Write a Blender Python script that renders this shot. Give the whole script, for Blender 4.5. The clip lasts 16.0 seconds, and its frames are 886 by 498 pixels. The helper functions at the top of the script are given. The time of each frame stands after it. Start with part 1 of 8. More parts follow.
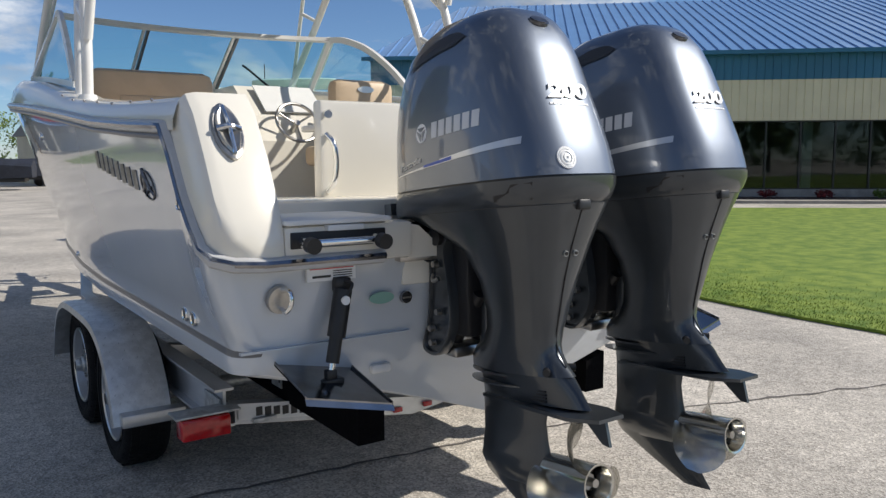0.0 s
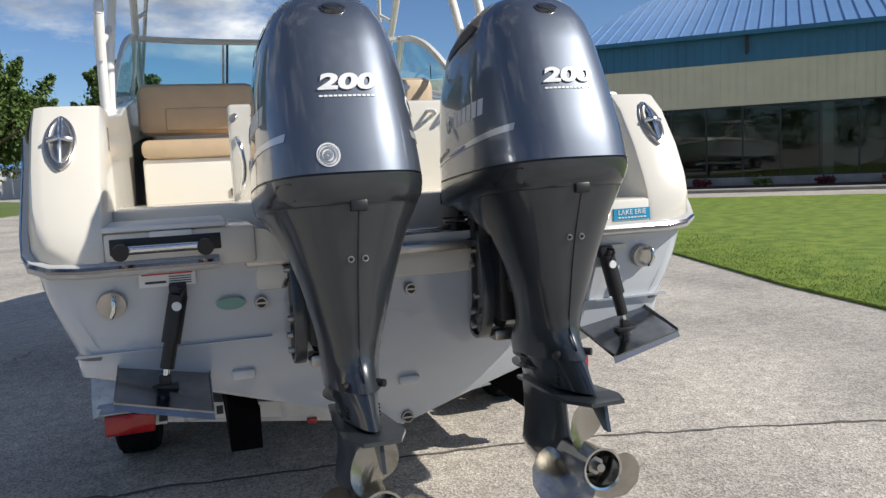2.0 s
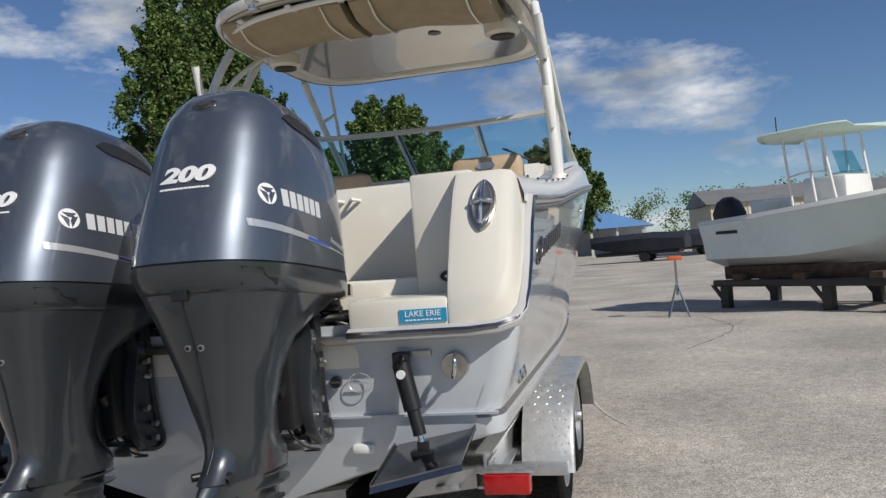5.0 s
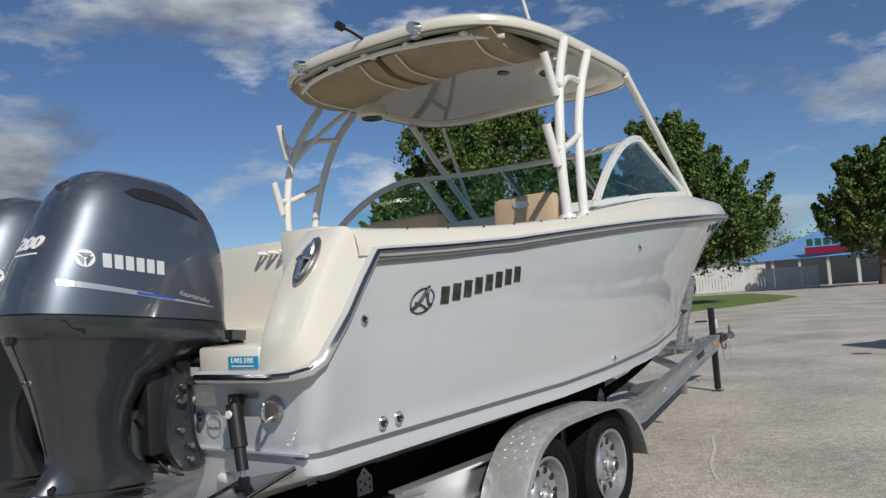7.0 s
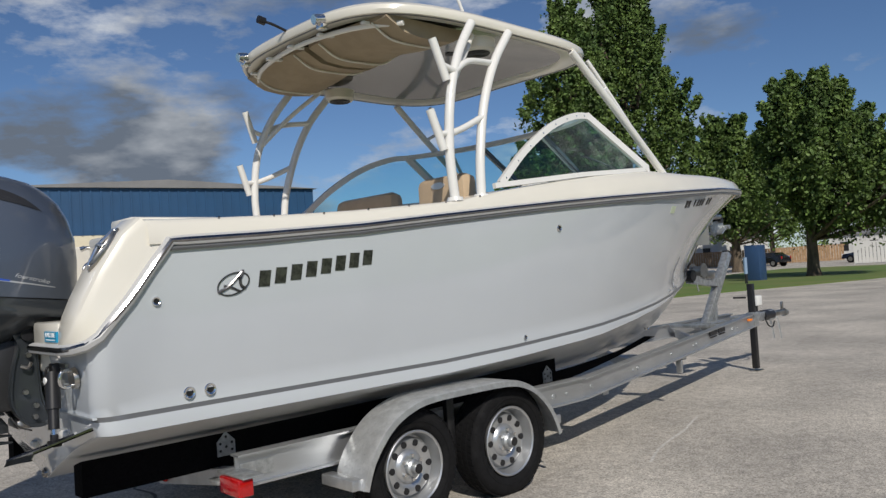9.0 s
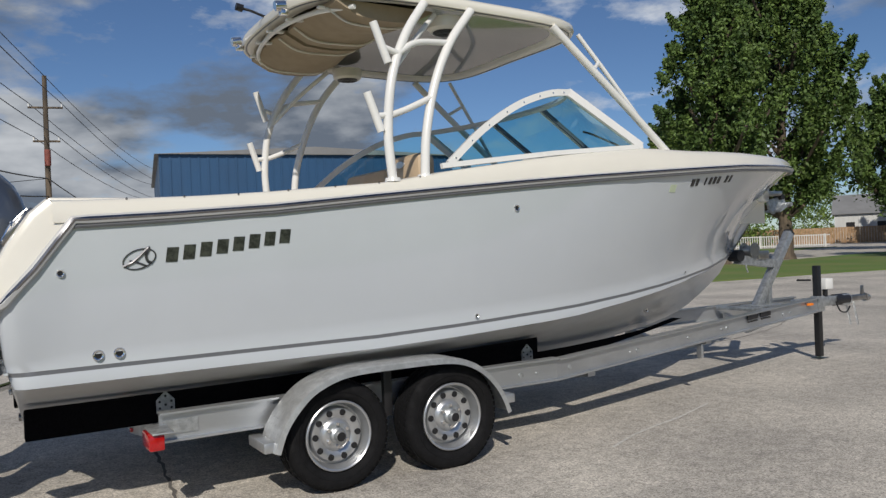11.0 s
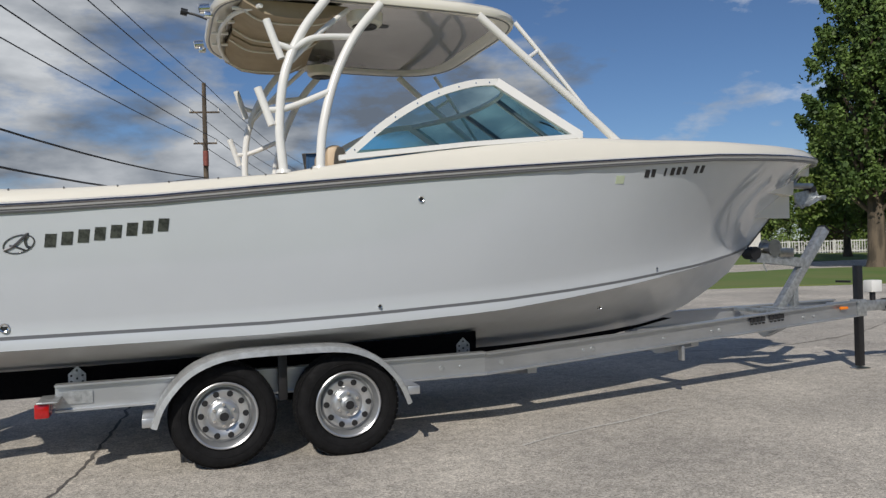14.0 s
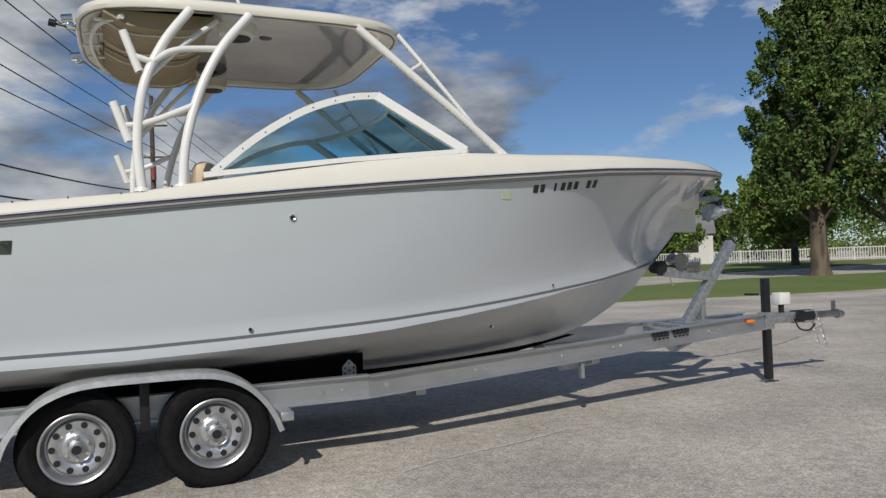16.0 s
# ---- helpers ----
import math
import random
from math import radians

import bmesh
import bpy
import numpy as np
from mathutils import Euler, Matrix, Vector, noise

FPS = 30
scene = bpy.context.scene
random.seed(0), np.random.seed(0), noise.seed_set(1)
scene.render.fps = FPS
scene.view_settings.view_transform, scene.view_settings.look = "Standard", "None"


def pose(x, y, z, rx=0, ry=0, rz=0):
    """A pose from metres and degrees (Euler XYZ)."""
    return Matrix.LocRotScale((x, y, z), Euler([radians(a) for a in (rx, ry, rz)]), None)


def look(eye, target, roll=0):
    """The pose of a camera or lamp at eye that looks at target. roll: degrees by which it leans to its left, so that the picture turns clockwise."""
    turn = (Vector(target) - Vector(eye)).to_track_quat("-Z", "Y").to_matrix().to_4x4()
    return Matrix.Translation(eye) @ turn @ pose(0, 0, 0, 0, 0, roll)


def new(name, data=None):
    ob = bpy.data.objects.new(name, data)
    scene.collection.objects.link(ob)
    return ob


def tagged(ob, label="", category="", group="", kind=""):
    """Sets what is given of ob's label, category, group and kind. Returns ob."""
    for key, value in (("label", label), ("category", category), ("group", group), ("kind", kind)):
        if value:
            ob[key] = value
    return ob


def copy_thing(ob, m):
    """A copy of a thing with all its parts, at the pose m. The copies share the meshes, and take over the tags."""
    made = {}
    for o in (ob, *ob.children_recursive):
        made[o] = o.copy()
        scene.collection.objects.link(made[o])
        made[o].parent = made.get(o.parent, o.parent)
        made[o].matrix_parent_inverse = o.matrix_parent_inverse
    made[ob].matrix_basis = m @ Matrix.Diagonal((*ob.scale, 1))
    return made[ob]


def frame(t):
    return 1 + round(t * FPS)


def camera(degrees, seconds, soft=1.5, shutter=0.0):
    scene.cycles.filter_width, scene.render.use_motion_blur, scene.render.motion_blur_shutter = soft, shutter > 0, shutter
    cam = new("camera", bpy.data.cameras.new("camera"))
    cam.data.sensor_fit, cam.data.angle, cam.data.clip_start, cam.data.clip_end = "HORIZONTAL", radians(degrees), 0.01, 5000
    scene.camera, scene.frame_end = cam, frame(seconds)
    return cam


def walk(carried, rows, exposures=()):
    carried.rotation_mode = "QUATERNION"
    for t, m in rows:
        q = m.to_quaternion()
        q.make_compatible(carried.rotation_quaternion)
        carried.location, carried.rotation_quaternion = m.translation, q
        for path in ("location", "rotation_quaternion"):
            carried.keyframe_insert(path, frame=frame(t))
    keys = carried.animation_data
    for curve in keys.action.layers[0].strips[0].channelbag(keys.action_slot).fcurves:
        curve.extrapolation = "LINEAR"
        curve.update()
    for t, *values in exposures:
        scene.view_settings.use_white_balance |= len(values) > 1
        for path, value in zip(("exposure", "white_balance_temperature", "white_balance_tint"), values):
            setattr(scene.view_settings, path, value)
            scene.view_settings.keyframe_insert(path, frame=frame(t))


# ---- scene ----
cam = camera(59.0, 16.0, soft=1.4)
METRES, EYE, TILT, LEAN, TURN = 12.5, 1.6, -6.0, 0.0, 0.0
PATH = [
    (0, (-2.095, -4.302, 1.591), (-0.958, -2.672, 1.365), -0.2),
    (0.5, (-1.774, -4.477, 1.603), (-0.746, -2.78, 1.353), -0.7),
    (1, (-1.47, -4.537, 1.57), (-0.569, -2.769, 1.324), -1.3),
    (1.5, (-1.157, -4.575, 1.58), (-0.39, -2.743, 1.343), -2.1),
    (2, (-0.768, -4.748, 1.567), (-0.157, -2.857, 1.342), -2.7),
    (2.5, (-0.384, -4.834, 1.56), (0.051, -2.893, 1.353), -3.1),
    (3, (0.063, -4.837, 1.528), (0.314, -2.862, 1.34), -3.5),
    (3.5, (0.518, -4.897, 1.501), (0.592, -2.906, 1.331), -3.8),
    (4, (0.92, -4.833, 1.49), (0.815, -2.839, 1.364), -3.9),
    (4.5, (1.332, -4.69, 1.523), (1.035, -2.712, 1.484), -4.3),
    (7, (3.459, -3.899, 1.507), (2.283, -2.286, 1.629), -4.2),
    (7.5, (3.852, -3.696, 1.52), (2.553, -2.18, 1.643), -3.8),
    (8, (4.21, -3.503, 1.517), (2.83, -2.059, 1.619), -3.6),
    (8.5, (4.501, -3.242, 1.516), (3.066, -1.85, 1.594), -3.5),
    (9, (4.812, -2.979, 1.488), (3.343, -1.622, 1.548), -3.6),
    (11.5, (5.985, -1.686, 1.503), (4.217, -0.751, 1.484), -1.8),
    (12, (6.231, -1.445, 1.488), (4.416, -0.606, 1.461), -1.5),
    (12.5, (6.336, -1.193, 1.454), (4.483, -0.44, 1.425), -1.5),
    (13, (6.398, -0.919, 1.439), (4.519, -0.234, 1.412), -1.5),
    (13.5, (6.542, -0.608, 1.424), (4.655, 0.056, 1.399), -1.5),
    (14, (6.534, -0.327, 1.396), (4.649, 0.339, 1.397), -1.6),
    (14.5, (6.425, -0.101, 1.426), (4.546, 0.583, 1.451), -1.9),
    (15, (6.443, 0.069, 1.408), (4.572, 0.774, 1.455), -2.2),
    (15.5, (6.515, 0.216, 1.425), (4.655, 0.951, 1.466), -2.2),
    (16, (6.573, 0.303, 1.424), (4.722, 1.058, 1.453), -2.2),
]
walk(cam, [(t, look(eye, target, roll)) for t, eye, target, roll in PATH], exposures=[(0, 0.5), (1.5, 0.52), (2.5, 0.42), (3.5, 0.30), (4.5, 0.14), (7, 0.0), (11.5, -0.05), (16, -0.06)])

# ---- world, sun ----
SUN_DIR = Vector((0.68, -0.43, 0.63)).normalized()
world = bpy.data.worlds.new("sky")
scene.world = world
world.use_nodes = True
wn, wl = world.node_tree.nodes, world.node_tree.links
wn.clear()
w_out = wn.new("ShaderNodeOutputWorld")
w_bg = wn.new("ShaderNodeBackground")
w_sky = wn.new("ShaderNodeTexSky")
w_sky.sky_type = "NISHITA"
w_sky.sun_disc = False
w_sky.sun_elevation = math.asin(SUN_DIR.z)
w_sky.sun_rotation = math.atan2(SUN_DIR.x, SUN_DIR.y)
w_sky.air_density, w_sky.dust_density, w_sky.ozone_density = 1.0, 0.1, 3.0
w_sky.altitude = 1500
w_bg.inputs["Strength"].default_value = 0.118
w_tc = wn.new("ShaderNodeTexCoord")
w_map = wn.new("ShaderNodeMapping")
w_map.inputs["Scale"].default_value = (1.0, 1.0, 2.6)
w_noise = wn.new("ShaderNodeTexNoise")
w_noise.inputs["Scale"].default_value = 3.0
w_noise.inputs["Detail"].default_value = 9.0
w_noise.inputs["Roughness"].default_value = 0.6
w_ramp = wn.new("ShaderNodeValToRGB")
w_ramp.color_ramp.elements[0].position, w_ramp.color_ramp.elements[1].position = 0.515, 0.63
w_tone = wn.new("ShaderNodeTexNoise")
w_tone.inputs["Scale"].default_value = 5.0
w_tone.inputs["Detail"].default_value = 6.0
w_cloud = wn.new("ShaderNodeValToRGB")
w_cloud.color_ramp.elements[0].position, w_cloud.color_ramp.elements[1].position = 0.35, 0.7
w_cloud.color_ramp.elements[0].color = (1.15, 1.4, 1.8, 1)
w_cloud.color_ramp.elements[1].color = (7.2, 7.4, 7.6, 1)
w_mix = wn.new("ShaderNodeMixRGB")
wl.new(w_tc.outputs["Generated"], w_map.inputs["Vector"])
wl.new(w_map.outputs["Vector"], w_noise.inputs["Vector"])
wl.new(w_map.outputs["Vector"], w_tone.inputs["Vector"])
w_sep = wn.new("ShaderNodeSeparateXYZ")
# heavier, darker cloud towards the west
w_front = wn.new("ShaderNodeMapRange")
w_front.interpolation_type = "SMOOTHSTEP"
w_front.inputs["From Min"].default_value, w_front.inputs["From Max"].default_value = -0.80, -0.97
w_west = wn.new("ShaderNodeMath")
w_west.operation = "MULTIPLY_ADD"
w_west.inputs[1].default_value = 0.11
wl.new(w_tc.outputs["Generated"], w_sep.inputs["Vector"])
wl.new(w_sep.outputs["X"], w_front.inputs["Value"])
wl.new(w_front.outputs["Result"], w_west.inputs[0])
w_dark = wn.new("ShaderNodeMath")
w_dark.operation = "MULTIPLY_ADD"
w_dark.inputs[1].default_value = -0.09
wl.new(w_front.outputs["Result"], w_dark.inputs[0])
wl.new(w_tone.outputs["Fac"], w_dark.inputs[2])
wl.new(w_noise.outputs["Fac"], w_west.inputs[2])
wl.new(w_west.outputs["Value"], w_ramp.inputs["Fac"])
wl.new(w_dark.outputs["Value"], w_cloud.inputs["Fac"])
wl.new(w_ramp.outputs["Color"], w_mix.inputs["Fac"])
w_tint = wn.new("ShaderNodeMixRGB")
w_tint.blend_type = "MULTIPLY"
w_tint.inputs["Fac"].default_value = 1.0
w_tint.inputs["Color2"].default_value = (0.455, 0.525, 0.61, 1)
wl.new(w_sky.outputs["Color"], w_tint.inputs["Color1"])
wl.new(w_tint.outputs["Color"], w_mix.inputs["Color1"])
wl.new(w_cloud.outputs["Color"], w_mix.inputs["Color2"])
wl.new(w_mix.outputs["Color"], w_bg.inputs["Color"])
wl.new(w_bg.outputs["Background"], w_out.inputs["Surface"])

sun_data = bpy.data.lights.new("sun", "SUN")
sun_data.energy, sun_data.angle, sun_data.color = 3.55, radians(0.6), (1.0, 0.94, 0.85)
sun = new("sun", sun_data)
sun.matrix_world = look(SUN_DIR * 50, (0, 0, 0))


# ---- materials ----
def material(name, color, rough=0.5, metal=0.0, vary=0.0, scale=8.0, bump=0.0, bump_scale=60.0, color2=None, coat=0.0, spec=None, detail=6.0, low=0.4, high=0.6, stretch=None, island=0.0):
    """A principled material; vary or color2 mottles it at the given scale, bump adds fine relief."""
    m = bpy.data.materials.new(name)
    m.use_nodes = True
    n, l = m.node_tree.nodes, m.node_tree.links
    p = n["Principled BSDF"]
    p.inputs["Base Color"].default_value = (*color, 1)
    p.inputs["Roughness"].default_value = rough
    p.inputs["Metallic"].default_value = metal
    if coat:
        p.inputs["Coat Weight"].default_value = coat
        p.inputs["Coat Roughness"].default_value = 0.04
    if spec is not None:
        p.inputs["Specular IOR Level"].default_value = spec
    tc = n.new("ShaderNodeTexCoord")
    mp = n.new("ShaderNodeMapping")
    if stretch:
        mp.inputs["Scale"].default_value = stretch
    l.new(tc.outputs["Object"], mp.inputs["Vector"])
    if vary or color2:
        t = n.new("ShaderNodeTexNoise")
        t.inputs["Scale"].default_value = scale
        t.inputs["Detail"].default_value = detail
        t.inputs["Roughness"].default_value = 0.6
        l.new(mp.outputs["Vector"], t.inputs["Vector"])
        r = n.new("ShaderNodeValToRGB")
        r.color_ramp.elements[0].position, r.color_ramp.elements[1].position = low, high
        c2 = color2 or tuple(c * (1 - vary) for c in color)
        r.color_ramp.elements[0].color = (*c2, 1)
        r.color_ramp.elements[1].color = (*color, 1)
        l.new(t.outputs["Fac"], r.inputs["Fac"])
        l.new(r.outputs["Color"], p.inputs["Base Color"])
        rr = n.new("ShaderNodeMapRange")
        rr.inputs["To Min"].default_value, rr.inputs["To Max"].default_value = min(1, rough * 1.25), rough * 0.85
        l.new(t.outputs["Fac"], rr.inputs["Value"])
        l.new(rr.outputs["Result"], p.inputs["Roughness"])
    if island:
        g = n.new("ShaderNodeNewGeometry")
        hv = n.new("ShaderNodeHueSaturation")
        mr = n.new("ShaderNodeMapRange")
        mr.inputs["To Min"].default_value, mr.inputs["To Max"].default_value = 1 - island, 1 + island
        l.new(g.outputs["Random Per Island"], mr.inputs["Value"])
        l.new(mr.outputs["Result"], hv.inputs["Value"])
        src = p.inputs["Base Color"].links[0].from_socket if p.inputs["Base Color"].links else None
        if src:
            l.new(src, hv.inputs["Color"])
        else:
            hv.inputs["Color"].default_value = (*color, 1)
        l.new(hv.outputs["Color"], p.inputs["Base Color"])
    if bump:
        b = n.new("ShaderNodeBump")
        b.inputs["Strength"].default_value = bump
        b.inputs["Distance"].default_value = 0.01
        t2 = n.new("ShaderNodeTexNoise")
        t2.inputs["Scale"].default_value = bump_scale
        t2.inputs["Detail"].default_value = 4.0
        l.new(mp.outputs["Vector"], t2.inputs["Vector"])
        l.new(t2.outputs["Fac"], b.inputs["Height"])
        l.new(b.outputs["Normal"], p.inputs["Normal"])
    return m


GELCOAT = material("ivory_gelcoat", (0.77, 0.735, 0.65), 0.22, vary=0.03, scale=2.0, coat=0.5)
HULL = material("pale_grey_gelcoat", (0.545, 0.58, 0.62), 0.14, vary=0.03, scale=1.2, coat=1.0)
BOTTOM = material("bottom_gelcoat", (0.66, 0.67, 0.68), 0.3, vary=0.06, scale=3.0, coat=0.3)
BOOT = material("grey_stripe", (0.13, 0.135, 0.145), 0.3)
COWL = material("blue_grey_metallic_paint", (0.135, 0.157, 0.195), 0.4, metal=0.75, vary=0.05, scale=3.0, coat=1.0)
LEG = material("dark_grey_paint", (0.05, 0.058, 0.067), 0.32, metal=0.5, vary=0.08, scale=5.0, coat=0.8)
BLACK = material("black_rubber", (0.012, 0.012, 0.013), 0.55, vary=0.3, scale=20, bump=0.15)
TYRE = material("tyre_rubber", (0.007, 0.007, 0.008), 0.78, spec=0.25, vary=0.35, scale=14, bump=0.3, bump_scale=120)
CHROME = material("polished_steel", (0.78, 0.78, 0.77), 0.12, metal=1.0)
STEEL = material("brushed_steel", (0.52, 0.50, 0.47), 0.3, metal=1.0, vary=0.25, scale=9, bump=0.06)
PROP = material("propeller_steel", (0.66, 0.65, 0.61), 0.16, metal=1.0, vary=0.15, scale=12)
ALUM = material("mill_aluminium", (0.60, 0.615, 0.63), 0.38, metal=0.85, vary=0.18, scale=5, bump=0.05, stretch=(1, 0.2, 1))
GALV = material("galvanised_steel", (0.55, 0.57, 0.58), 0.42, metal=0.8, vary=0.3, scale=22)
CARPET = material("black_bunk_carpet", (0.005, 0.005, 0.006), 0.95, spec=0.05, bump=0.5, bump_scale=200, vary=0.3, scale=60)
TAN = material("tan_vinyl", (0.55, 0.41, 0.265), 0.45, vary=0.08, scale=6, bump=0.12, bump_scale=180)
CANVAS = material("beige_canvas", (0.36, 0.29, 0.20), 0.8, vary=0.1, scale=7, bump=0.2, bump_scale=90)
WHITE = material("white_paint", (0.80, 0.79, 0.76), 0.25, vary=0.03, scale=4, coat=0.3)
PLASTIC = material("white_plastic", (0.75, 0.75, 0.73), 0.4, vary=0.04, scale=8)
DARK = material("black_plastic", (0.014, 0.014, 0.016), 0.4, vary=0.2, scale=20)
RED = material("red_lens", (0.45, 0.006, 0.008), 0.12, coat=0.5, vary=0.2, scale=40)
AMBER = material("amber_lens", (0.8, 0.22, 0.02), 0.15)
BLUE_STICKER = material("blue_sticker", (0.02, 0.30, 0.52), 0.35, vary=0.06, scale=20)
PRINT_WHITE = material("white_print", (0.80, 0.80, 0.80), 0.35)
PRINT_GREY = material("pale_grey_print", (0.60, 0.61, 0.63), 0.35)
PRINT_SILVER = material("silver_print", (0.62, 0.63, 0.64), 0.3, metal=0.6)
PRINT_BLACK = material("black_print", (0.02, 0.02, 0.022), 0.4)
PRINT_BLUE = material("blue_print", (0.03, 0.09, 0.45), 0.35)
PRINT_RED = material("red_print", (0.55, 0.03, 0.03), 0.4)
EMBLEM = material("smoked_chrome", (0.20, 0.20, 0.21), 0.3, metal=0.9, vary=0.5, scale=30)
RAIL = material("pale_grey_vinyl", (0.50, 0.50, 0.50), 0.35, vary=0.06, scale=6)
# base darkened so the rub rail's strip reads as steel reflecting dark surroundings
DARK_STEEL = material("dark_polished_steel", (0.30, 0.30, 0.31), 0.16, metal=1.0, vary=0.2, scale=14)
BROWN = material("weathered_timber", (0.10, 0.065, 0.045), 0.85, vary=0.4, scale=9, bump=0.4, stretch=(1, 0.1, 1))


def glass(name, tint, rough=0.02, see=0.8):
    m = bpy.data.materials.new(name)
    m.use_nodes = True
    n, l = m.node_tree.nodes, m.node_tree.links
    n.clear()
    out = n.new("ShaderNodeOutputMaterial")
    mix = n.new("ShaderNodeMixShader")
    tr = n.new("ShaderNodeBsdfTransparent")
    gl = n.new("ShaderNodeBsdfGlossy")
    lw = n.new("ShaderNodeLayerWeight")
    lw.inputs["Blend"].default_value = 0.5
    pw = n.new("ShaderNodeMath")
    pw.operation = "POWER"
    pw.inputs[1].default_value = 4.0
    fr = n.new("ShaderNodeMath")
    fr.operation = "MULTIPLY_ADD"
    fr.inputs[1].default_value, fr.inputs[2].default_value = 0.85, 0.045
    l.new(lw.outputs["Facing"], pw.inputs[0])
    l.new(pw.outputs["Value"], fr.inputs[0])
    tr.inputs["Color"].default_value = (*tint, 1)
    gl.inputs["Roughness"].default_value = rough
    l.new(fr.outputs["Value"], mix.inputs["Fac"])
    l.new(tr.outputs["BSDF"], mix.inputs[1])
    l.new(gl.outputs["BSDF"], mix.inputs[2])
    l.new(mix.outputs["Shader"], out.inputs["Surface"])
    return m


GLASS = glass("tinted_glass", (0.62, 0.84, 0.86))


# ---- mesh helpers ----
def finish(name, bm, mat, parent=None, label="", smooth=True, inverse=None):
    me = bpy.data.meshes.new(name)
    bmesh.ops.recalc_face_normals(bm, faces=bm.faces)
    bm.to_mesh(me)
    bm.free()
    for m in mat if isinstance(mat, (list, tuple)) else (mat,):
        me.materials.append(m)
    if smooth:
        me.polygons.foreach_set("use_smooth", [True] * len(me.polygons))
        me.set_sharp_from_angle(angle=radians(38))
    ob = new(name, me)
    if parent is not None:
        ob.parent = parent
        ob.matrix_parent_inverse = WORLD[parent.name].inverted()
        WORLD[ob.name] = Matrix.Identity(4)
    else:
        WORLD[ob.name] = Matrix.Identity(4)
    if label:
        tagged(ob, label)
    return ob


WORLD = {}


def part(name, bm, mat, parent, label="", smooth=True):
    return finish(name, bm, mat, parent, label, smooth)


def thing(name, base, label, category, group="", kind=""):
    """An empty at the base of a thing; its parts are built in world coordinates under it."""
    ob = new(name)
    ob.empty_display_size = 0.1
    ob.matrix_world = Matrix.Translation(base)
    WORLD[ob.name] = Matrix.Translation(base)
    return tagged(ob, label, category, group, kind)


def box(bm, x0, x1, y0, y1, z0, z1, bevel=0.0, m=None):
    r = bmesh.ops.create_cube(bm, size=1)
    vs = r["verts"]
    for v in vs:
        v.co = Vector((x0 + (v.co.x + 0.5) * (x1 - x0), y0 + (v.co.y + 0.5) * (y1 - y0), z0 + (v.co.z + 0.5) * (z1 - z0)))
    if m is not None:
        bmesh.ops.transform(bm, matrix=m, verts=vs)
    if bevel:
        es = list({e for v in vs for e in v.link_edges})
        bmesh.ops.bevel(bm, geom=es, offset=bevel, segments=2, affect="EDGES", profile=0.5)
    return vs


def cyl(bm, a, b, r0, r1=None, seg=20, caps=True):
    a, b = Vector(a), Vector(b)
    d = b - a
    m = Matrix.Translation((a + b) / 2) @ d.to_track_quat("Z", "Y").to_matrix().to_4x4()
    return bmesh.ops.create_cone(bm, cap_ends=caps, segments=seg, radius1=r0, radius2=r0 if r1 is None else r1, depth=d.length, matrix=m)["verts"]


def loft(bm, rings, closed=True, cap0=True, cap1=True):
    """Quads between rings of equally many points."""
    rows = [[bm.verts.new(p) for p in ring] for ring in rings]
    n = len(rows[0])
    for a, b in zip(rows, rows[1:]):
        for i in range(n if closed else n - 1):
            j = (i + 1) % n
            q = [a[i], a[j], b[j], b[i]]
            if len({tuple(round(c, 6) for c in v.co) for v in q}) >= 3:
                bm.faces.new(q)
    if cap0:
        bm.faces.new(rows[0])
    if cap1:
        bm.faces.new(rows[-1])
    return rows


def smooth_path(points, n=8):
    """Catmull-Rom through the points."""
    pts = [Vector(p) for p in points]
    pts = [2 * pts[0] - pts[1], *pts, 2 * pts[-1] - pts[-2]]
    out = []
    for i in range(1, len(pts) - 2):
        p0, p1, p2, p3 = pts[i - 1 : i + 3]
        for k in range(n):
            t = k / n
            out.append(0.5 * (2 * p1 + (p2 - p0) * t + (2 * p0 - 5 * p1 + 4 * p2 - p3) * t**2 + (3 * p1 - p0 - 3 * p2 + p3) * t**3))
    return out + [pts[-2]]


def tube(bm, points, r, seg=12, smooth=True, n=8, flat=1.0):
    path = smooth_path(points, n) if smooth and len(points) > 2 else [Vector(p) for p in points]
    rings = []
    up = Vector((0.013, 0.021, 1))
    for i, p in enumerate(path):
        d = (path[min(i + 1, len(path) - 1)] - path[max(i - 1, 0)]).normalized()
        if abs(d.dot(up)) > 0.97:
            up = Vector((1, 0.03, 0.02))
        s = d.cross(up).normalized()
        u = s.cross(d).normalized()
        rings.append([p + r * (math.cos(a) * s + flat * math.sin(a) * u) for a in (2 * math.pi * k / seg for k in range(seg))])
    loft(bm, rings)


def revolve(bm, profile, axis_m, seg=40, closed=False):
    """Turns (radius, along) pairs round the local x axis of axis_m."""
    rings = []
    for k in range(seg):
        a = 2 * math.pi * k / seg
        rings.append([axis_m @ Vector((h, r * math.cos(a), r * math.sin(a))) for r, h in profile])
    rings.append(rings[0])
    rows = [[bm.verts.new(p) for p in ring] for ring in rings[:-1]]
    n = len(profile)
    for i in range(seg):
        a, b = rows[i], rows[(i + 1) % seg]
        for j in range(n if closed else n - 1):
            k = (j + 1) % n
            bm.faces.new([a[j], a[k], b[k], b[j]])


def interp(y, table):
    ys = [t[0] for t in table]
    return tuple(float(np.interp(y, ys, [t[k] for t in table])) for k in range(1, len(table[0])))


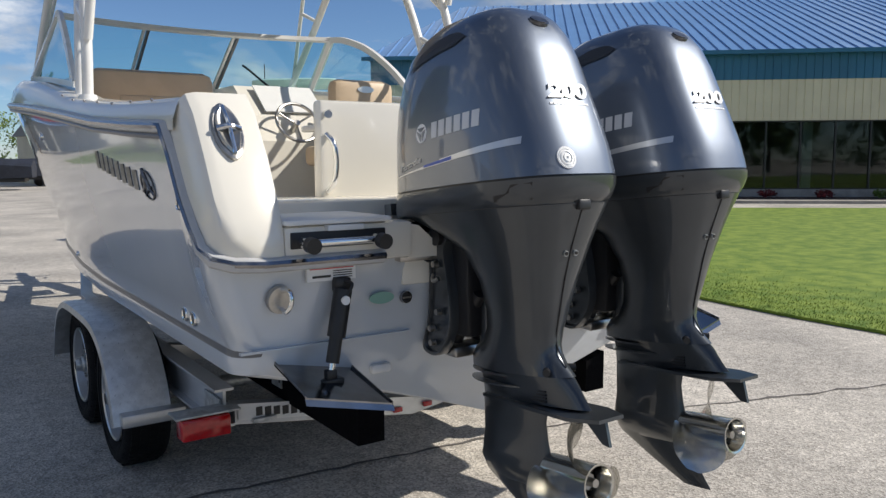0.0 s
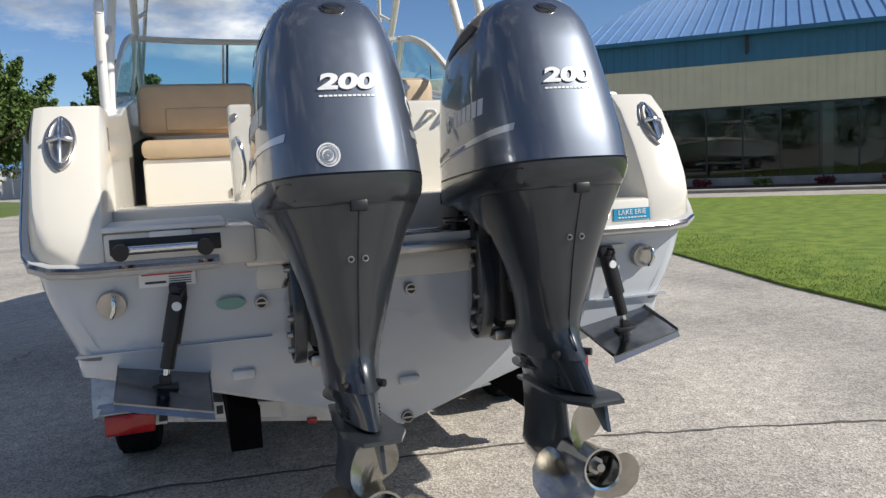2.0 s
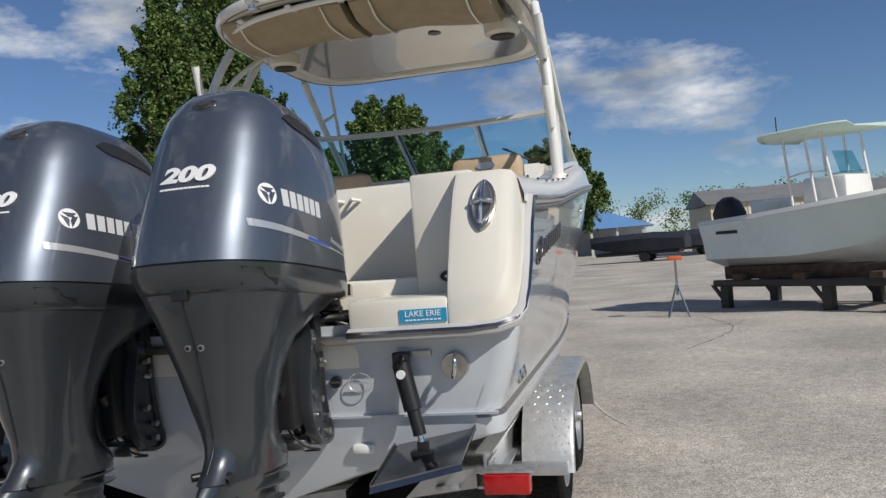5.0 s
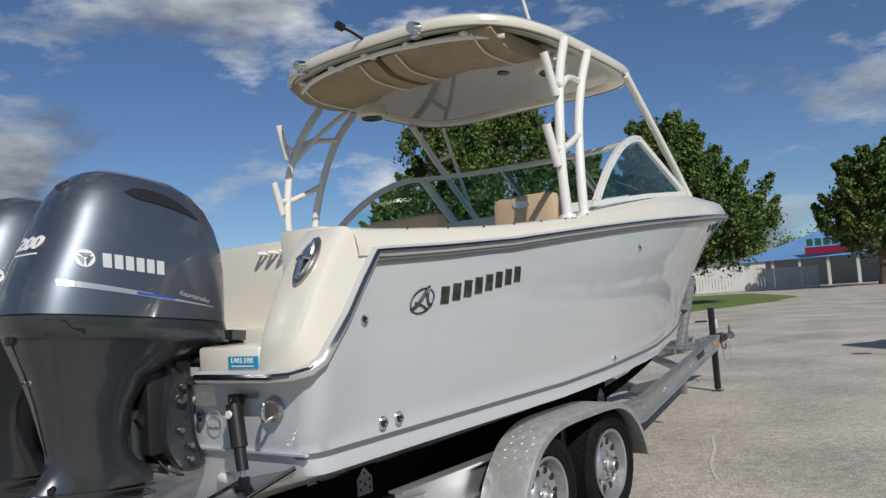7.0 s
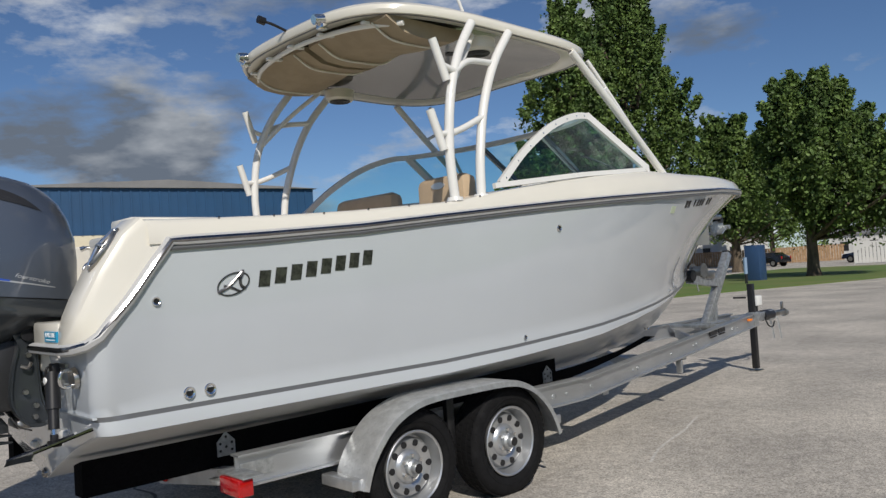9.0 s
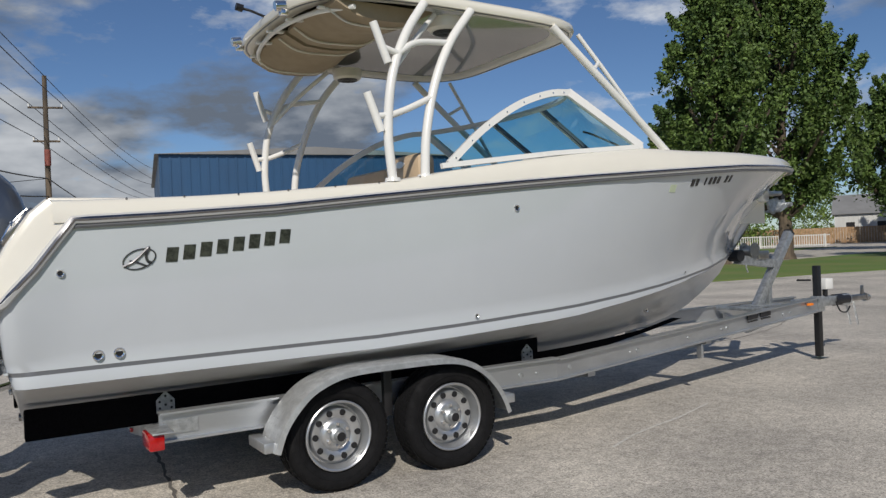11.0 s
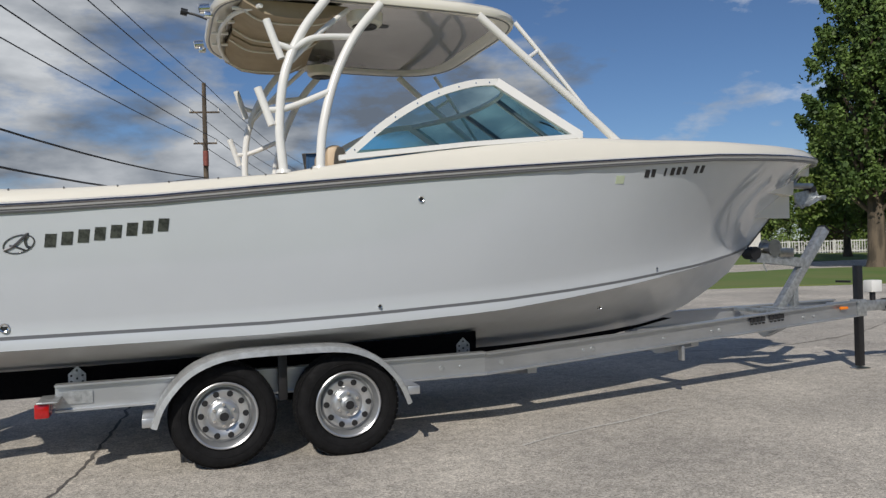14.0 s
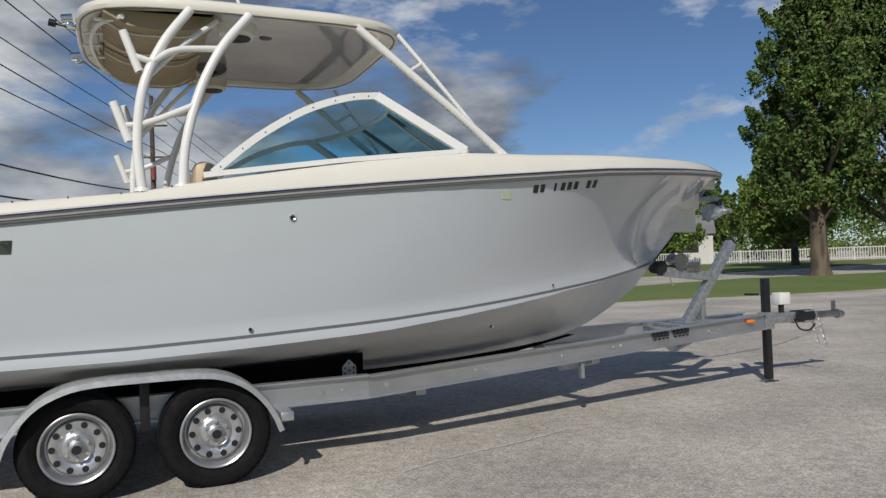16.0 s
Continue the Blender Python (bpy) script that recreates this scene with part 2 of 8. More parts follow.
def slab(bm, outline, normal, thick):
    """A flat plate of the given outline, thick along normal."""
    nrm = Vector(normal).normalized() * thick
    a = [bm.verts.new(p) for p in outline]
    b = [bm.verts.new(Vector(p) + nrm) for p in outline]
    bm.faces.new(a)
    bm.faces.new(list(reversed(b)))
    for i in range(len(a)):
        j = (i + 1) % len(a)
        bm.faces.new([a[i], b[i], b[j], a[j]])


# ---- ground ----
def ground():
    bm = bmesh.new()
    n = 40
    xs = sorted({*np.linspace(-60, 60, n), -3000, -900, -300, -120, 120, 300, 900, 3000})
    ys = xs
    grid = [[bm.verts.new((x, y, 0)) for x in xs] for y in ys]
    for j in range(len(ys) - 1):
        for i in range(len(xs) - 1):
            bm.faces.new([grid[j][i], grid[j][i + 1], grid[j + 1][i + 1], grid[j + 1][i]])
    m = bpy.data.materials.new("worn_asphalt")
    m.use_nodes = True
    nd, l = m.node_tree.nodes, m.node_tree.links
    p = nd["Principled BSDF"]
    tc = nd.new("ShaderNodeTexCoord")

    def noise_node(scale, detail=5.0):
        t = nd.new("ShaderNodeTexNoise")
        t.inputs["Scale"].default_value = scale
        t.inputs["Detail"].default_value = detail
        l.new(tc.outputs["Object"], t.inputs["Vector"])
        return t

    def ramp(src, stops):
        r = nd.new("ShaderNodeValToRGB")
        e = r.color_ramp.elements
        while len(e) < len(stops):
            e.new(0.5)
        for k, (pos, col) in enumerate(stops):
            e[k].position, e[k].color = pos, (*col, 1)
        l.new(src, r.inputs["Fac"])
        return r

    grit = nd.new("ShaderNodeTexVoronoi")
    grit.inputs["Scale"].default_value = 95
    l.new(tc.outputs["Object"], grit.inputs["Vector"])
    stone = ramp(grit.outputs["Color"], [(0.1, (0.29, 0.27, 0.242)), (0.5, (0.50, 0.468, 0.42)), (0.9, (0.71, 0.67, 0.608))])
    patch = ramp(noise_node(0.55).outputs["Fac"], [(0.35, (0.72, 0.71, 0.70)), (0.65, (1.08, 1.06, 1.03))])
    fine = ramp(noise_node(9, 8).outputs["Fac"], [(0.3, (0.82, 0.82, 0.82)), (0.7, (1.12, 1.12, 1.12))])
    m1 = nd.new("ShaderNodeMixRGB")
    m1.blend_type = "MULTIPLY"
    m1.inputs["Fac"].default_value = 1
    l.new(stone.outputs["Color"], m1.inputs["Color1"])
    l.new(patch.outputs["Color"], m1.inputs["Color2"])
    m2 = nd.new("ShaderNodeMixRGB")
    m2.blend_type = "MULTIPLY"
    m2.inputs["Fac"].default_value = 1
    l.new(m1.outputs["Color"], m2.inputs["Color1"])
    l.new(fine.outputs["Color"], m2.inputs["Color2"])
    l.new(m2.outputs["Color"], p.inputs["Base Color"])
    p.inputs["Roughness"].default_value = 0.9
    b = nd.new("ShaderNodeBump")
    b.inputs["Strength"].default_value = 0.5
    b.inputs["Distance"].default_value = 0.006
    l.new(grit.outputs["Distance"], b.inputs["Height"])
    l.new(b.outputs["Normal"], p.inputs["Normal"])
    return tagged(finish("ground", bm, m, smooth=False), "worn pale grey asphalt yard with exposed stone chips", "ground", kind="structure")


ground()
GRASS = material("lawn_grass", (0.21, 0.28, 0.034), 0.9, color2=(0.11, 0.185, 0.02), scale=3.0, bump=0.8, bump_scale=70)
SOIL_GRASS = material("far_grass", (0.10, 0.17, 0.03), 0.95, color2=(0.15, 0.18, 0.05), scale=0.25)


def lawn(name, outline, z, mat, label):
    bm = bmesh.new()
    slab(bm, [(x, y, 0.004) for x, y in outline], (0, 0, 1), z)
    return tagged(finish(name, bm, mat, smooth=False), label, "grass", kind="structure")


lawn("lawn", [(5.15, -2.6), (5.2, 0.0), (5.45, 2.2), (5.95, 4.5), (6.5, 7.0), (7.6, 11.5), (9.0, 15.0), (10.4, 19.4), (12.6, 17.8), (15.4, 15.1), (18.5, 12.3), (26, 6), (26, -40), (9, -40), (6.2, -12)], 0.03, GRASS, "mown green lawn beside the asphalt")
lawn("verge", [(-13.5, 9.0), (-12.6, 15.0), (-11.3, 19.5), (-10.8, 25.0), (-8.3, 33.0), (-7.0, 40.0), (-7.2, 46.0), (-13.5, 60.0), (-24.0, 62.0), (-22.5, 45.0), (-20.5, 34.0), (-22.5, 27.5), (-21.0, 20.0), (-20.0, 10.0)], 0.03, SOIL_GRASS, "green roadside verge with trees past the asphalt")
lawn("far_lawn", [(-33.0, 20.0), (-31.0, 33.0), (-33.0, 50.0), (-38.0, 68.0), (-60.0, 52.0), (-70.0, 20.0)], 0.03, SOIL_GRASS, "far green lawn in front of the pool fence")


# ---- hull ----
SHEER = [(-1.90, 1.238), (-1.86, 1.246), (-1.835, 1.26), (-1.79, 1.293), (-1.735, 1.36), (-1.655, 1.45), (-1.47, 1.697), (-0.6, 1.738), (0.51, 1.84), (1.36, 1.911), (1.82, 1.947), (2.72, 2.008), (4.0, 2.095), (5.0, 2.14), (6.1, 2.18)]
KNUCKLE = [(-1.86, 0.94, 1.205), (0.3, 0.95, 1.205), (1.0, 0.97, 1.19), (2.0, 1.01, 1.11), (2.7, 1.055, 0.98), (3.25, 1.10, 0.86), (3.67, 1.14, 0.735), (4.3, 1.20, 0.50), (4.9, 1.28, 0.22), (5.28, 1.34, 0.0)]
STEM = [(-1.86, 0.48), (2.2, 0.485), (3.2, 0.52), (3.9, 0.62), (4.3, 0.70), (4.55, 0.80), (4.83, 0.95), (5.03, 1.08), (5.28, 1.34), (5.72, 1.77), (6.10, 2.18)]
BOW_Y = 6.12


def half_beam(y):
    u = max(0.0, (y - 1.5) / (BOW_Y - 1.5))
    b = 1.335 * max(0.0, 1 - u**2.7) ** 0.72
    return b * (1 - 0.02 * max(0.0, (-0.6 - y) / 1.3))


def section(y):
    """Half section from keel to sheer as (x, z) pairs."""
    zs = interp(y, SHEER)[0]
    zk = interp(y, STEM)[0]
    bs = half_beam(y)
    if y < 5.28:
        zn, bn = interp(y, KNUCKLE)
    else:
        zn, bn = zk, 0.0
    t = min(1.0, max(0.0, (y - 2.0) / 3.28))
    pts = [(0.0, zk)]
    bl, zl = bn * 0.985, zn - 0.082 * (1 - t) - 0.01
    zl = max(zl, zk)
    for k in (0.33, 0.66):
        pts.append((bl * k, zk + (zl - zk) * (k + 0.04 * math.sin(math.pi * k))))
    pts += [(bl, zl), (bl + 0.012 * (1 - t), zl + 0.004), (bn, zn - 0.022), (bn - 0.008 * (1 - t), zn)]
    for k in range(1, 9):
        s = k / 8
        flare = s ** (1.0 + 0.75 * t)
        z = zn + (zs - zn) * s
        bulge = 0.02 * math.sin(math.pi * s) * (1 - t)
        pts.append((bn - 0.008 * (1 - t) + (bs - bn + 0.008 * (1 - t)) * flare + bulge, z))
    return pts


def rake(y, z):
    """Shears the aft end so that the transom leans."""
    k = max(0.0, min(1.0, (-0.9 - y) / 0.95))
    return y + k * (1.0 - z) * 0.27 * (1 if z < 1.3 else 0.0) * 1.0 if z < 1.0 else y - k * min(z - 1.0, 0.25) * 0.1


boat = thing("boat", (0, 1.0, 0.45), "pale grey and ivory motorboat with hardtop, resting on its trailer", "boat")


def build_hull():
    ys = [-1.80, -1.797, -1.787, -1.77, -1.745, -1.71, -1.66, -1.6, -1.55, -1.5, -1.47, -1.3, -1.0, *np.linspace(-0.6, 3.0, 13), *np.linspace(3.2, 5.2, 13), 5.28, 5.4, 5.55, 5.7, 5.85, 5.95, 6.03, 6.08, 6.115]
    bm = bmesh.new()
    rings = []
    for y in ys:
        d = min(0.09, y + 1.80)
        round_in = 0.09 - math.sqrt(max(0.0, 0.09**2 - (0.09 - d) ** 2))
        s = [(x - round_in * min(1.0, x / 0.9), z) for x, z in section(y)]
        ring = [(x, rake(y, z), z) for x, z in reversed(s)] + [(-x, rake(y, z), z) for x, z in s[1:]]
        rings.append(ring)
    rows = [[bm.verts.new(p) for p in r] for r in rings]
    n = len(rows[0])
    for a, b in zip(rows, rows[1:]):
        for i in range(n - 1):
            try:
                f = bm.faces.new([a[i], a[i + 1], b[i + 1], b[i]])
            except ValueError:
                continue
            k = min(i, n - 2 - i)
            f.material_index = 1 if k == 8 else (2 if k > 10 else 0)
    bm.faces.new(rows[0])
    bmesh.ops.remove_doubles(bm, verts=bm.verts, dist=0.0005)
    return part("hull", bm, [HULL, BOOT, BOTTOM], boat, "glossy pale grey hull with a dark chine line")


build_hull()


# ---- boat: rub rail, deck cap, stern ----
def rail_path(side):
    pts = [(side * (half_beam(y) + 0.004), y, interp(y, SHEER)[0] + 0.012) for y in [6.118, 6.08, 6.0, 5.9, 5.7, 5.4, 5.0, 4.5, 4.0, 3.5, 3.0, 2.5, 2.0, 1.4, 0.8, 0.2, -0.4, -1.0, -1.4, -1.465]]
    pts += [(side * 1.315, -1.55, 1.60), (side * 1.315, -1.655, 1.462), (side * 1.313, -1.735, 1.372), (side * 1.308, -1.79, 1.305), (side * 1.29, -1.835, 1.272), (side * 1.235, -1.875, 1.256), (side * 1.14, -1.89, 1.25), (side * 0.69, -1.89, 1.25)]
    return pts


for side in (1, -1):
    bm = bmesh.new()
    tube(bm, rail_path(side), 0.026, seg=8, smooth=False)
    rail = part("rub_rail", bm, RAIL, boat, "white rub rail with a steel insert")
    # the insert's dark reflections are put into its base colour
    bm = bmesh.new()
    tube(bm, [(x + side * 0.018 * min(1.0, max(0.0, (y + 1.89) / 0.17)), y - 0.018 * (1 - min(1.0, max(0.0, (y + 1.89) / 0.17))), z + 0.004) for x, y, z in rail_path(side)], 0.0125, seg=6, smooth=False)
    part("rail_insert", bm, DARK_STEEL, rail, "polished steel strip")
    bm = bmesh.new()
    tube(bm, [(x + side * 0.001, y, z - 0.032) for x, y, z in rail_path(side)[:20]], 0.013, seg=6, smooth=False)
    part("rail_lip", bm, BOOT, rail, "dark grey lower lip")

CAP_H = [(-1.6, 0.12), (0.4, 0.10), (0.8, 0.135), (1.8, 0.19), (2.7, 0.215), (3.3, 0.175), (4.5, 0.13), (5.5, 0.10), (6.12, 0.05)]


def build_cap():
    """Gunwale and foredeck moulding."""
    bm = bmesh.new()
    ys = [-1.56, -1.45, -1.2, -0.8, -0.4, 0.0, 0.4, 0.6, 0.8, 1.1, 1.5, 1.9, 2.3, 2.7, 3.0, 3.3, 3.7, 4.1, 4.5, 4.9, 5.2, 5.5, 5.75, 5.9, 6.0, 6.06, 6.1]
    for side in (1, -1):
        rings = []
        for y in ys:
            b, z, h = half_beam(y), interp(max(y, -1.47), SHEER)[0], interp(y, CAP_H)[0]
            w = min(0.2, b * 0.6)
            inner = max(0.0, b - w - 0.02) if y < 2.75 else max(0.0, b - min(0.32, b * 0.7))
            lean = 0.035 + 0.25 * max(0.0, h - 0.12)
            rings.append([(side * (b + 0.004), y, z + 0.0), (side * (b + 0.004), y, z + 0.03), (side * (b - lean * 0.35), y, z + h * 0.7), (side * (b - lean), y, z + h * 0.94), (side * (b - lean - 0.03), y, z + h), (side * (inner + 0.01), y, z + h + 0.006), (side * inner, y, z + h - 0.004), (side * max(0, inner - 0.01), y, 1.18 if y < 0.9 else z - 0.12)])
        loft(bm, rings, closed=False, cap0=False, cap1=False)
    bmesh.ops.remove_doubles(bm, verts=bm.verts, dist=0.001)
    part("deck_cap", bm, GELCOAT, boat, "ivory gelcoat gunwale and foredeck moulding")


build_cap()

QUARTER = [((-1.455, 1.709), (-1.585, 1.825)), ((-1.55, 1.60), (-1.665, 1.755)), ((-1.655, 1.462), (-1.77, 1.60)), ((-1.735, 1.372), (-1.835, 1.475)), ((-1.79, 1.305), (-1.868, 1.40)), ((-1.835, 1.272), (-1.884, 1.345)), ((-1.868, 1.256), (-1.888, 1.295)), ((-1.878, 1.25), (-1.89, 1.255))]


def build_quarter(side):
    bm = bmesh.new()
    rings = []
    for ((yr, zr), (ya, za)), xr in zip(QUARTER, (1.318, 1.318, 1.318, 1.314, 1.303, 1.275, 1.205, 1.14)):
        r_pt, c_pt, d_pt = Vector((xr, yr, zr)), Vector((xr - 0.03, ya, za)), Vector((1.06, ya - 0.004, za))
        e_pt = Vector((1.058, -1.30, za - 0.005))
        w = min(0.045, (c_pt - r_pt).length * 0.4)
        sd, dd, ed = (c_pt - r_pt).normalized(), (d_pt - c_pt).normalized(), (e_pt - d_pt).normalized()
        ring = [r_pt, r_pt + sd * min(0.02, w * 0.5), c_pt - sd * w, c_pt - sd * w * 0.62 + dd * w * 0.08, c_pt - sd * w * 0.22 + dd * w * 0.22, c_pt - sd * w * 0.08 + dd * w * 0.62, c_pt + dd * w]
        ring += [d_pt - dd * 0.02, d_pt - dd * 0.006 + ed * 0.006, d_pt + ed * 0.02, e_pt, Vector((1.09, -1.29, min(za - 0.01, 1.7))), Vector((1.09, -1.30, 1.2)), Vector((1.20, -1.42, 1.2))]
        rings.append([(side * p.x, p.y, p.z) for p in ring])
    loft(bm, rings)
    q = part("stern_quarter", bm, GELCOAT, boat, "ivory moulded stern quarter with a steel deck fitting")
    # oval pop-up fitting on the slanted face
    n = Vector((0, -0.80, 0.60)).normalized()
    up = Vector((0, 0.60, 0.80)).normalized()
    c = Vector((side * 1.185, -1.712, 1.687))
    bm = bmesh.new()
    for rx, rz, d0, d1 in ((0.052, 0.118, -0.02, 0.012), (0.040, 0.100, 0.0, 0.022)):
        rings = []
        for d, k in ((d0, 1.0), (d1 * 0.7, 1.0), (d1, 0.9), (d1 * 0.8, 0.72)):
            rings.append([c + n * d + Vector((1, 0, 0)) * (rx * k * math.copysign(abs(math.cos(a)) ** 1.25, math.cos(a))) + up * (rz * k * math.sin(a)) for a in (2 * math.pi * i / 28 for i in range(28))])
        loft(bm, rings)
    part("mooring_fitting", bm, STEEL, q, "oval polished steel fitting")
    bm = bmesh.new()
    tube(bm, [c + n * 0.018 - Vector((0.04, 0, 0)), c + n * 0.032, c + n * 0.018 + Vector((0.04, 0, 0))], 0.011, seg=8)
    tube(bm, [c + n * 0.016 - up * 0.1, c + n * 0.03, c + n * 0.016 + up * 0.1], 0.008, seg=8)
    part("fitting_bar", bm, CHROME, q)


for side in (1, -1):
    build_quarter(side)

# platform pieces, motor well and bulkhead
for x0, x1 in ((-1.065, -0.56), (0.69, 1.065)):
    bm = bmesh.new()
    box(bm, x0, x1, -1.888, -1.36, 1.235, 1.372, 0.016)
    part("stern_platform", bm, GELCOAT, boat, "ivory stern platform section")
bm = bmesh.new()
box(bm, -0.565, 0.695, -1.82, -1.36, 1.12, 1.225, 0.012)
part("motor_well", bm, GELCOAT, boat, "ivory motor well")
bm = bmesh.new()
box(bm, -0.60, 0.70, -1.862, -1.80, 1.215, 1.25, 0.008)
part("transom_plate", bm, STEEL, boat, "steel plate along the transom top")
bm = bmesh.new()
box(bm, -0.585, 0.90, -1.19, -1.11, 1.2, 1.852, 0.018)
box(bm, 0.865, 1.12, -1.565, -1.11, 1.22, 1.842, 0.016)
part("bulkhead", bm, GELCOAT, boat, "ivory aft bulkhead")
# platform end sloping down into the motor well
bm = bmesh.new()
slab(bm, [(-0.57, -1.865, 1.36), (-0.52, -1.865, 1.35), (-0.38, -1.865, 1.23), (-0.57, -1.865, 1.23)], (0, 1, 0), 0.45)
part("platform_ramp", bm, GELCOAT, boat, "ivory platform end sloping to the motor well")
# sloping tooth beside the starboard quarter
bm = bmesh.new()
slab(bm, [(1.10, -1.45, 1.83), (1.10, -1.45, 1.37), (1.10, -1.78, 1.37)], (-1, 0, 0), 0.02)
part("bulkhead_rib", bm, GELCOAT, boat)
bm = bmesh.new()
rings = [[(1.02 + k * 0.058 * math.cos(a), -1.54 - d, 1.432 + k * 0.03 * math.sin(a)) for a in (2 * math.pi * i / 24 for i in range(24))] for d, k in ((0.0, 1.0), (0.034, 1.0), (0.036, 0.86))]
loft(bm, rings)
badge = part("oval_badge", bm, PRINT_BLACK, boat, "black oval badge with a silver rim")
bm = bmesh.new()
tube(bm, [(1.02 + 0.057 * math.cos(a), -1.575, 1.432 + 0.029 * math.sin(a)) for a in (2 * math.pi * i / 24 for i in range(25))], 0.003, seg=6, smooth=False)
box(bm, 0.985, 1.055, -1.578, -1.575, 1.427, 1.437)
part("badge_rim", bm, PRINT_SILVER, badge)
bm = bmesh.new()
box(bm, -1.06, 0.88, -1.50, -1.08, 1.2, 1.432, 0.015)
part("door_sill", bm, GELCOAT, boat, "ivory deck ledge below the bulkhead and open doorway")
bm = bmesh.new()
tube(bm, [(-0.555, -1.19, 1.705), (-0.545, -1.235, 1.665), (-0.535, -1.243, 1.58), (-0.545, -1.235, 1.495), (-0.555, -1.19, 1.455)], 0.012)
part("grab_handle", bm, CHROME, boat, "curved polished grab handle")
for x, z in ((-0.56, 1.795), (-0.04, 1.79)):
    bm = bmesh.new()
    cyl(bm, (x, -1.19, z), (x, -1.225, z), 0.012)
    cyl(bm, (x, -1.222, z), (x - 0.012, -1.245, z - 0.008), 0.017)
    part("hook", bm, CHROME, boat)
for x in (0.34, 0.42, 0.50):
    bm = bmesh.new()
    tube(bm, [(x - 0.02, -1.19, 1.80), (x, -1.24, 1.795), (x + 0.02, -1.19, 1.79)], 0.008)
    part("cleat", bm, WHITE, boat)
bm = bmesh.new()
box(bm, -1.075, -1.058, -1.40, -1.33, 1.66, 1.76, 0.004)
part("latch_plate", bm, STEEL, boat, "dark steel door latch")

# rigging grommets low on the bulkhead
for x, z in ((-0.01, 1.285), (0.66, 1.31)):
    bm = bmesh.new()
    cyl(bm, (x, -1.495, z), (x, -1.565, z), 0.056, 0.05, 24)
    collar = part("rigging_grommet", bm, DARK, boat, "round black rigging grommet")
    bm = bmesh.new()
    tube(bm, [(x, -1.550, z), (x + 0.01, -1.610, z - 0.012), (x + 0.05, -1.680, z - 0.05), (x + 0.09, -1.66, z - 0.06)], 0.03, seg=12)
    part("rigging_hose", bm, BLACK, collar, "thick black rigging hose")
    for a in (0.8, 2.4, 4.0, 5.5):
        bm = bmesh.new()
        cyl(bm, (x + 0.044 * math.cos(a), -1.560, z + 0.044 * math.sin(a)), (x + 0.044 * math.cos(a), -1.568, z + 0.044 * math.sin(a)), 0.005, seg=8)
        part("screw", bm, CHROME, collar)

# boarding ladder on the port platform
ladder = thing("boarding_ladder", (-0.83, -1.78, 1.372), "folded stainless boarding ladder with black rubber feet", "ladder")
bm = bmesh.new()
box(bm, -1.05, -0.645, -1.905, -1.55, 1.375, 1.394, 0.006)
part("ladder_lid", bm, PLASTIC, ladder, "pale grey ladder hatch lid")
# recess is not cut; its shade is put in as a black slab
bm = bmesh.new()
box(bm, -1.03, -0.665, -1.894, -1.87, 1.296, 1.352, 0.004)
part("ladder_recess", bm, DARK, ladder, "black slab standing in for the shaded recess behind the ladder")
for x in (-0.99, -0.72):
    bm = bmesh.new()
    cyl(bm, (x, -1.66, 1.335), (x, -1.955, 1.315), 0.019)
    part("ladder_tube", bm, CHROME, ladder)
    bm = bmesh.new()
    cyl(bm, (x, -1.955, 1.315), (x, -1.99, 1.312), 0.027)
    part("ladder_foot", bm, DARK, ladder, "black rubber foot")
bm = bmesh.new()
cyl(bm, (-0.99, -1.935, 1.317), (-0.72, -1.935, 1.317), 0.013)
part("ladder_rung", bm, CHROME, ladder)
bm = bmesh.new()
box(bm, -0.90, -0.76, -1.91, -1.80, 1.352, 1.372, 0.004)
part("ladder_bracket", bm, PLASTIC, ladder)


# fittings on the transom; y of its face at height z
def transom_y(z):
    return -1.815 + max(0.0, 1.0 - z) * 0.27 - max(0.0, min(z - 1.0, 0.25)) * 0.1 - 0.002


def disc(bm, c, n, r, d0, d1, seg=24, inner=0.0):
    c, n = Vector(c), Vector(n).normalized()
    cyl(bm, c + n * d0, c + n * d1, r, r * 0.94, seg)


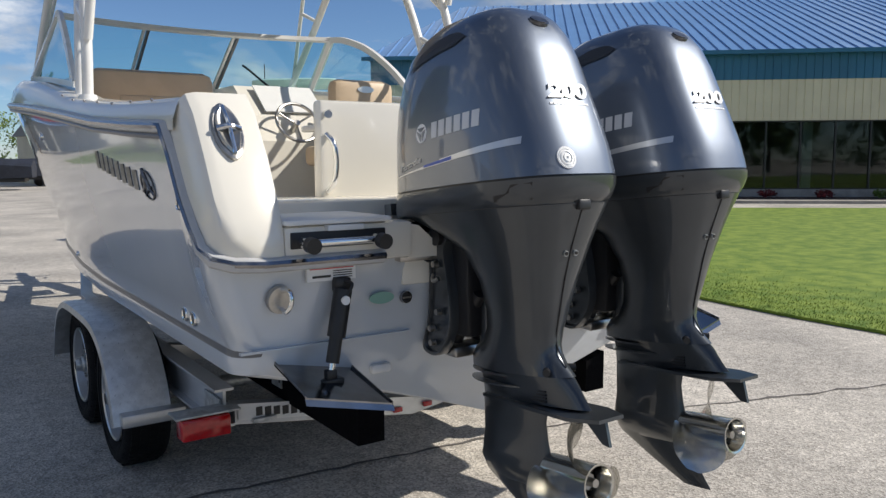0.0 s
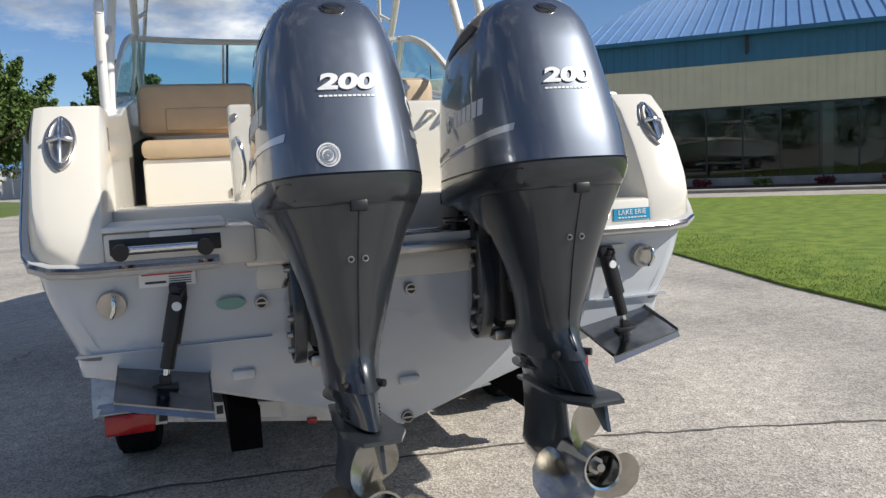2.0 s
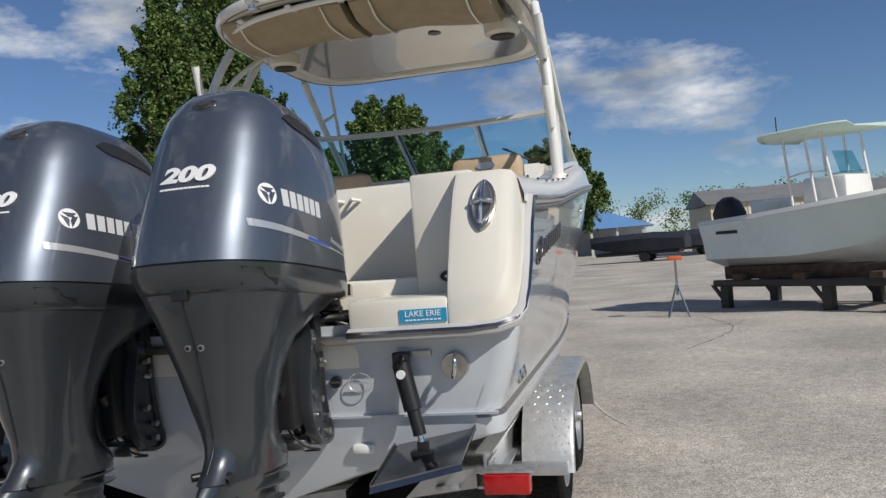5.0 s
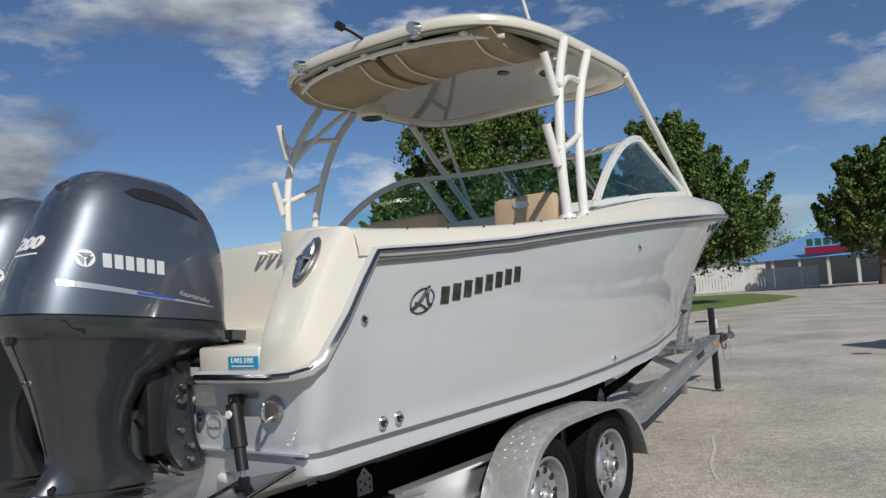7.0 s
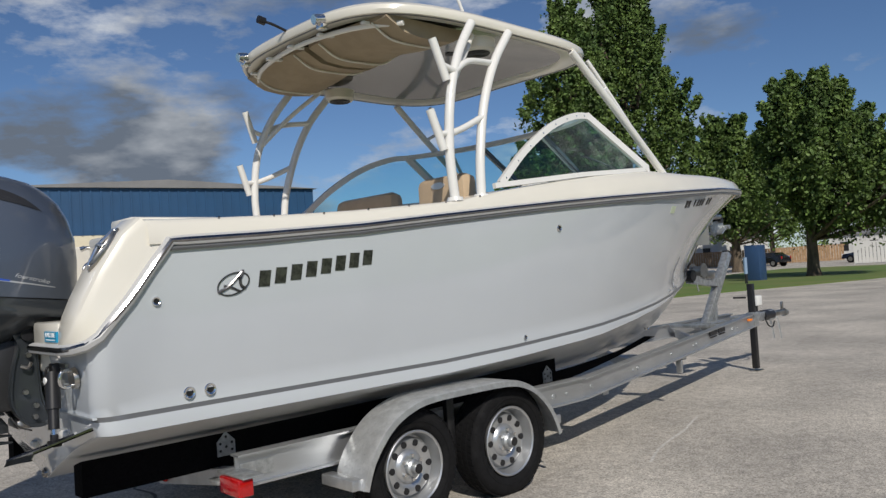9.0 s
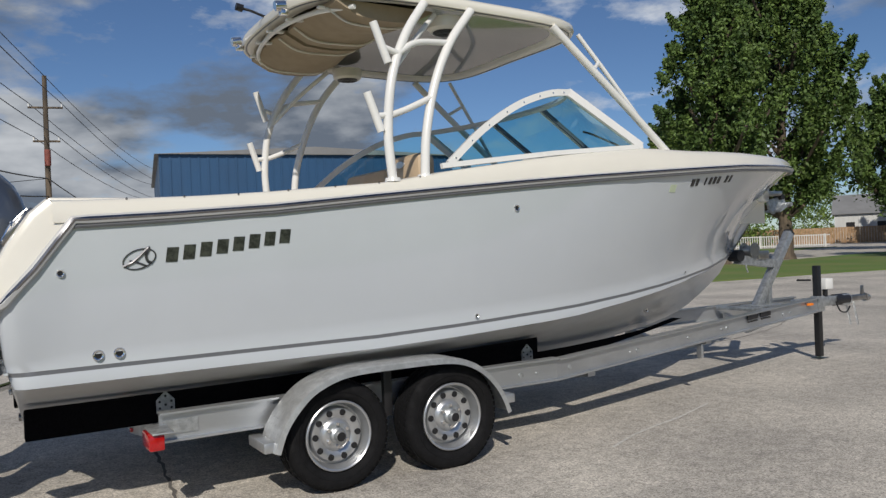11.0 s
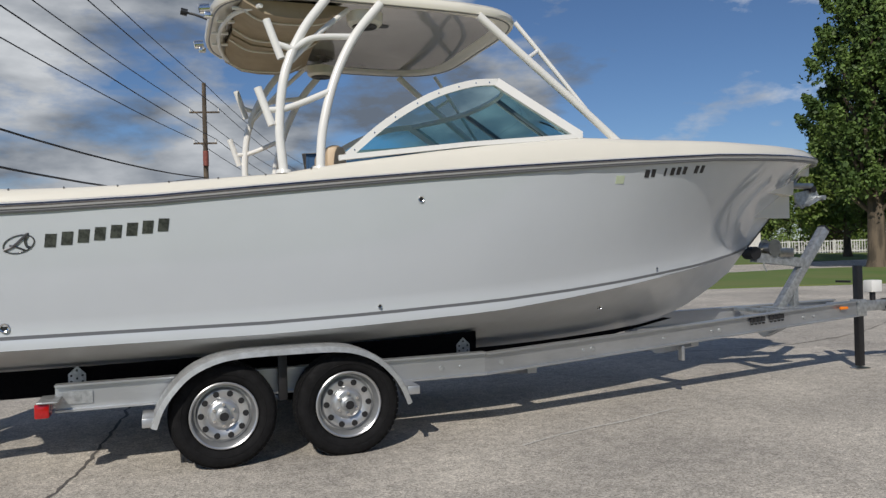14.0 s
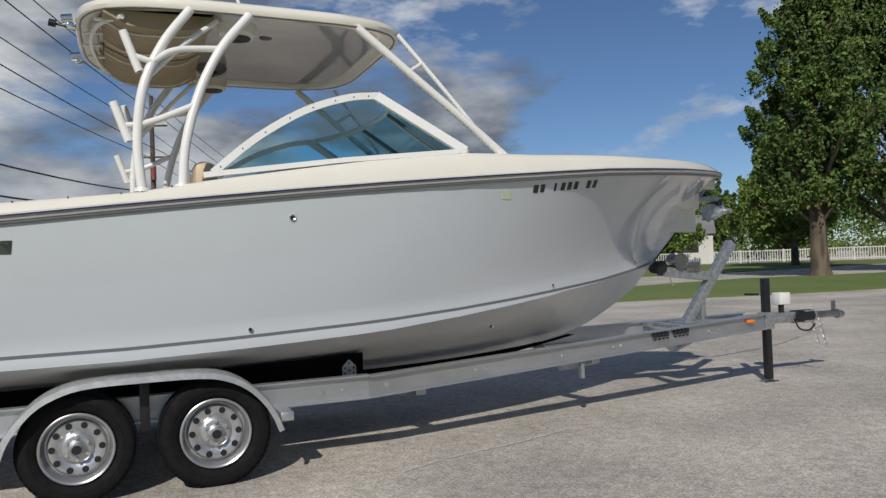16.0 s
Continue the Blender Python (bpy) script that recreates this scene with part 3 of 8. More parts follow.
TN = Vector((0, -1, -0.1)).normalized()
for side in (1, -1):
    z = 1.119
    bm = bmesh.new()
    disc(bm, (side * 1.06, transom_y(z), z), TN, 0.05, -0.01, 0.01)
    tow = part("tow_eye_plate", bm, STEEL, boat, "round stainless plate with a tow eye")
    bm = bmesh.new()
    tube(bm, [(side * 1.06, transom_y(z), z + 0.03), (side * 1.06 + 0.012, transom_y(z) - 0.05, z + 0.035), (side * 1.06 + 0.012, transom_y(z) - 0.062, z - 0.005), (side * 1.06, transom_y(z) - 0.045, z - 0.035), (side * 1.06, transom_y(z), z - 0.03)], 0.0085)
    part("tow_eye", bm, CHROME, tow)
    # trim tab and its ram
    tab = thing("trim_tab", (side * 0.93, -1.86, 0.78), "stainless trim tab with a black actuator ram", "trim tab", "trim tabs")
    xs = (0.80, 1.12) if side > 0 else (-0.735, -1.05)
    bm = bmesh.new()
    slab(bm, [(xs[0], -1.745, 0.815), (xs[1], -1.735, 0.885), (xs[1], -2.02, 0.82), (xs[0], -2.05, 0.752)], (0, 0.1, 1), 0.006)
    slab(bm, [(xs[0], -2.05, 0.752), (xs[1], -2.02, 0.82), (xs[1], -2.03, 0.80), (xs[0], -2.06, 0.732)], (0, 1, 0), 0.004)
    slab(bm, [(xs[0], -1.745, 0.815), (xs[0], -2.05, 0.752), (xs[0], -2.05, 0.764), (xs[0], -1.745, 0.832)], (side, 0, 0), 0.004)
    slab(bm, [(xs[1], -1.735, 0.885), (xs[1], -2.02, 0.82), (xs[1], -2.02, 0.832), (xs[1], -1.735, 0.902)], (-side, 0, 0), 0.004)
    part("tab_plate", bm, DARK_STEEL, tab, "dark stainless plate with turned-up edges", smooth=False)
    a, b = Vector((side * 0.853 + 0.03, transom_y(1.14) - 0.03, 1.14)), Vector((side * 0.92 + 0.03, -1.885, 0.845))
    d = b - a
    bm = bmesh.new()
    cyl(bm, a, a + d * 0.56, 0.033)
    cyl(bm, a + d * 0.56, a + d * 0.86, 0.024)
    part("ram_body", bm, DARK, tab, "black ram housing")
    bm = bmesh.new()
    cyl(bm, a + d * 0.86, b, 0.012)
    part("ram_rod", bm, CHROME, tab)
    bm = bmesh.new()
    disc(bm, a + d * 0.12 + Vector((0, -0.028, 0)), (0, -1, 0), 0.017, 0, 0.008, 16)
    part("ram_badge", bm, PRINT_WHITE, tab)
    bm = bmesh.new()
    box(bm, b.x - 0.045, b.x + 0.045, b.y - 0.02, b.y + 0.02, b.z - 0.032, b.z - 0.012, 0.004)
    box(bm, b.x - 0.02, b.x + 0.02, b.y - 0.014, b.y + 0.014, b.z - 0.02, b.z + 0.02, 0.004)
    part("ram_foot", bm, DARK, tab)
    bm = bmesh.new()
    box(bm, a.x - 0.03, a.x + 0.03, a.y - 0.008, a.y + 0.03, a.z - 0.01, a.z + 0.04, 0.006)
    tube(bm, [a + Vector((0, 0, 0.03)), a + Vector((0.02, -0.03, 0.02)), a + Vector((0.0, -0.03, -0.02))], 0.006)
    part("ram_bracket", bm, DARK, tab)
for x, z, rx in ((-0.552, 1.076, 0.024), (0.022, 1.073, 0.024), (0.597, 1.076, 0.024), (0.018, 0.515, 0.027)):
    bm = bmesh.new()
    disc(bm, (x, transom_y(z), z), (0, -1, 0), rx, -0.01, 0.005)
    plug = part("drain_fitting", bm, DARK_STEEL, boat, "round steel through-hull fitting")
    bm = bmesh.new()
    disc(bm, (x, transom_y(z), z), (0, -1, 0), rx * 0.72, 0, 0.0062)
    part("drain_bore", bm, DARK, plug)
    bm = bmesh.new()
    box(bm, x - rx * 0.7, x + rx * 0.7, transom_y(z) - 0.0085, transom_y(z), z - 0.003, z + 0.003)
    part("drain_bar", bm, STEEL, plug)
for x, z in ((-0.631, 0.80), (0.022, 0.684), (0.663, 0.811)):
    bm = bmesh.new()
    box(bm, x - 0.045, x + 0.045, transom_y(z) - 0.012, transom_y(z) + 0.02, z - 0.019, z + 0.019, 0.014)
    part("underwater_light", bm, PLASTIC, boat, "small oval white underwater light")
bm = bmesh.new()
z = 1.169
box(bm, 0.847, 0.975, transom_y(z) - 0.003, transom_y(z) + 0.01, z - 0.009, z + 0.009)
part("hull_number_plate", bm, STEEL, boat)
# step moulded across the lower transom
for side in (1, -1):
    bm = bmesh.new()
    slab(bm, [(side * 0.52, transom_y(0.93) - 0.0015, 0.933), (side * 1.195, transom_y(0.93) - 0.0015, 0.936), (side * 1.195, transom_y(0.94) - 0.001, 0.945), (side * 0.52, transom_y(0.94) - 0.001, 0.942)], (0, 1, 0), 0.02)
    part("transom_step", bm, HULL, boat, "fine step line moulded in the transom", smooth=False)
# warning sticker
bm = bmesh.new()
z = 1.205
box(bm, -0.965, -0.775, transom_y(z) - 0.002, transom_y(z) + 0.01, z - 0.034, z + 0.030)
sticker = part("warning_sticker", bm, PRINT_WHITE, boat, "white warning sticker with a red band")
bm = bmesh.new()
box(bm, -0.955, -0.785, transom_y(z) - 0.004, transom_y(z), z + 0.008, z + 0.022)
part("red_band", bm, PRINT_RED, sticker)
bm = bmesh.new()
box(bm, -0.945, -0.875, transom_y(z) - 0.004, transom_y(z), z - 0.022, z - 0.014)
for k in range(4):
    box(bm, -0.865, -0.79, transom_y(z) - 0.004, transom_y(z), z - 0.026 + k * 0.008, z - 0.023 + k * 0.008)
part("print_bars", bm, PRINT_BLACK, sticker)
# green oval decal, thin line decal
bm = bmesh.new()
rings = [[(-0.66 + 0.052 * k * math.cos(a), transom_y(1.085) - 0.003 * d, 1.085 + 0.022 * k * math.sin(a)) for a in (2 * math.pi * i / 24 for i in range(24))] for d, k in ((-1, 1.0), (1, 1.0))]
loft(bm, rings)
part("oval_decal", bm, material("green_print", (0.22, 0.40, 0.33), 0.4), boat, "small green and white oval decal")
bm = bmesh.new()
tube(bm, [(0.693 + 0.045 * math.cos(a), transom_y(1.07) - 0.002, 1.07 + 0.045 * math.sin(a) * 0.8) for a in (2 * math.pi * i / 24 for i in range(25))], 0.0022, seg=5, smooth=False)
box(bm, 0.658, 0.728, transom_y(1.07) - 0.004, transom_y(1.07), 1.066, 1.072)
part("round_decal", bm, PRINT_SILVER, boat, "thin grey round decal")


def text_mesh(body, size, m, mat, parent, name="lettering", bold=0.0, shear=0.0, sx=1.0):
    cu = bpy.data.curves.new(name, "FONT")
    cu.body, cu.size, cu.extrude, cu.align_x, cu.align_y = body, size, 0.0015, "CENTER", "CENTER"
    cu.offset, cu.shear = bold, shear
    tmp = bpy.data.objects.new("tmp", cu)
    scene.collection.objects.link(tmp)
    dg = bpy.context.evaluated_depsgraph_get()
    me = bpy.data.meshes.new_from_object(tmp.evaluated_get(dg))
    bpy.data.objects.remove(tmp)
    me.transform(Matrix.Diagonal((sx, 1, 1, 1)))
    me.transform(m)
    bm = bmesh.new()
    bm.from_mesh(me)
    return part(name, bm, mat, parent, smooth=False)


bm = bmesh.new()
box(bm, 0.888, 1.060, -1.893, -1.884, 1.285, 1.333)
lake = part("blue_sticker", bm, BLUE_STICKER, boat, "blue sticker reading LAKE ERIE")
text_mesh("LAKE ERIE", 0.03, pose(0.974, -1.8935, 1.316, 90, 0, 0), PRINT_WHITE, lake)
bm = bmesh.new()
for k in range(9):
    box(bm, 0.909 + k * 0.015, 0.920 + k * 0.015, -1.8945, -1.893, 1.2925, 1.2975)
part("print_bars", bm, PRINT_WHITE, lake)

# through-hulls and screws on the sides
for side in (1, -1):
    for y, z, r in ((-1.36, 0.995, 0.03), (-1.255, 0.998, 0.03), (-1.535, 1.44, 0.021), (1.36, 1.75, 0.024), (1.075, 1.01, 0.016), (3.67, 1.18, 0.012), (3.0, 0.885, 0.016)):
        s = section(y)
        x = float(np.interp(z, [p[1] for p in s[3:]], [p[0] for p in s[3:]]))
        bm = bmesh.new()
        revolve(bm, [(r * 0.6, -0.01), (r * 0.62, 0.007), (r * 0.85, 0.01), (r, 0.005), (r, -0.01)], Matrix.Translation((side * x, y, z)) @ Matrix.Diagonal((side, 1, 1, 1)), 20)
        fit_ring = part("through_hull", bm, CHROME, boat, "polished steel through-hull fitting")
        bm = bmesh.new()
        cyl(bm, (side * (x - 0.02), y, z), (side * (x + 0.002), y, z), r * 0.62)
        part("through_hull_bore", bm, DARK, fit_ring)


def hull_x(y, z):
    s = section(y)
    return float(np.interp(z, [p[1] for p in s[3:]], [p[0] for p in s[3:]]))


# maker's mark on each side: plain raised bars and an ellipse
for side in (1, -1):
    for k in range(8):
        y0 = -1.01 + k * 0.0915
        zc = 1.475 + 0.13 * (y0 + 1.01)
        bm = bmesh.new()
        v = box(bm, 0, 0.006, 0, 0.062, 0.010, 0.090)
        for q in v:
            yy, zz = y0 + q.co.y + 0.12 * (q.co.z - 0.06), zc - 0.01 + q.co.z
            q.co = Vector((side * (hull_x(yy, zz) + q.co.x - 0.002), yy, zz))
        part("name_bar", bm, EMBLEM, boat, "dark chrome raised bar")
    bm = bmesh.new()
    def on_side(dy, dz):
        yy, zz = -1.150 + dy + 0.25 * dz, 1.497 + dz + 0.10 * dy
        return (side * (hull_x(yy, zz) + 0.003), yy, zz)

    tube(bm, [on_side(0.082 * math.cos(2 * math.pi * i / 24), 0.054 * math.sin(2 * math.pi * i / 24)) for i in range(25)], 0.004, seg=6, smooth=False)
    tube(bm, [on_side(*p) for p in ((-0.075, -0.03), (-0.03, -0.012), (0.01, 0.03), (0.035, 0.058), (0.03, 0.02), (0.045, -0.015), (0.07, -0.03))], 0.008, seg=6, n=5)
    tube(bm, [on_side(*p) for p in ((-0.05, -0.002), (0.0, -0.02), (0.05, -0.045))], 0.0055, seg=6, n=5)
    part("emblem", bm, EMBLEM, boat, "dark chrome oval emblem")
    # registration shown as bars, and a small validation sticker
    for k, w in enumerate((0.07, 0.06, 0.0, 0.03, 0.06, 0.06, 0.06, 0.0, 0.06, 0.06)):
        if not w:
            continue
        y0, zc = 3.26 + k * 0.068, 1.915 + 0.085 * k * 0.068
        bm = bmesh.new()
        v = box(bm, -0.02, 0.003, 0, w * 0.66, 0.006, 0.064)
        for q in v:
            yy, zz = y0 + q.co.y, zc + q.co.z
            q.co = Vector((side * (hull_x(yy, zz) + q.co.x), yy, zz))
        part("registration_bar", bm, PRINT_BLACK, boat, "black bar")
    bm = bmesh.new()
    v = box(bm, -0.02, 0.003, 2.98, 3.06, 1.87, 1.93)
    for q in v:
        q.co = Vector((side * (hull_x(q.co.y, q.co.z) + q.co.x), q.co.y, q.co.z))
    part("validation_sticker", bm, material("lime_print", (0.55, 0.62, 0.45), 0.4), boat)
    # screw covers along the gunwale, small deck plate
    for y in np.arange(-1.2, 0.85, 0.3):
        bm = bmesh.new()
        disc(bm, (side * (half_beam(y) - 0.036), y, interp(y, SHEER)[0] + interp(y, CAP_H)[0] - 0.008), (side * 0.6, 0, 0.8), 0.006, 0, 0.010, 10)
        part("snap_stud", bm, DARK_STEEL, boat)
    bm = bmesh.new()
    rings = [[(side * 1.262, 1.17 + k * 0.06 * math.cos(a), 2.005 + k * 0.012 * math.sin(a) + d) for a in (2 * math.pi * i / 20 for i in range(20))] for d, k in ((-0.005, 1.0), (0.005, 0.95))]
    loft(bm, rings)
    part("deck_light", bm, CHROME, boat)

# ---- boat: cockpit ----
bm = bmesh.new()
box(bm, -1.04, 1.04, -1.36, 1.9, 1.08, 1.14)
part("cockpit_floor", bm, GELCOAT, boat)
bm = bmesh.new()
box(bm, -1.02, 1.02, 2.66, 2.70, 1.55, 2.225)
part("helm_bulkhead", bm, GELCOAT, boat)
bench = thing("lounge_bench", (-0.65, 0.9, 1.14), "tan vinyl lounge bench on an ivory base in the cockpit", "bench")
bm = bmesh.new()
box(bm, -1.03, -0.26, 0.62, 1.30, 1.14, 1.66, 0.02)
part("seat_base", bm, GELCOAT, bench)
bm = bmesh.new()
box(bm, -1.03, -0.26, 0.58, 1.28, 1.66, 1.78, 0.04)
part("seat_cushion", bm, TAN, bench)
bm = bmesh.new()
box(bm, -1.06, -0.24, 1.12, 1.28, 1.83, 2.19, 0.07)
back = part("backrest", bm, TAN, bench)
bm = bmesh.new()
box(bm, -0.88, -0.38, 1.105, 1.14, 1.86, 2.02, 0.02)
part("backrest_pad", bm, TAN, back)
bm = bmesh.new()
box(bm, -0.50, -0.40, 0.605, 0.622, 1.40, 1.45, 0.004)
part("drain_grille", bm, material("bronze", (0.2, 0.15, 0.1), 0.4, metal=0.7), bench)
helm_seat = thing("captain_chair", (0.72, 0.95, 1.14), "tan vinyl captain chair on a white pedestal at the helm", "chair")
bm = bmesh.new()
cyl(bm, (0.74, 1.05, 1.14), (0.74, 1.05, 1.55), 0.07)
part("pedestal", bm, WHITE, helm_seat)
bm = bmesh.new()
box(bm, 0.50, 0.98, 0.82, 1.32, 1.55, 1.70, 0.04)
part("seat_cushion", bm, TAN, helm_seat)
bm = bmesh.new()
box(bm, 0.49, 0.99, 0.76, 0.92, 1.62, 2.17, 0.06)
part("backrest", bm, TAN, helm_seat)
bm = bmesh.new()
rings = [[(0.74 + k * 0.07 * math.cos(a), 0.758 - d, 2.10 + k * 0.025 * math.sin(a)) for a in (2 * math.pi * i / 20 for i in range(20))] for d, k in ((-0.01, 1.0), (0.006, 0.95))]
loft(bm, rings)
part("seat_badge", bm, PRINT_SILVER, helm_seat)
bm = bmesh.new()
box(bm, 0.42, 0.50, 0.85, 1.2, 1.80, 1.85, 0.02)
part("armrest", bm, WHITE, helm_seat)
console = thing("helm_console", (0.65, 1.9, 1.14), "ivory helm console with a steering wheel and dark dash", "console")
bm = bmesh.new()
slab(bm, [(0.28, 1.75, 1.14), (0.28, 1.95, 1.14), (0.28, 2.65, 1.65), (0.28, 2.65, 2.22), (0.28, 2.2, 2.22), (0.28, 1.85, 1.95), (0.28, 1.75, 1.75)], (1, 0, 0), 0.70)
part("console_body", bm, GELCOAT, console, smooth=False)
bm = bmesh.new()
slab(bm, [(0.42, 1.86, 1.985), (0.42, 2.14, 2.215), (0.95, 2.14, 2.215), (0.95, 1.86, 1.985)], (0, -0.6, 0.8), 0.012)
part("dash_panel", bm, PLASTIC, console)
bm = bmesh.new()
wc, wnrm = Vector((0.62, 1.68, 1.90)), Vector((0, -0.85, 0.5)).normalized()
wu = Vector((0, 0.5, 0.85)).normalized()
tube(bm, [wc + 0.18 * (math.cos(a) * Vector((1, 0, 0)) + math.sin(a) * wu) for a in (2 * math.pi * i / 28 for i in range(29))], 0.014, seg=8, smooth=False)
for a in (0.5, 2.6, 4.7):
    cyl(bm, wc - wnrm * 0.03, wc + 0.18 * (math.cos(a) * Vector((1, 0, 0)) + math.sin(a) * wu), 0.008)
cyl(bm, wc - wnrm * 0.12, wc, 0.025)
part("steering_wheel", bm, STEEL, console, "steel rimmed steering wheel")
bm = bmesh.new()
box(bm, 0.88, 0.96, 1.76, 1.86, 1.78, 1.9, 0.02)
cyl(bm, (0.92, 1.8, 1.88), (0.92, 1.74, 2.02), 0.012)
part("throttle", bm, DARK, console)
port_console = thing("companion_console", (-0.65, 2.2, 1.14), "ivory companion console moulding", "console")
bm = bmesh.new()
slab(bm, [(-0.30, 1.9, 1.14), (-0.30, 1.95, 1.14), (-0.30, 2.65, 1.65), (-0.30, 2.65, 2.22), (-0.30, 2.25, 2.22), (-0.30, 2.0, 2.0)], (-1, 0, 0), 0.68)
part("console_body", bm, GELCOAT, port_console, smooth=False)

# ---- boat: windshield ----
windshield = thing("windshield", (0, 2.2, 2.23), "tinted glass windshield in white aluminium frames", "windshield")


def strip(bm, pts, w, t, nrm):
    """A flat bar along pts, w wide across nrm, t thick."""
    path = [Vector(p) for p in pts]
    rings = []
    for i, p in enumerate(path):
        d = (path[min(i + 1, len(path) - 1)] - path[max(i - 1, 0)]).normalized()
        n = Vector(nrm).normalized()
        s = d.cross(n).normalized()
        rings.append([p + s * w / 2 + n * t / 2, p - s * w / 2 + n * t / 2, p - s * w / 2 - n * t / 2, p + s * w / 2 - n * t / 2])
    loft(bm, rings)


for side in (1, -1):
    arc = smooth_path([(side * 1.245, 0.86, 2.055), (side * 1.215, 1.16, 2.30), (side * 1.18, 1.50, 2.50), (side * 1.14, 1.82, 2.61), (side * 1.115, 2.05, 2.64)], 6)
    pillar = [Vector((side * 1.115, 2.04, 2.64)), Vector((side * 1.165, 2.36, 2.44)), Vector((side * 1.215, 2.69, 2.235))]
    sill = [Vector((side * 1.245, 0.80, 2.04)), Vector((side * 1.24, 1.75, 2.15)), Vector((side * 1.215, 2.70, 2.235))]
    bm = bmesh.new()
    strip(bm, arc, 0.05, 0.03, (side, 0, 0.1))
    part("side_frame", bm, WHITE, windshield, "white curved side frame")
    bm = bmesh.new()
    strip(bm, pillar, 0.075, 0.03, (side, 0.25, 0.15))
    part("pillar", bm, WHITE, windshield)
    bm = bmesh.new()
    strip(bm, sill, 0.035, 0.03, (side, 0, 0.1))
    part("side_sill", bm, WHITE, windshield)
    bm = bmesh.new()
    ring = [p - Vector((side * 0.004, 0, 0)) for p in arc] + [p - Vector((side * 0.004, 0, 0)) for p in pillar[1:]]
    base = [sill[0] + (sill[2] - sill[0]) * (i / (len(ring) - 1)) for i in range(len(ring))]
    loft(bm, [ring, base], closed=False, cap0=False, cap1=False)
    pane = part("side_pane", bm, GLASS, windshield, "blue tinted side pane")
    pane.visible_shadow = False
    for k in range(1, len(arc) - 1, 3):
        bm = bmesh.new()
        disc(bm, arc[k] + Vector((side * 0.014, 0, 0)), (side, 0, 0), 0.006, 0, 0.006, 8)
        part("snap_stud", bm, CHROME, windshield)
top_pts = smooth_path([(-1.115, 2.05, 2.64), (-0.75, 2.26, 2.655), (-0.38, 2.35, 2.66), (0, 2.37, 2.66), (0.38, 2.35, 2.66), (0.75, 2.26, 2.655), (1.115, 2.05, 2.64)], 4)
low_pts = smooth_path([(-1.215, 2.69, 2.235), (-0.8, 2.90, 2.24), (-0.38, 2.98, 2.245), (0, 3.0, 2.245), (0.38, 2.98, 2.245), (0.8, 2.90, 2.24), (1.215, 2.69, 2.235)], 4)
bm = bmesh.new()
strip(bm, top_pts, 0.03, 0.04, (0, 0.5, 0.8))
part("header_frame", bm, WHITE, windshield)
bm = bmesh.new()
strip(bm, low_pts, 0.03, 0.04, (0, 0.5, 0.8))
part("front_sill", bm, WHITE, windshield)
for a, b in ((0, 8), (8, 16), (16, 24)):
    bm = bmesh.new()
    loft(bm, [top_pts[a : b + 1], low_pts[a : b + 1]], closed=False, cap0=False, cap1=False)
    pane = part("front_pane", bm, GLASS, windshield, "tinted front pane")
    pane.visible_shadow = False
for k in (8, 16):
    for dx in (-0.018, 0.018):
        bm = bmesh.new()
        strip(bm, [top_pts[k] + Vector((dx, 0, 0)), low_pts[k] + Vector((dx, 0, 0))], 0.02, 0.03, (0, 0.6, 0.75))
        part("mullion", bm, BOOT if dx > 0 else WHITE, windshield)
bm = bmesh.new()
strip(bm, [(0.90, 2.84, 2.26), (0.62, 2.72, 2.42), (0.55, 2.68, 2.45)], 0.016, 0.012, (0, 0.5, 0.8))
box(bm, 0.84, 0.94, 2.84, 2.9, 2.23, 2.27, 0.01)
part("wiper", bm, DARK, windshield, "black windscreen wiper")

# ---- boat: hardtop on its pipework ----
hardtop = thing("hardtop", (0, 1.1, 3.12), "ivory fibreglass hardtop on curved white pipework", "hardtop")


def top_outline(grow=0.0, n=72):
    pts = []
    for i in range(n):
        a = 2 * math.pi * i / n
        c, s = math.cos(a), math.sin(a)
        x = (1.145 + grow) * math.copysign(abs(c) ** (0.42 if s > 0 else 0.5), c)
        yy = math.copysign(abs(s) ** (0.42 if s > 0 else 0.6), s)
        y = 1.15 + (1.25 + grow) * yy if s > 0 else 1.15 + (1.13 + grow) * yy
        pts.append((x, y))
    return pts


def crown(x, y):
    return 0.10 * (1 - (x / 1.2) ** 2) * (1 - ((y - 1.05) / 1.6) ** 2) - 0.03 * ((y - 1.0) / 1.2) * 0.5


bm = bmesh.new()
rings = []
for grow, dz in ((-0.16, -0.015), (-0.14, -0.03), (-0.05, -0.035), (-0.01, -0.03), (0.0, -0.005), (-0.006, 0.026), (-0.035, 0.048), (-0.15, 0.055), (-0.45, 0.07), (-0.8, 0.08), (-1.04, 0.082)):
    rings.append([(x, y, 3.178 + dz + crown(x, y)) for x, y in top_outline(grow)])
loft(bm, rings, cap0=False)
part("top_shell", bm, GELCOAT, hardtop, "ivory rounded top moulding")
bm = bmesh.new()
rings = [[(x, y, 3.163 + dz + crown(x, y)) for x, y in top_outline(g)] for g, dz in ((-0.15, -0.002), (-0.5, 0.0), (-0.9, 0.0))]
loft(bm, rings, cap0=False)
part("headliner", bm, material("grey_headliner", (0.14, 0.135, 0.128), 0.14, coat=0.8, vary=0.05, scale=3), hardtop, "grey satin headliner panel")
bm = bmesh.new()
tube(bm, [(x, y, 3.148 + crown(x, y)) for x, y in top_outline(-0.035)] + [(*top_outline(-0.035)[0], 3.148 + crown(*top_outline(-0.035)[0]))], 0.009, seg=6, smooth=False)
part("rim_trim", bm, BOOT, hardtop, "dark rim seal")
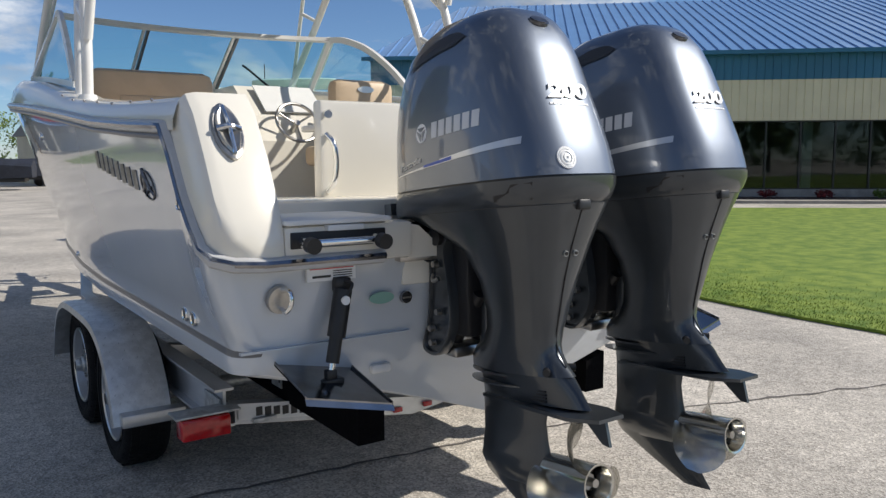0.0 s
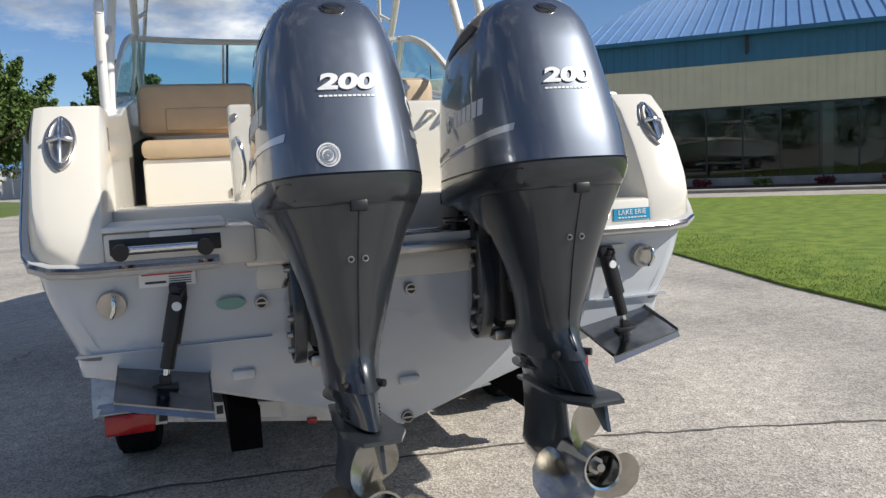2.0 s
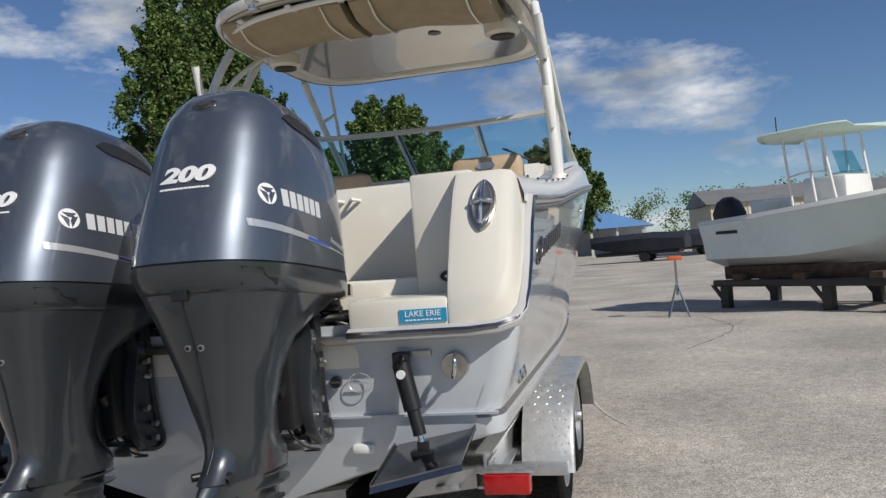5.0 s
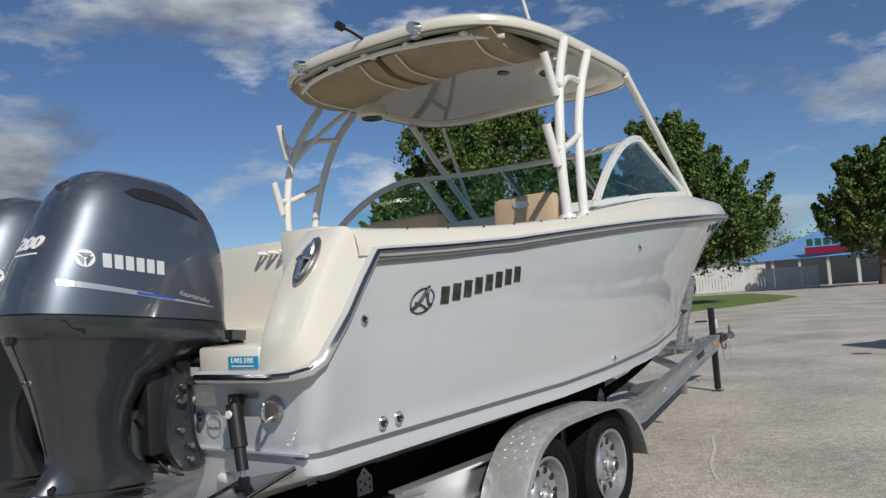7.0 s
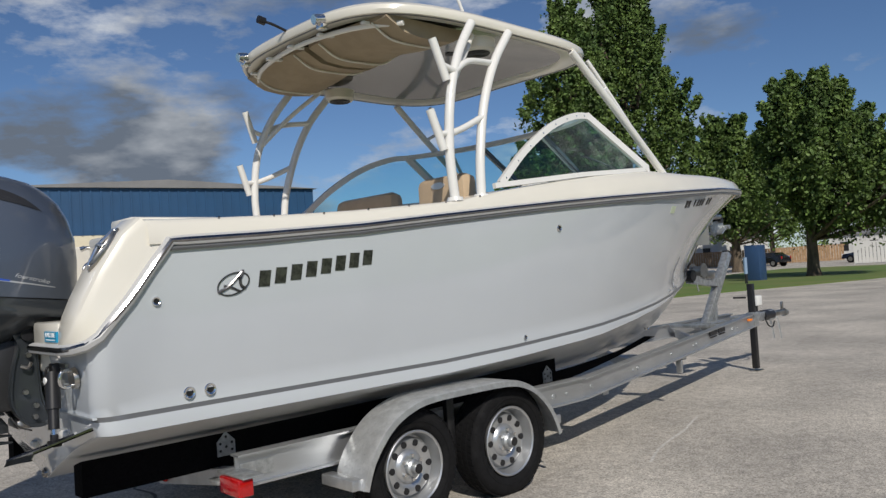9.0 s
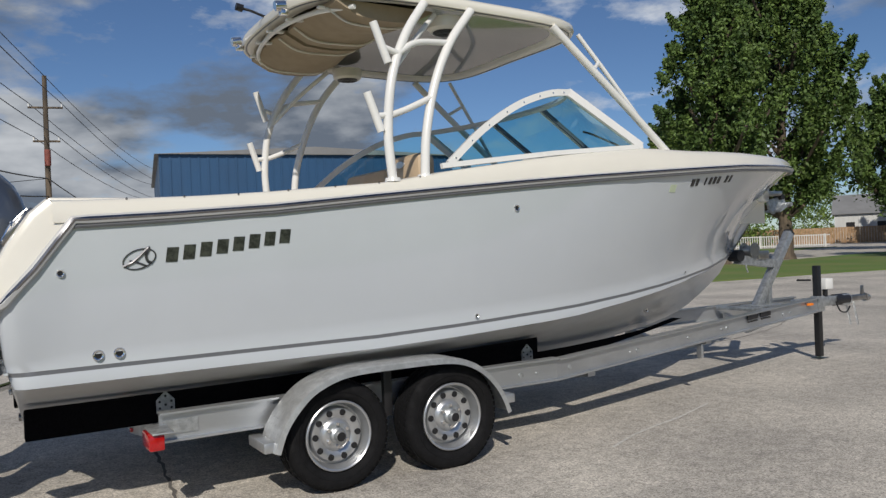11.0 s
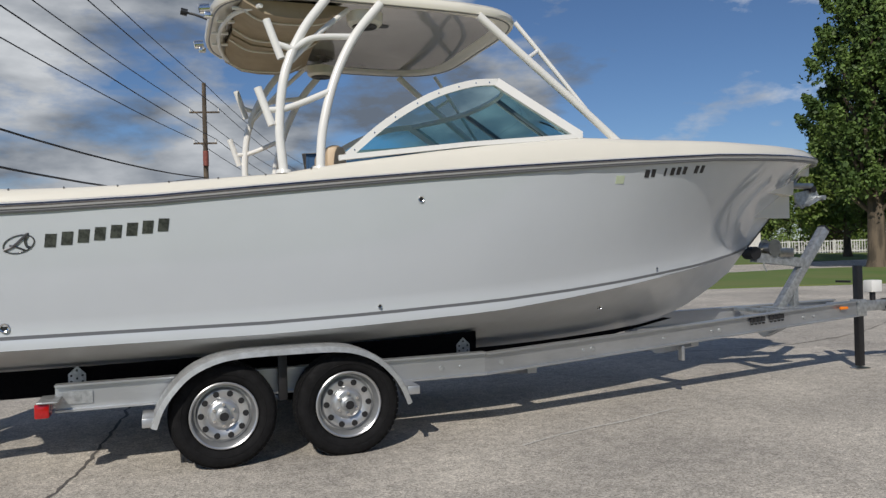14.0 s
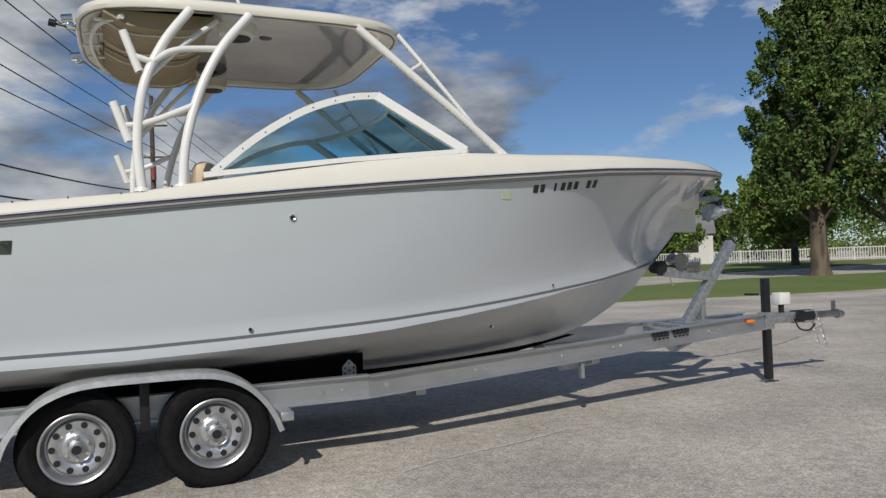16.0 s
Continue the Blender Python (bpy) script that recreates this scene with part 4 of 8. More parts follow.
for x0, x1 in ((-0.93, -0.03), (0.03, 0.93)):
    bm = bmesh.new()
    v = box(bm, x0, x1, 0.20, 0.94, 3.02, 3.15)
    bmesh.ops.subdivide_edges(bm, edges=bm.edges[:], cuts=4, use_grid_fill=True)
    for q in bm.verts:
        k = 1 - ((q.co.y - 0.57) / 0.37) ** 2
        q.co.z = q.co.z if q.co.z > 3.14 else 3.13 - 0.10 * max(0.0, k) ** 0.5 - 0.012 * math.cos(q.co.x * 9)
        q.co.y += 0.10 * (abs(q.co.x) - 0.45) ** 2
    bag = part("storage_bag", bm, CANVAS, hardtop, "beige canvas storage bag under the top")
    for x in (x0 + 0.14, x1 - 0.14):
        bm = bmesh.new()
        tube(bm, [(x, 0.21, 3.12), (x, 0.36, 3.035), (x, 0.57, 3.02), (x, 0.78, 3.035), (x, 0.93, 3.12)], 0.008, seg=6)
        part("bag_piping", bm, GELCOAT, bag)
bm = bmesh.new()
tube(bm, [(-0.96, 0.34, 3.105), (-0.6, 0.18, 3.115), (0, 0.12, 3.125), (0.6, 0.18, 3.115), (0.96, 0.34, 3.105)], 0.018, seg=8)
for x in (-0.75, -0.35, 0.0, 0.35, 0.75):
    yy = 0.12 + 0.18 * x * x
    box(bm, x - 0.02, x + 0.02, yy - 0.06, yy + 0.07, 3.115, 3.135, 0.005)
part("grab_rail", bm, WHITE, hardtop, "white aft grab rail")
for x in (-0.88, 0.88):
    bm = bmesh.new()
    rings = [[(x + k * 0.13 * math.cos(a), 1.10 + k * 0.13 * math.sin(a), z) for a in (2 * math.pi * i / 24 for i in range(24))] for z, k in ((3.15, 1.05), (3.08, 1.0), (3.06, 0.85))]
    loft(bm, rings)
    pod = part("speaker_pod", bm, GELCOAT, hardtop, "ivory speaker pod")
    bm = bmesh.new()
    for k in (0.085, 0.06, 0.035):
        tube(bm, [(x + k * math.cos(a), 1.10 + k * math.sin(a), 3.058) for a in (2 * math.pi * i / 20 for i in range(21))], 0.008, seg=6, smooth=False)
    cyl(bm, (x, 1.10, 3.062), (x, 1.10, 3.057), 0.09)
    part("speaker_grille", bm, DARK, pod, "black speaker grille")
for x in (-0.55, 0.51):
    bm = bmesh.new()
    box(bm, x - 0.03, x + 0.03, -0.02, 0.04, 3.155, 3.19, 0.006)
    cyl(bm, (x, 0.02, 3.225), (x, -0.05, 3.215), 0.036)
    cyl(bm, (x, -0.05, 3.215), (x, -0.055, 3.214), 0.03)
    part("spreader_light", bm, CHROME, hardtop, "small steel spreader light")
bm = bmesh.new()
tube(bm, [(0.05, 0.1, 3.25), (0.02, -0.05, 3.31), (0.0, -0.12, 3.33)], 0.01)
cyl(bm, (0.0, -0.12, 3.33), (0.0, -0.17, 3.34), 0.028)
part("stern_light", bm, DARK, hardtop)
bm = bmesh.new()
cyl(bm, (0.3, 1.4, 3.24), (0.3, 1.4, 3.31), 0.05)
part("horn_mount", bm, DARK, hardtop)
bm = bmesh.new()
tube(bm, [(0.75, 1.2, 3.22), (0.72, 0.9, 3.9), (0.66, 0.4, 5.0)], 0.012)
part("antenna", bm, WHITE, hardtop, "white whip antenna")
for side in (1, -1):
    post_a = [(side * 1.256, 0.424, 1.93), (side * 1.252, 0.405, 2.25), (side * 1.243, 0.45, 2.6), (side * 1.205, 0.58, 2.9), (side * 1.165, 0.76, 3.15)]
    post_b = [(side * 1.247, 0.669, 1.955), (side * 1.232, 0.70, 2.25), (side * 1.20, 0.80, 2.6), (side * 1.175, 0.95, 2.9), (side * 1.145, 1.15, 3.15)]
    for pts in (post_a, post_b):
        bm = bmesh.new()
        tube(bm, pts, 0.031, seg=14)
        post = part("tower_post", bm, WHITE, hardtop, "white curved pipe post")
        bm = bmesh.new()
        cyl(bm, Vector(pts[0]), Vector(pts[0]) + Vector((0, 0, 0.025)), 0.055, 0.048)
        part("post_foot", bm, WHITE, post)
    bm = bmesh.new()
    tube(bm, [(side * 1.245, 0.43, 2.36), (side * 1.235, 0.56, 2.41), (side * 1.215, 0.755, 2.50)], 0.022)
    part("tower_brace", bm, WHITE, hardtop)
    bm = bmesh.new()
    tube(bm, [(side * 1.235, 0.51, 2.77), (side * 1.215, 0.66, 2.86), (side * 1.165, 0.94, 2.90)], 0.022)
    part("tower_brace", bm, WHITE, hardtop)
    for top, bot, stub in (((1.24, 0.27, 2.50), (1.255, 0.355, 2.25), (1.247, 0.415, 2.36)), ((1.225, 0.34, 2.96), (1.24, 0.43, 2.70), (1.237, 0.505, 2.77))):
        t0, b0 = Vector((side * top[0], *top[1:])), Vector((side * bot[0], *bot[1:]))
        bm = bmesh.new()
        d = (b0 - t0).normalized()
        revolve(bm, [(0.021, 0.0), (0.027, 0.0), (0.027, (b0 - t0).length), (0.015, (b0 - t0).length)], Matrix.Translation(t0) @ d.to_track_quat("X", "Z").to_matrix().to_4x4(), 16)
        rod = part("rod_holder", bm, WHITE, hardtop, "white tubular rod holder")
        bm = bmesh.new()
        cyl(bm, t0 + (b0 - t0) * 0.6, (side * stub[0], *stub[1:]), 0.02)
        part("rod_stub", bm, WHITE, rod)
    bm = bmesh.new()
    tube(bm, [(side * 1.143, 3.10, 2.18), (side * 1.135, 2.72, 2.49), (side * 1.12, 2.31, 2.82), (side * 1.10, 1.92, 3.14)], 0.031, seg=14)
    leg = part("front_leg", bm, WHITE, hardtop, "white raked front pipe leg")
    bm = bmesh.new()
    tube(bm, [(side * 0.99, 2.27, 3.14), (side * 1.045, 2.50, 2.85), (side * 1.125, 2.84, 2.41)], 0.018)
    part("leg_brace", bm, WHITE, leg)
    bm = bmesh.new()
    cyl(bm, (side * 1.12, 2.30, 2.83), (side * 1.03, 2.44, 2.92), 0.016)
    part("leg_stub", bm, WHITE, leg)
    bm = bmesh.new()
    tube(bm, [(side * 1.235, 0.47, 2.66), (side * 1.12, 0.72, 2.93), (side * 0.98, 0.95, 3.14)], 0.019)
    part("tower_stay", bm, WHITE, hardtop)

# bow roller and anchor, bow eye
anchor = thing("bow_anchor", (0, 6.05, 1.95), "galvanised anchor stowed on a steel bow roller", "anchor")
bm = bmesh.new()
box(bm, -0.05, 0.05, 5.75, 6.12, 1.93, 1.985, 0.01)
part("roller_channel", bm, STEEL, anchor)
bm = bmesh.new()
cyl(bm, (-0.05, 6.12, 1.92), (0.05, 6.12, 1.92), 0.035)
part("roller", bm, DARK, anchor)
bm = bmesh.new()
slab(bm, [(-0.012, 5.9, 1.88), (-0.012, 6.18, 1.93), (-0.012, 6.22, 1.86), (-0.012, 6.0, 1.72), (-0.012, 5.92, 1.78)], (1, 0, 0), 0.024)
slab(bm, [(-0.10, 6.0, 1.74), (0.10, 6.0, 1.74), (0.06, 6.24, 1.83), (-0.06, 6.24, 1.83)], (0, -0.3, 1), 0.02)
cyl(bm, (-0.09, 6.22, 1.83), (0.09, 6.22, 1.83), 0.025)
part("fluke", bm, GALV, anchor)

bow_well = thing("bow_cushions", (0, 4.2, 1.95), "ivory bow cockpit with tan seat cushions", "cushions")
bm = bmesh.new()
rings = []
for y in (2.72, 3.2, 3.7, 4.2, 4.7, 5.1, 5.5, 5.8):
    b = max(0.02, half_beam(y) - min(0.33, half_beam(y) * 0.72))
    rings.append([(b, y, 2.02), (b * 0.9, y, 1.86), (b * 0.35, y, 1.85), (b * 0.33, y, 1.62), (-b * 0.33, y, 1.62), (-b * 0.35, y, 1.85), (-b * 0.9, y, 1.86), (-b, y, 2.02)])
loft(bm, rings, closed=False, cap0=False, cap1=False)
part("bow_liner", bm, GELCOAT, bow_well)
for side in (1, -1):
    bm = bmesh.new()
    loft(bm, [[(side * b0, y, 1.865), (side * b1, y, 1.865), (side * b1, y, 1.93), (side * b0, y, 1.93)] for y, b0, b1 in ((2.9, 0.36, 0.85), (3.7, 0.34, 0.80), (4.4, 0.28, 0.66), (4.9, 0.20, 0.46))])
    part("cushion", bm, TAN, bow_well, "tan vinyl bow cushion")


# the bags hang under the crowned top; the port pipework and windshield stand slightly further in
for root in (hardtop, windshield):
    for ob in root.children_recursive:
        for v in ob.data.vertices:
            if ob.name.startswith(("storage_bag", "bag_piping", "grab_rail")):
                v.co.z += 0.75 * crown(v.co.x, v.co.y)
            if v.co.x < 0:
                v.co.x *= 0.957
# the boat sits a little to starboard of the trailer's line
for ob in (boat, bench, helm_seat, console, port_console, windshield, hardtop, anchor, bow_well):
    ob.matrix_world = Matrix.Translation((0.015, 0, 0)) @ ob.matrix_world


# ---- outboard motors ----
TILT_M = Matrix.Translation((0, -1.75, 1.3)) @ Matrix.Rotation(radians(-6), 4, "X") @ Matrix.Translation((0, 1.75, -1.3))


def egg(yf, yr, hw, z, n=36, pf=2.5, pr=2.5, tilt=0.0):
    """A ring in the plane z: superellipse from front yf to rear yr."""
    yc, r = (yf + yr) / 2, (yf - yr) / 2
    out = []
    for i in range(n):
        a = 2 * math.pi * i / n
        c, s = math.cos(a), math.sin(a)
        p = pf if c > 0 else pr
        y = yc + r * math.copysign(abs(c) ** (2 / p), c)
        x = hw * math.copysign(abs(s) ** (2 / p), s)
        out.append((x, y, z + tilt * (y - yc)))
    return out


def motor_part(name, bm, mat, root, label="", smooth=True):
    bmesh.ops.transform(bm, matrix=TILT_M, verts=bm.verts)
    return part(name, bm, mat, root, label, smooth)


COWL_ROWS = [(2.0688, -2.06, -2.2, 0.035), (2.0631, -1.98, -2.25, 0.092), (2.0421, -1.89, -2.305, 0.145), (2.0039, -1.815, -2.35, 0.18), (1.9466, -1.75, -2.39, 0.207), (1.8702, -1.70, -2.424, 0.226), (1.7747, -1.663, -2.456, 0.241), (1.6696, -1.645, -2.495, 0.25), (1.5646, -1.638, -2.53, 0.257), (1.51, -1.635, -2.543, 0.26), (1.465, -1.633, -2.552, 0.262)]


PAN_ROWS = [(1.458, -1.63, -2.555, 0.263), (1.43, -1.62, -2.551, 0.2625), (1.40, -1.605, -2.538, 0.257), (1.376, -1.60, -2.521, 0.249), (1.366, -1.63, -2.50, 0.238)]


def pan_x(y, z):
    """Half width of the lower cowl at (y, z)."""
    rows = sorted(PAN_ROWS)
    yf, yr, hw = (float(np.interp(z, [r[0] for r in rows], [r[k] for r in rows])) for k in (1, 2, 3))
    c = min(1.0, abs((y - (yf + yr) / 2) / ((yf - yr) / 2)))
    return hw * max(0.0, 1 - c**3) ** (1 / 3)


def cowl_x(y, z):
    """Half width of the cowl at (y, z)."""
    rows = sorted(COWL_ROWS)
    yf, yr, hw = (float(np.interp(z, [r[0] for r in rows], [r[k] for r in rows])) for k in (1, 2, 3))
    c = min(1.0, abs((y - (yf + yr) / 2) / ((yf - yr) / 2)))
    return hw * max(0.0, 1 - c**3) ** (1 / 3)


def cowl_y(x, z):
    """Rear face of the cowl at (x, z)."""
    rows = sorted(COWL_ROWS)
    yf, yr, hw = (float(np.interp(z, [r[0] for r in rows], [r[k] for r in rows])) for k in (1, 2, 3))
    return (yf + yr) / 2 - (yf - yr) / 2 * max(0.0, 1 - min(1.0, abs(x) / hw) ** 3) ** (1 / 3)


def on_cowl_side(bm, pts, side, depth=0.003, lift=0.001):
    """A thin patch of (y, z) points laid on the cowl's flank."""
    a = [bm.verts.new((side * (cowl_x(y, z) + lift - depth), y, z)) for y, z in pts]
    b = [bm.verts.new((side * (cowl_x(y, z) + lift), y, z)) for y, z in pts]
    bm.faces.new(b)
    for i in range(len(a)):
        j = (i + 1) % len(a)
        bm.faces.new([a[i], b[i], b[j], a[j]])


def cowl_patch(bm, upper, lower, side, lift=0.004, n=16, m=4):
    """A patch between two curves of (y, z) points that follows the cowl's flank."""
    def along(c, t):
        f = [Vector((*p, 0)) for p in c]
        pts = smooth_path(f, 6)
        return pts[min(len(pts) - 1, round(t * (len(pts) - 1)))]
    grid = []
    for i in range(n + 1):
        a, b = along(upper, i / n), along(lower, i / n)
        row = []
        for j in range(m + 1):
            p = a + (b - a) * j / m
            row.append(bm.verts.new((side * (cowl_x(p.x, p.y) + lift), p.x, p.y)))
        grid.append(row)
    for i in range(n):
        for j in range(m):
            bm.faces.new([grid[i][j], grid[i + 1][j], grid[i + 1][j + 1], grid[i][j + 1]])


def build_motor():
    """One motor about x = 0."""
    root = thing("outboard_motor", (0, -1.85, 1.23), "blue-grey outboard motor with a steel propeller, bolted to the transom", "outboard motor", "outboard motors")
    bm = bmesh.new()
    loft(bm, [egg(yf, yr, hw, z, 56, 3, 3) for z, yf, yr, hw in COWL_ROWS], cap1=False)
    cowl = motor_part("cowl", bm, COWL, root, "glossy blue-grey metallic cowl")
    bm = bmesh.new()
    loft(bm, [egg(yf, yr, hw, z, 56, 3, 3) for z, yf, yr, hw in ((1.468, -1.638, -2.547, 0.257), (1.456, -1.638, -2.547, 0.257))])
    motor_part("seam", bm, DARK, root, "black seam under the cowl")
    bm = bmesh.new()
    loft(bm, [egg(yf, yr, hw, z, 56, 3, 3) for z, yf, yr, hw in PAN_ROWS])
    pan = motor_part("lower_cowl", bm, LEG, root, "dark grey lower cowl")
    bm = bmesh.new()
    loft(bm, [egg(-1.635, -2.5195, 0.2475, z, 56, 3, 3) for z in (1.377, 1.373)])
    motor_part("pan_seam", bm, DARK, pan, "thin dark joint under the lower cowl")
    for side in (1, -1):
        bm = bmesh.new()
        edge = [(-2.49, 1.445), (-2.43, 1.443), (-2.405, 1.415), (-2.36, 1.412), (-2.355, 1.392), (-2.475, 1.392)]
        slab(bm, [(side * (pan_x(y, z) - 0.012), y, z) for y, z in edge], (side, 0, 0), 0.0145)
        motor_part("latch", bm, DARK, pan, "black cowl latch", smooth=False)
    bm = bmesh.new()
    box(bm, -0.026, 0.026, -2.528, -2.49, 1.352, 1.386, 0.006)
    motor_part("rear_latch", bm, DARK, pan)
    bm = bmesh.new()
    slab(bm, [(-0.20, -1.66, 1.385), (0.20, -1.66, 1.385), (0.17, -1.56, 1.385), (0.06, -1.50, 1.385), (-0.06, -1.50, 1.385), (-0.17, -1.56, 1.385)], (0, 0, 1), 0.045)
    motor_part("cowl_chin", bm, LEG, pan)
    bm = bmesh.new()
    loft(bm, [egg(yf, yr, hw, z, 40, pf, pr) for z, yf, yr, hw, pf, pr in ((1.376, -1.63, -2.519, 0.247, 2.6, 3.0), (1.35, -1.70, -2.507, 0.232, 2.4, 3.0), (1.30, -1.82, -2.484, 0.204, 2.2, 2.9), (1.235, -1.95, -2.453, 0.178, 2.0, 2.8), (1.125, -2.02, -2.41, 0.145, 2.0, 2.5), (1.02, -2.035, -2.378, 0.119, 2.0, 2.3), (0.95, -2.02, -2.357, 0.104, 2.0, 2.1), (0.90, -1.985, -2.352, 0.096, 2.0, 2.0), (0.87, -1.93, -2.36, 0.091, 2.0, 2.0), (0.835, -1.90, -2.387, 0.088, 2.0, 1.9), (0.80, -1.895, -2.425, 0.085, 2.0, 1.9))])
    leg = motor_part("midsection", bm, LEG, root, "dark grey tapered midsection")
    bm = bmesh.new()
    rows = [(1.37, -2.517), (1.235, -2.455), (1.125, -2.412), (1.02, -2.38), (0.95, -2.359), (0.90, -2.354), (0.83, -2.395)]
    tube(bm, [(0, y, z) for z, y in rows], 0.0025, seg=6)
    motor_part("centre_seam", bm, DARK, leg)
    for x in (-0.022, 0.022):
        bm = bmesh.new()
        cyl(bm, (x, -2.43, 1.217), (x, -2.4495, 1.212), 0.010, seg=14)
        bolt = motor_part("cover_bolt", bm, GALV, leg, "recessed steel cover bolt")
        bm = bmesh.new()
        cyl(bm, (x, -2.44, 1.217), (x, -2.452, 1.2115), 0.0065, seg=12)
        motor_part("bolt_socket", bm, DARK, bolt)
    for side in (1, -1):
        bm = bmesh.new()
        cyl(bm, (side * 0.04, -2.34, 0.82), (side * 0.068, -2.368, 0.817), 0.013, seg=12)
        motor_part("side_bolt", bm, DARK, leg)
    # lower unit
    bm = bmesh.new()
    loft(bm, [egg(yf, yr, hw, z, 32, 1.9, 1.7) for z, yf, yr, hw in ((0.803, -1.93, -2.418, 0.078), (0.78, -1.935, -2.44, 0.07), (0.74, -1.94, -2.468, 0.06), (0.70, -1.94, -2.50, 0.054), (0.685, -1.94, -2.29, 0.05), (0.62, -1.935, -2.275, 0.046), (0.55, -1.93, -2.28, 0.046), (0.50, -1.92, -2.29, 0.058), (0.455, -1.91, -2.29, 0.064), (0.41, -1.93, -2.29, 0.05), (0.385, -1.945, -2.28, 0.02), (0.30, -2.10, -2.34, 0.011), (0.225, -2.26, -2.39, 0.007))])
    low = motor_part("lower_unit", bm, LEG, root, "dark grey gearcase with skeg")
    for z, y0, y1, hw in ((0.785, -1.88, -2.28, 0.078), (0.75, -1.875, -2.28, 0.085)):
        bm = bmesh.new()
        loft(bm, [egg(y0, y1, hw, z + d, 24, 1.6, 2.0) for d in (-0.003, 0.003)])
        motor_part("splash_plate", bm, LEG, low)
    bm = bmesh.new()
    slab(bm, [(-0.06, -2.0, 0.69), (0.06, -2.0, 0.69), (0.085, -2.26, 0.685), (0.095, -2.48, 0.68), (0.055, -2.585, 0.68), (-0.055, -2.585, 0.68), (-0.095, -2.48, 0.68), (-0.085, -2.26, 0.685)], (0, 0, 1), 0.012)
    slab(bm, [(-0.006, -2.45, 0.685), (-0.006, -2.56, 0.685), (-0.006, -2.575, 0.595), (-0.006, -2.545, 0.60)], (1, 0, 0), 0.012)
    motor_part("cavitation_plate", bm, LEG, low)
    for side in (1, -1):
        for k in range(4):
            bm = bmesh.new()
            box(bm, side * 0.050 - 0.004, side * 0.050 + 0.004, -2.34, -2.27, 0.712 + k * 0.011, 0.717 + k * 0.011)
            motor_part("water_intake", bm, DARK, low)
    # propeller
    bm = bmesh.new()
    revolve(bm, [(0.035, -2.285), (0.058, -2.29), (0.06, -2.375), (0.062, -2.485), (0.068, -2.515), (0.06, -2.513), (0.045, -2.455)], Matrix.Translation((0, 0, 0.462)) @ Matrix(((0, 1, 0, 0), (1, 0, 0, 0), (0, 0, 1, 0), (0, 0, 0, 1))), 28)
    prop = motor_part("propeller", bm, PROP, root, "three-bladed polished steel propeller")
    for k in range(3):
        bm = bmesh.new()
        ang = 2 * math.pi * k / 3
        rows = []
        for i in range(9):
            r = 0.05 + 0.152 * i / 8
            s = i / 8
            half = (0.05 + 0.105 * math.sin(math.pi * (0.12 + 0.80 * s))) * (1 if s < 0.97 else 0.6)
            row = []
            for j in range(7):
                u = (j / 6 * 2 - 1) * half + 0.035 * s
                tw = math.atan2(0.065, r)
                a = ang + u * math.cos(tw) / r * 0.72
                row.append(Vector((r * math.sin(a), -2.395 + u * math.sin(tw) * 1.0 - 0.02 * s, 0.462 + r * math.cos(a))))
            rows.append(row)
        loft(bm, rows, closed=False, cap0=False, cap1=False)
        bmesh.ops.solidify(bm, geom=bm.faces[:], thickness=0.006)
        motor_part("blade", bm, PROP, prop)
    bm = bmesh.new()
    cyl(bm, (0, -2.425, 0.462), (0, -2.50, 0.462), 0.018, 0.014)
    cyl(bm, (0, -2.445, 0.462), (0, -2.465, 0.462), 0.03, seg=6)
    motor_part("prop_nut", bm, STEEL, prop)
    # bracket and hoses (not tilted)
    for side in (1, -1):
        bm = bmesh.new()
        edge = [(-1.835, 1.335), (-1.822, 1.0), (-1.78, 0.87), (-1.83, 0.84), (-1.90, 0.86), (-1.965, 0.97), (-1.955, 1.12), (-1.925, 1.25), (-1.945, 1.31), (-1.89, 1.355)]
        loop = [(v.x, v.y) for v in smooth_path([(y, z, 0) for y, z in edge + edge[:1]], 4)[:-1]]
        cy, cz = -1.885, 1.08
        rings = []
        for x, k in ((0.10, 0.97), (0.10, 1.0), (0.135, 1.0), (0.143, 0.97), (0.143, 0.86), (0.130, 0.82), (0.130, 0.5)):
            rings.append([(side * x, cy + (y - cy) * k, cz + (z - cz) * (1 - (1 - k) * 0.45)) for y, z in loop])
        loft(bm, rings)
        br = part("clamp_bracket", bm, LEG, root, "dark grey clamp bracket", smooth=True)
        for y, z in ((-1.86, 0.895), (-1.90, 1.02), (-1.88, 1.20), (-1.855, 0.95)):
            bm = bmesh.new()
            cyl(bm, (side * 0.14, y, z), (side * 0.16, y, z), 0.014, 0.012, seg=10)
            part("bracket_bolt", bm, STEEL, br, "steel bolt")
        bm = bmesh.new()
        tube(bm, [(side * 0.15, -1.87, 1.16), (side * 0.165, -1.89, 1.14), (side * 0.16, -1.92, 1.15)], 0.008)
        part("bracket_lever", bm, STEEL, br)
    bm = bmesh.new()
    box(bm, -0.10, 0.10, -2.02, -1.86, 0.93, 1.28, 0.02)
    cyl(bm, (-0.15, -1.88, 1.30), (0.15, -1.88, 1.30), 0.03)
    part("swivel_bracket", bm, DARK, root, "black swivel bracket")
    for x in (-0.05, 0.05):
        bm = bmesh.new()
        cyl(bm, (x, -1.88, 0.90), (x, -2.03, 1.10), 0.026)
        part("tilt_ram", bm, DARK, root)
    bm = bmesh.new()
    box(bm, -0.09, 0.09, -1.93, -1.83, 0.835, 0.88, 0.012)
    part("anode", bm, STEEL, root, "scuffed grey metal anode")
    bm = bmesh.new()
    cyl(bm, (0, -2.02, 0.85), (0, -2.03, 1.12), 0.035)
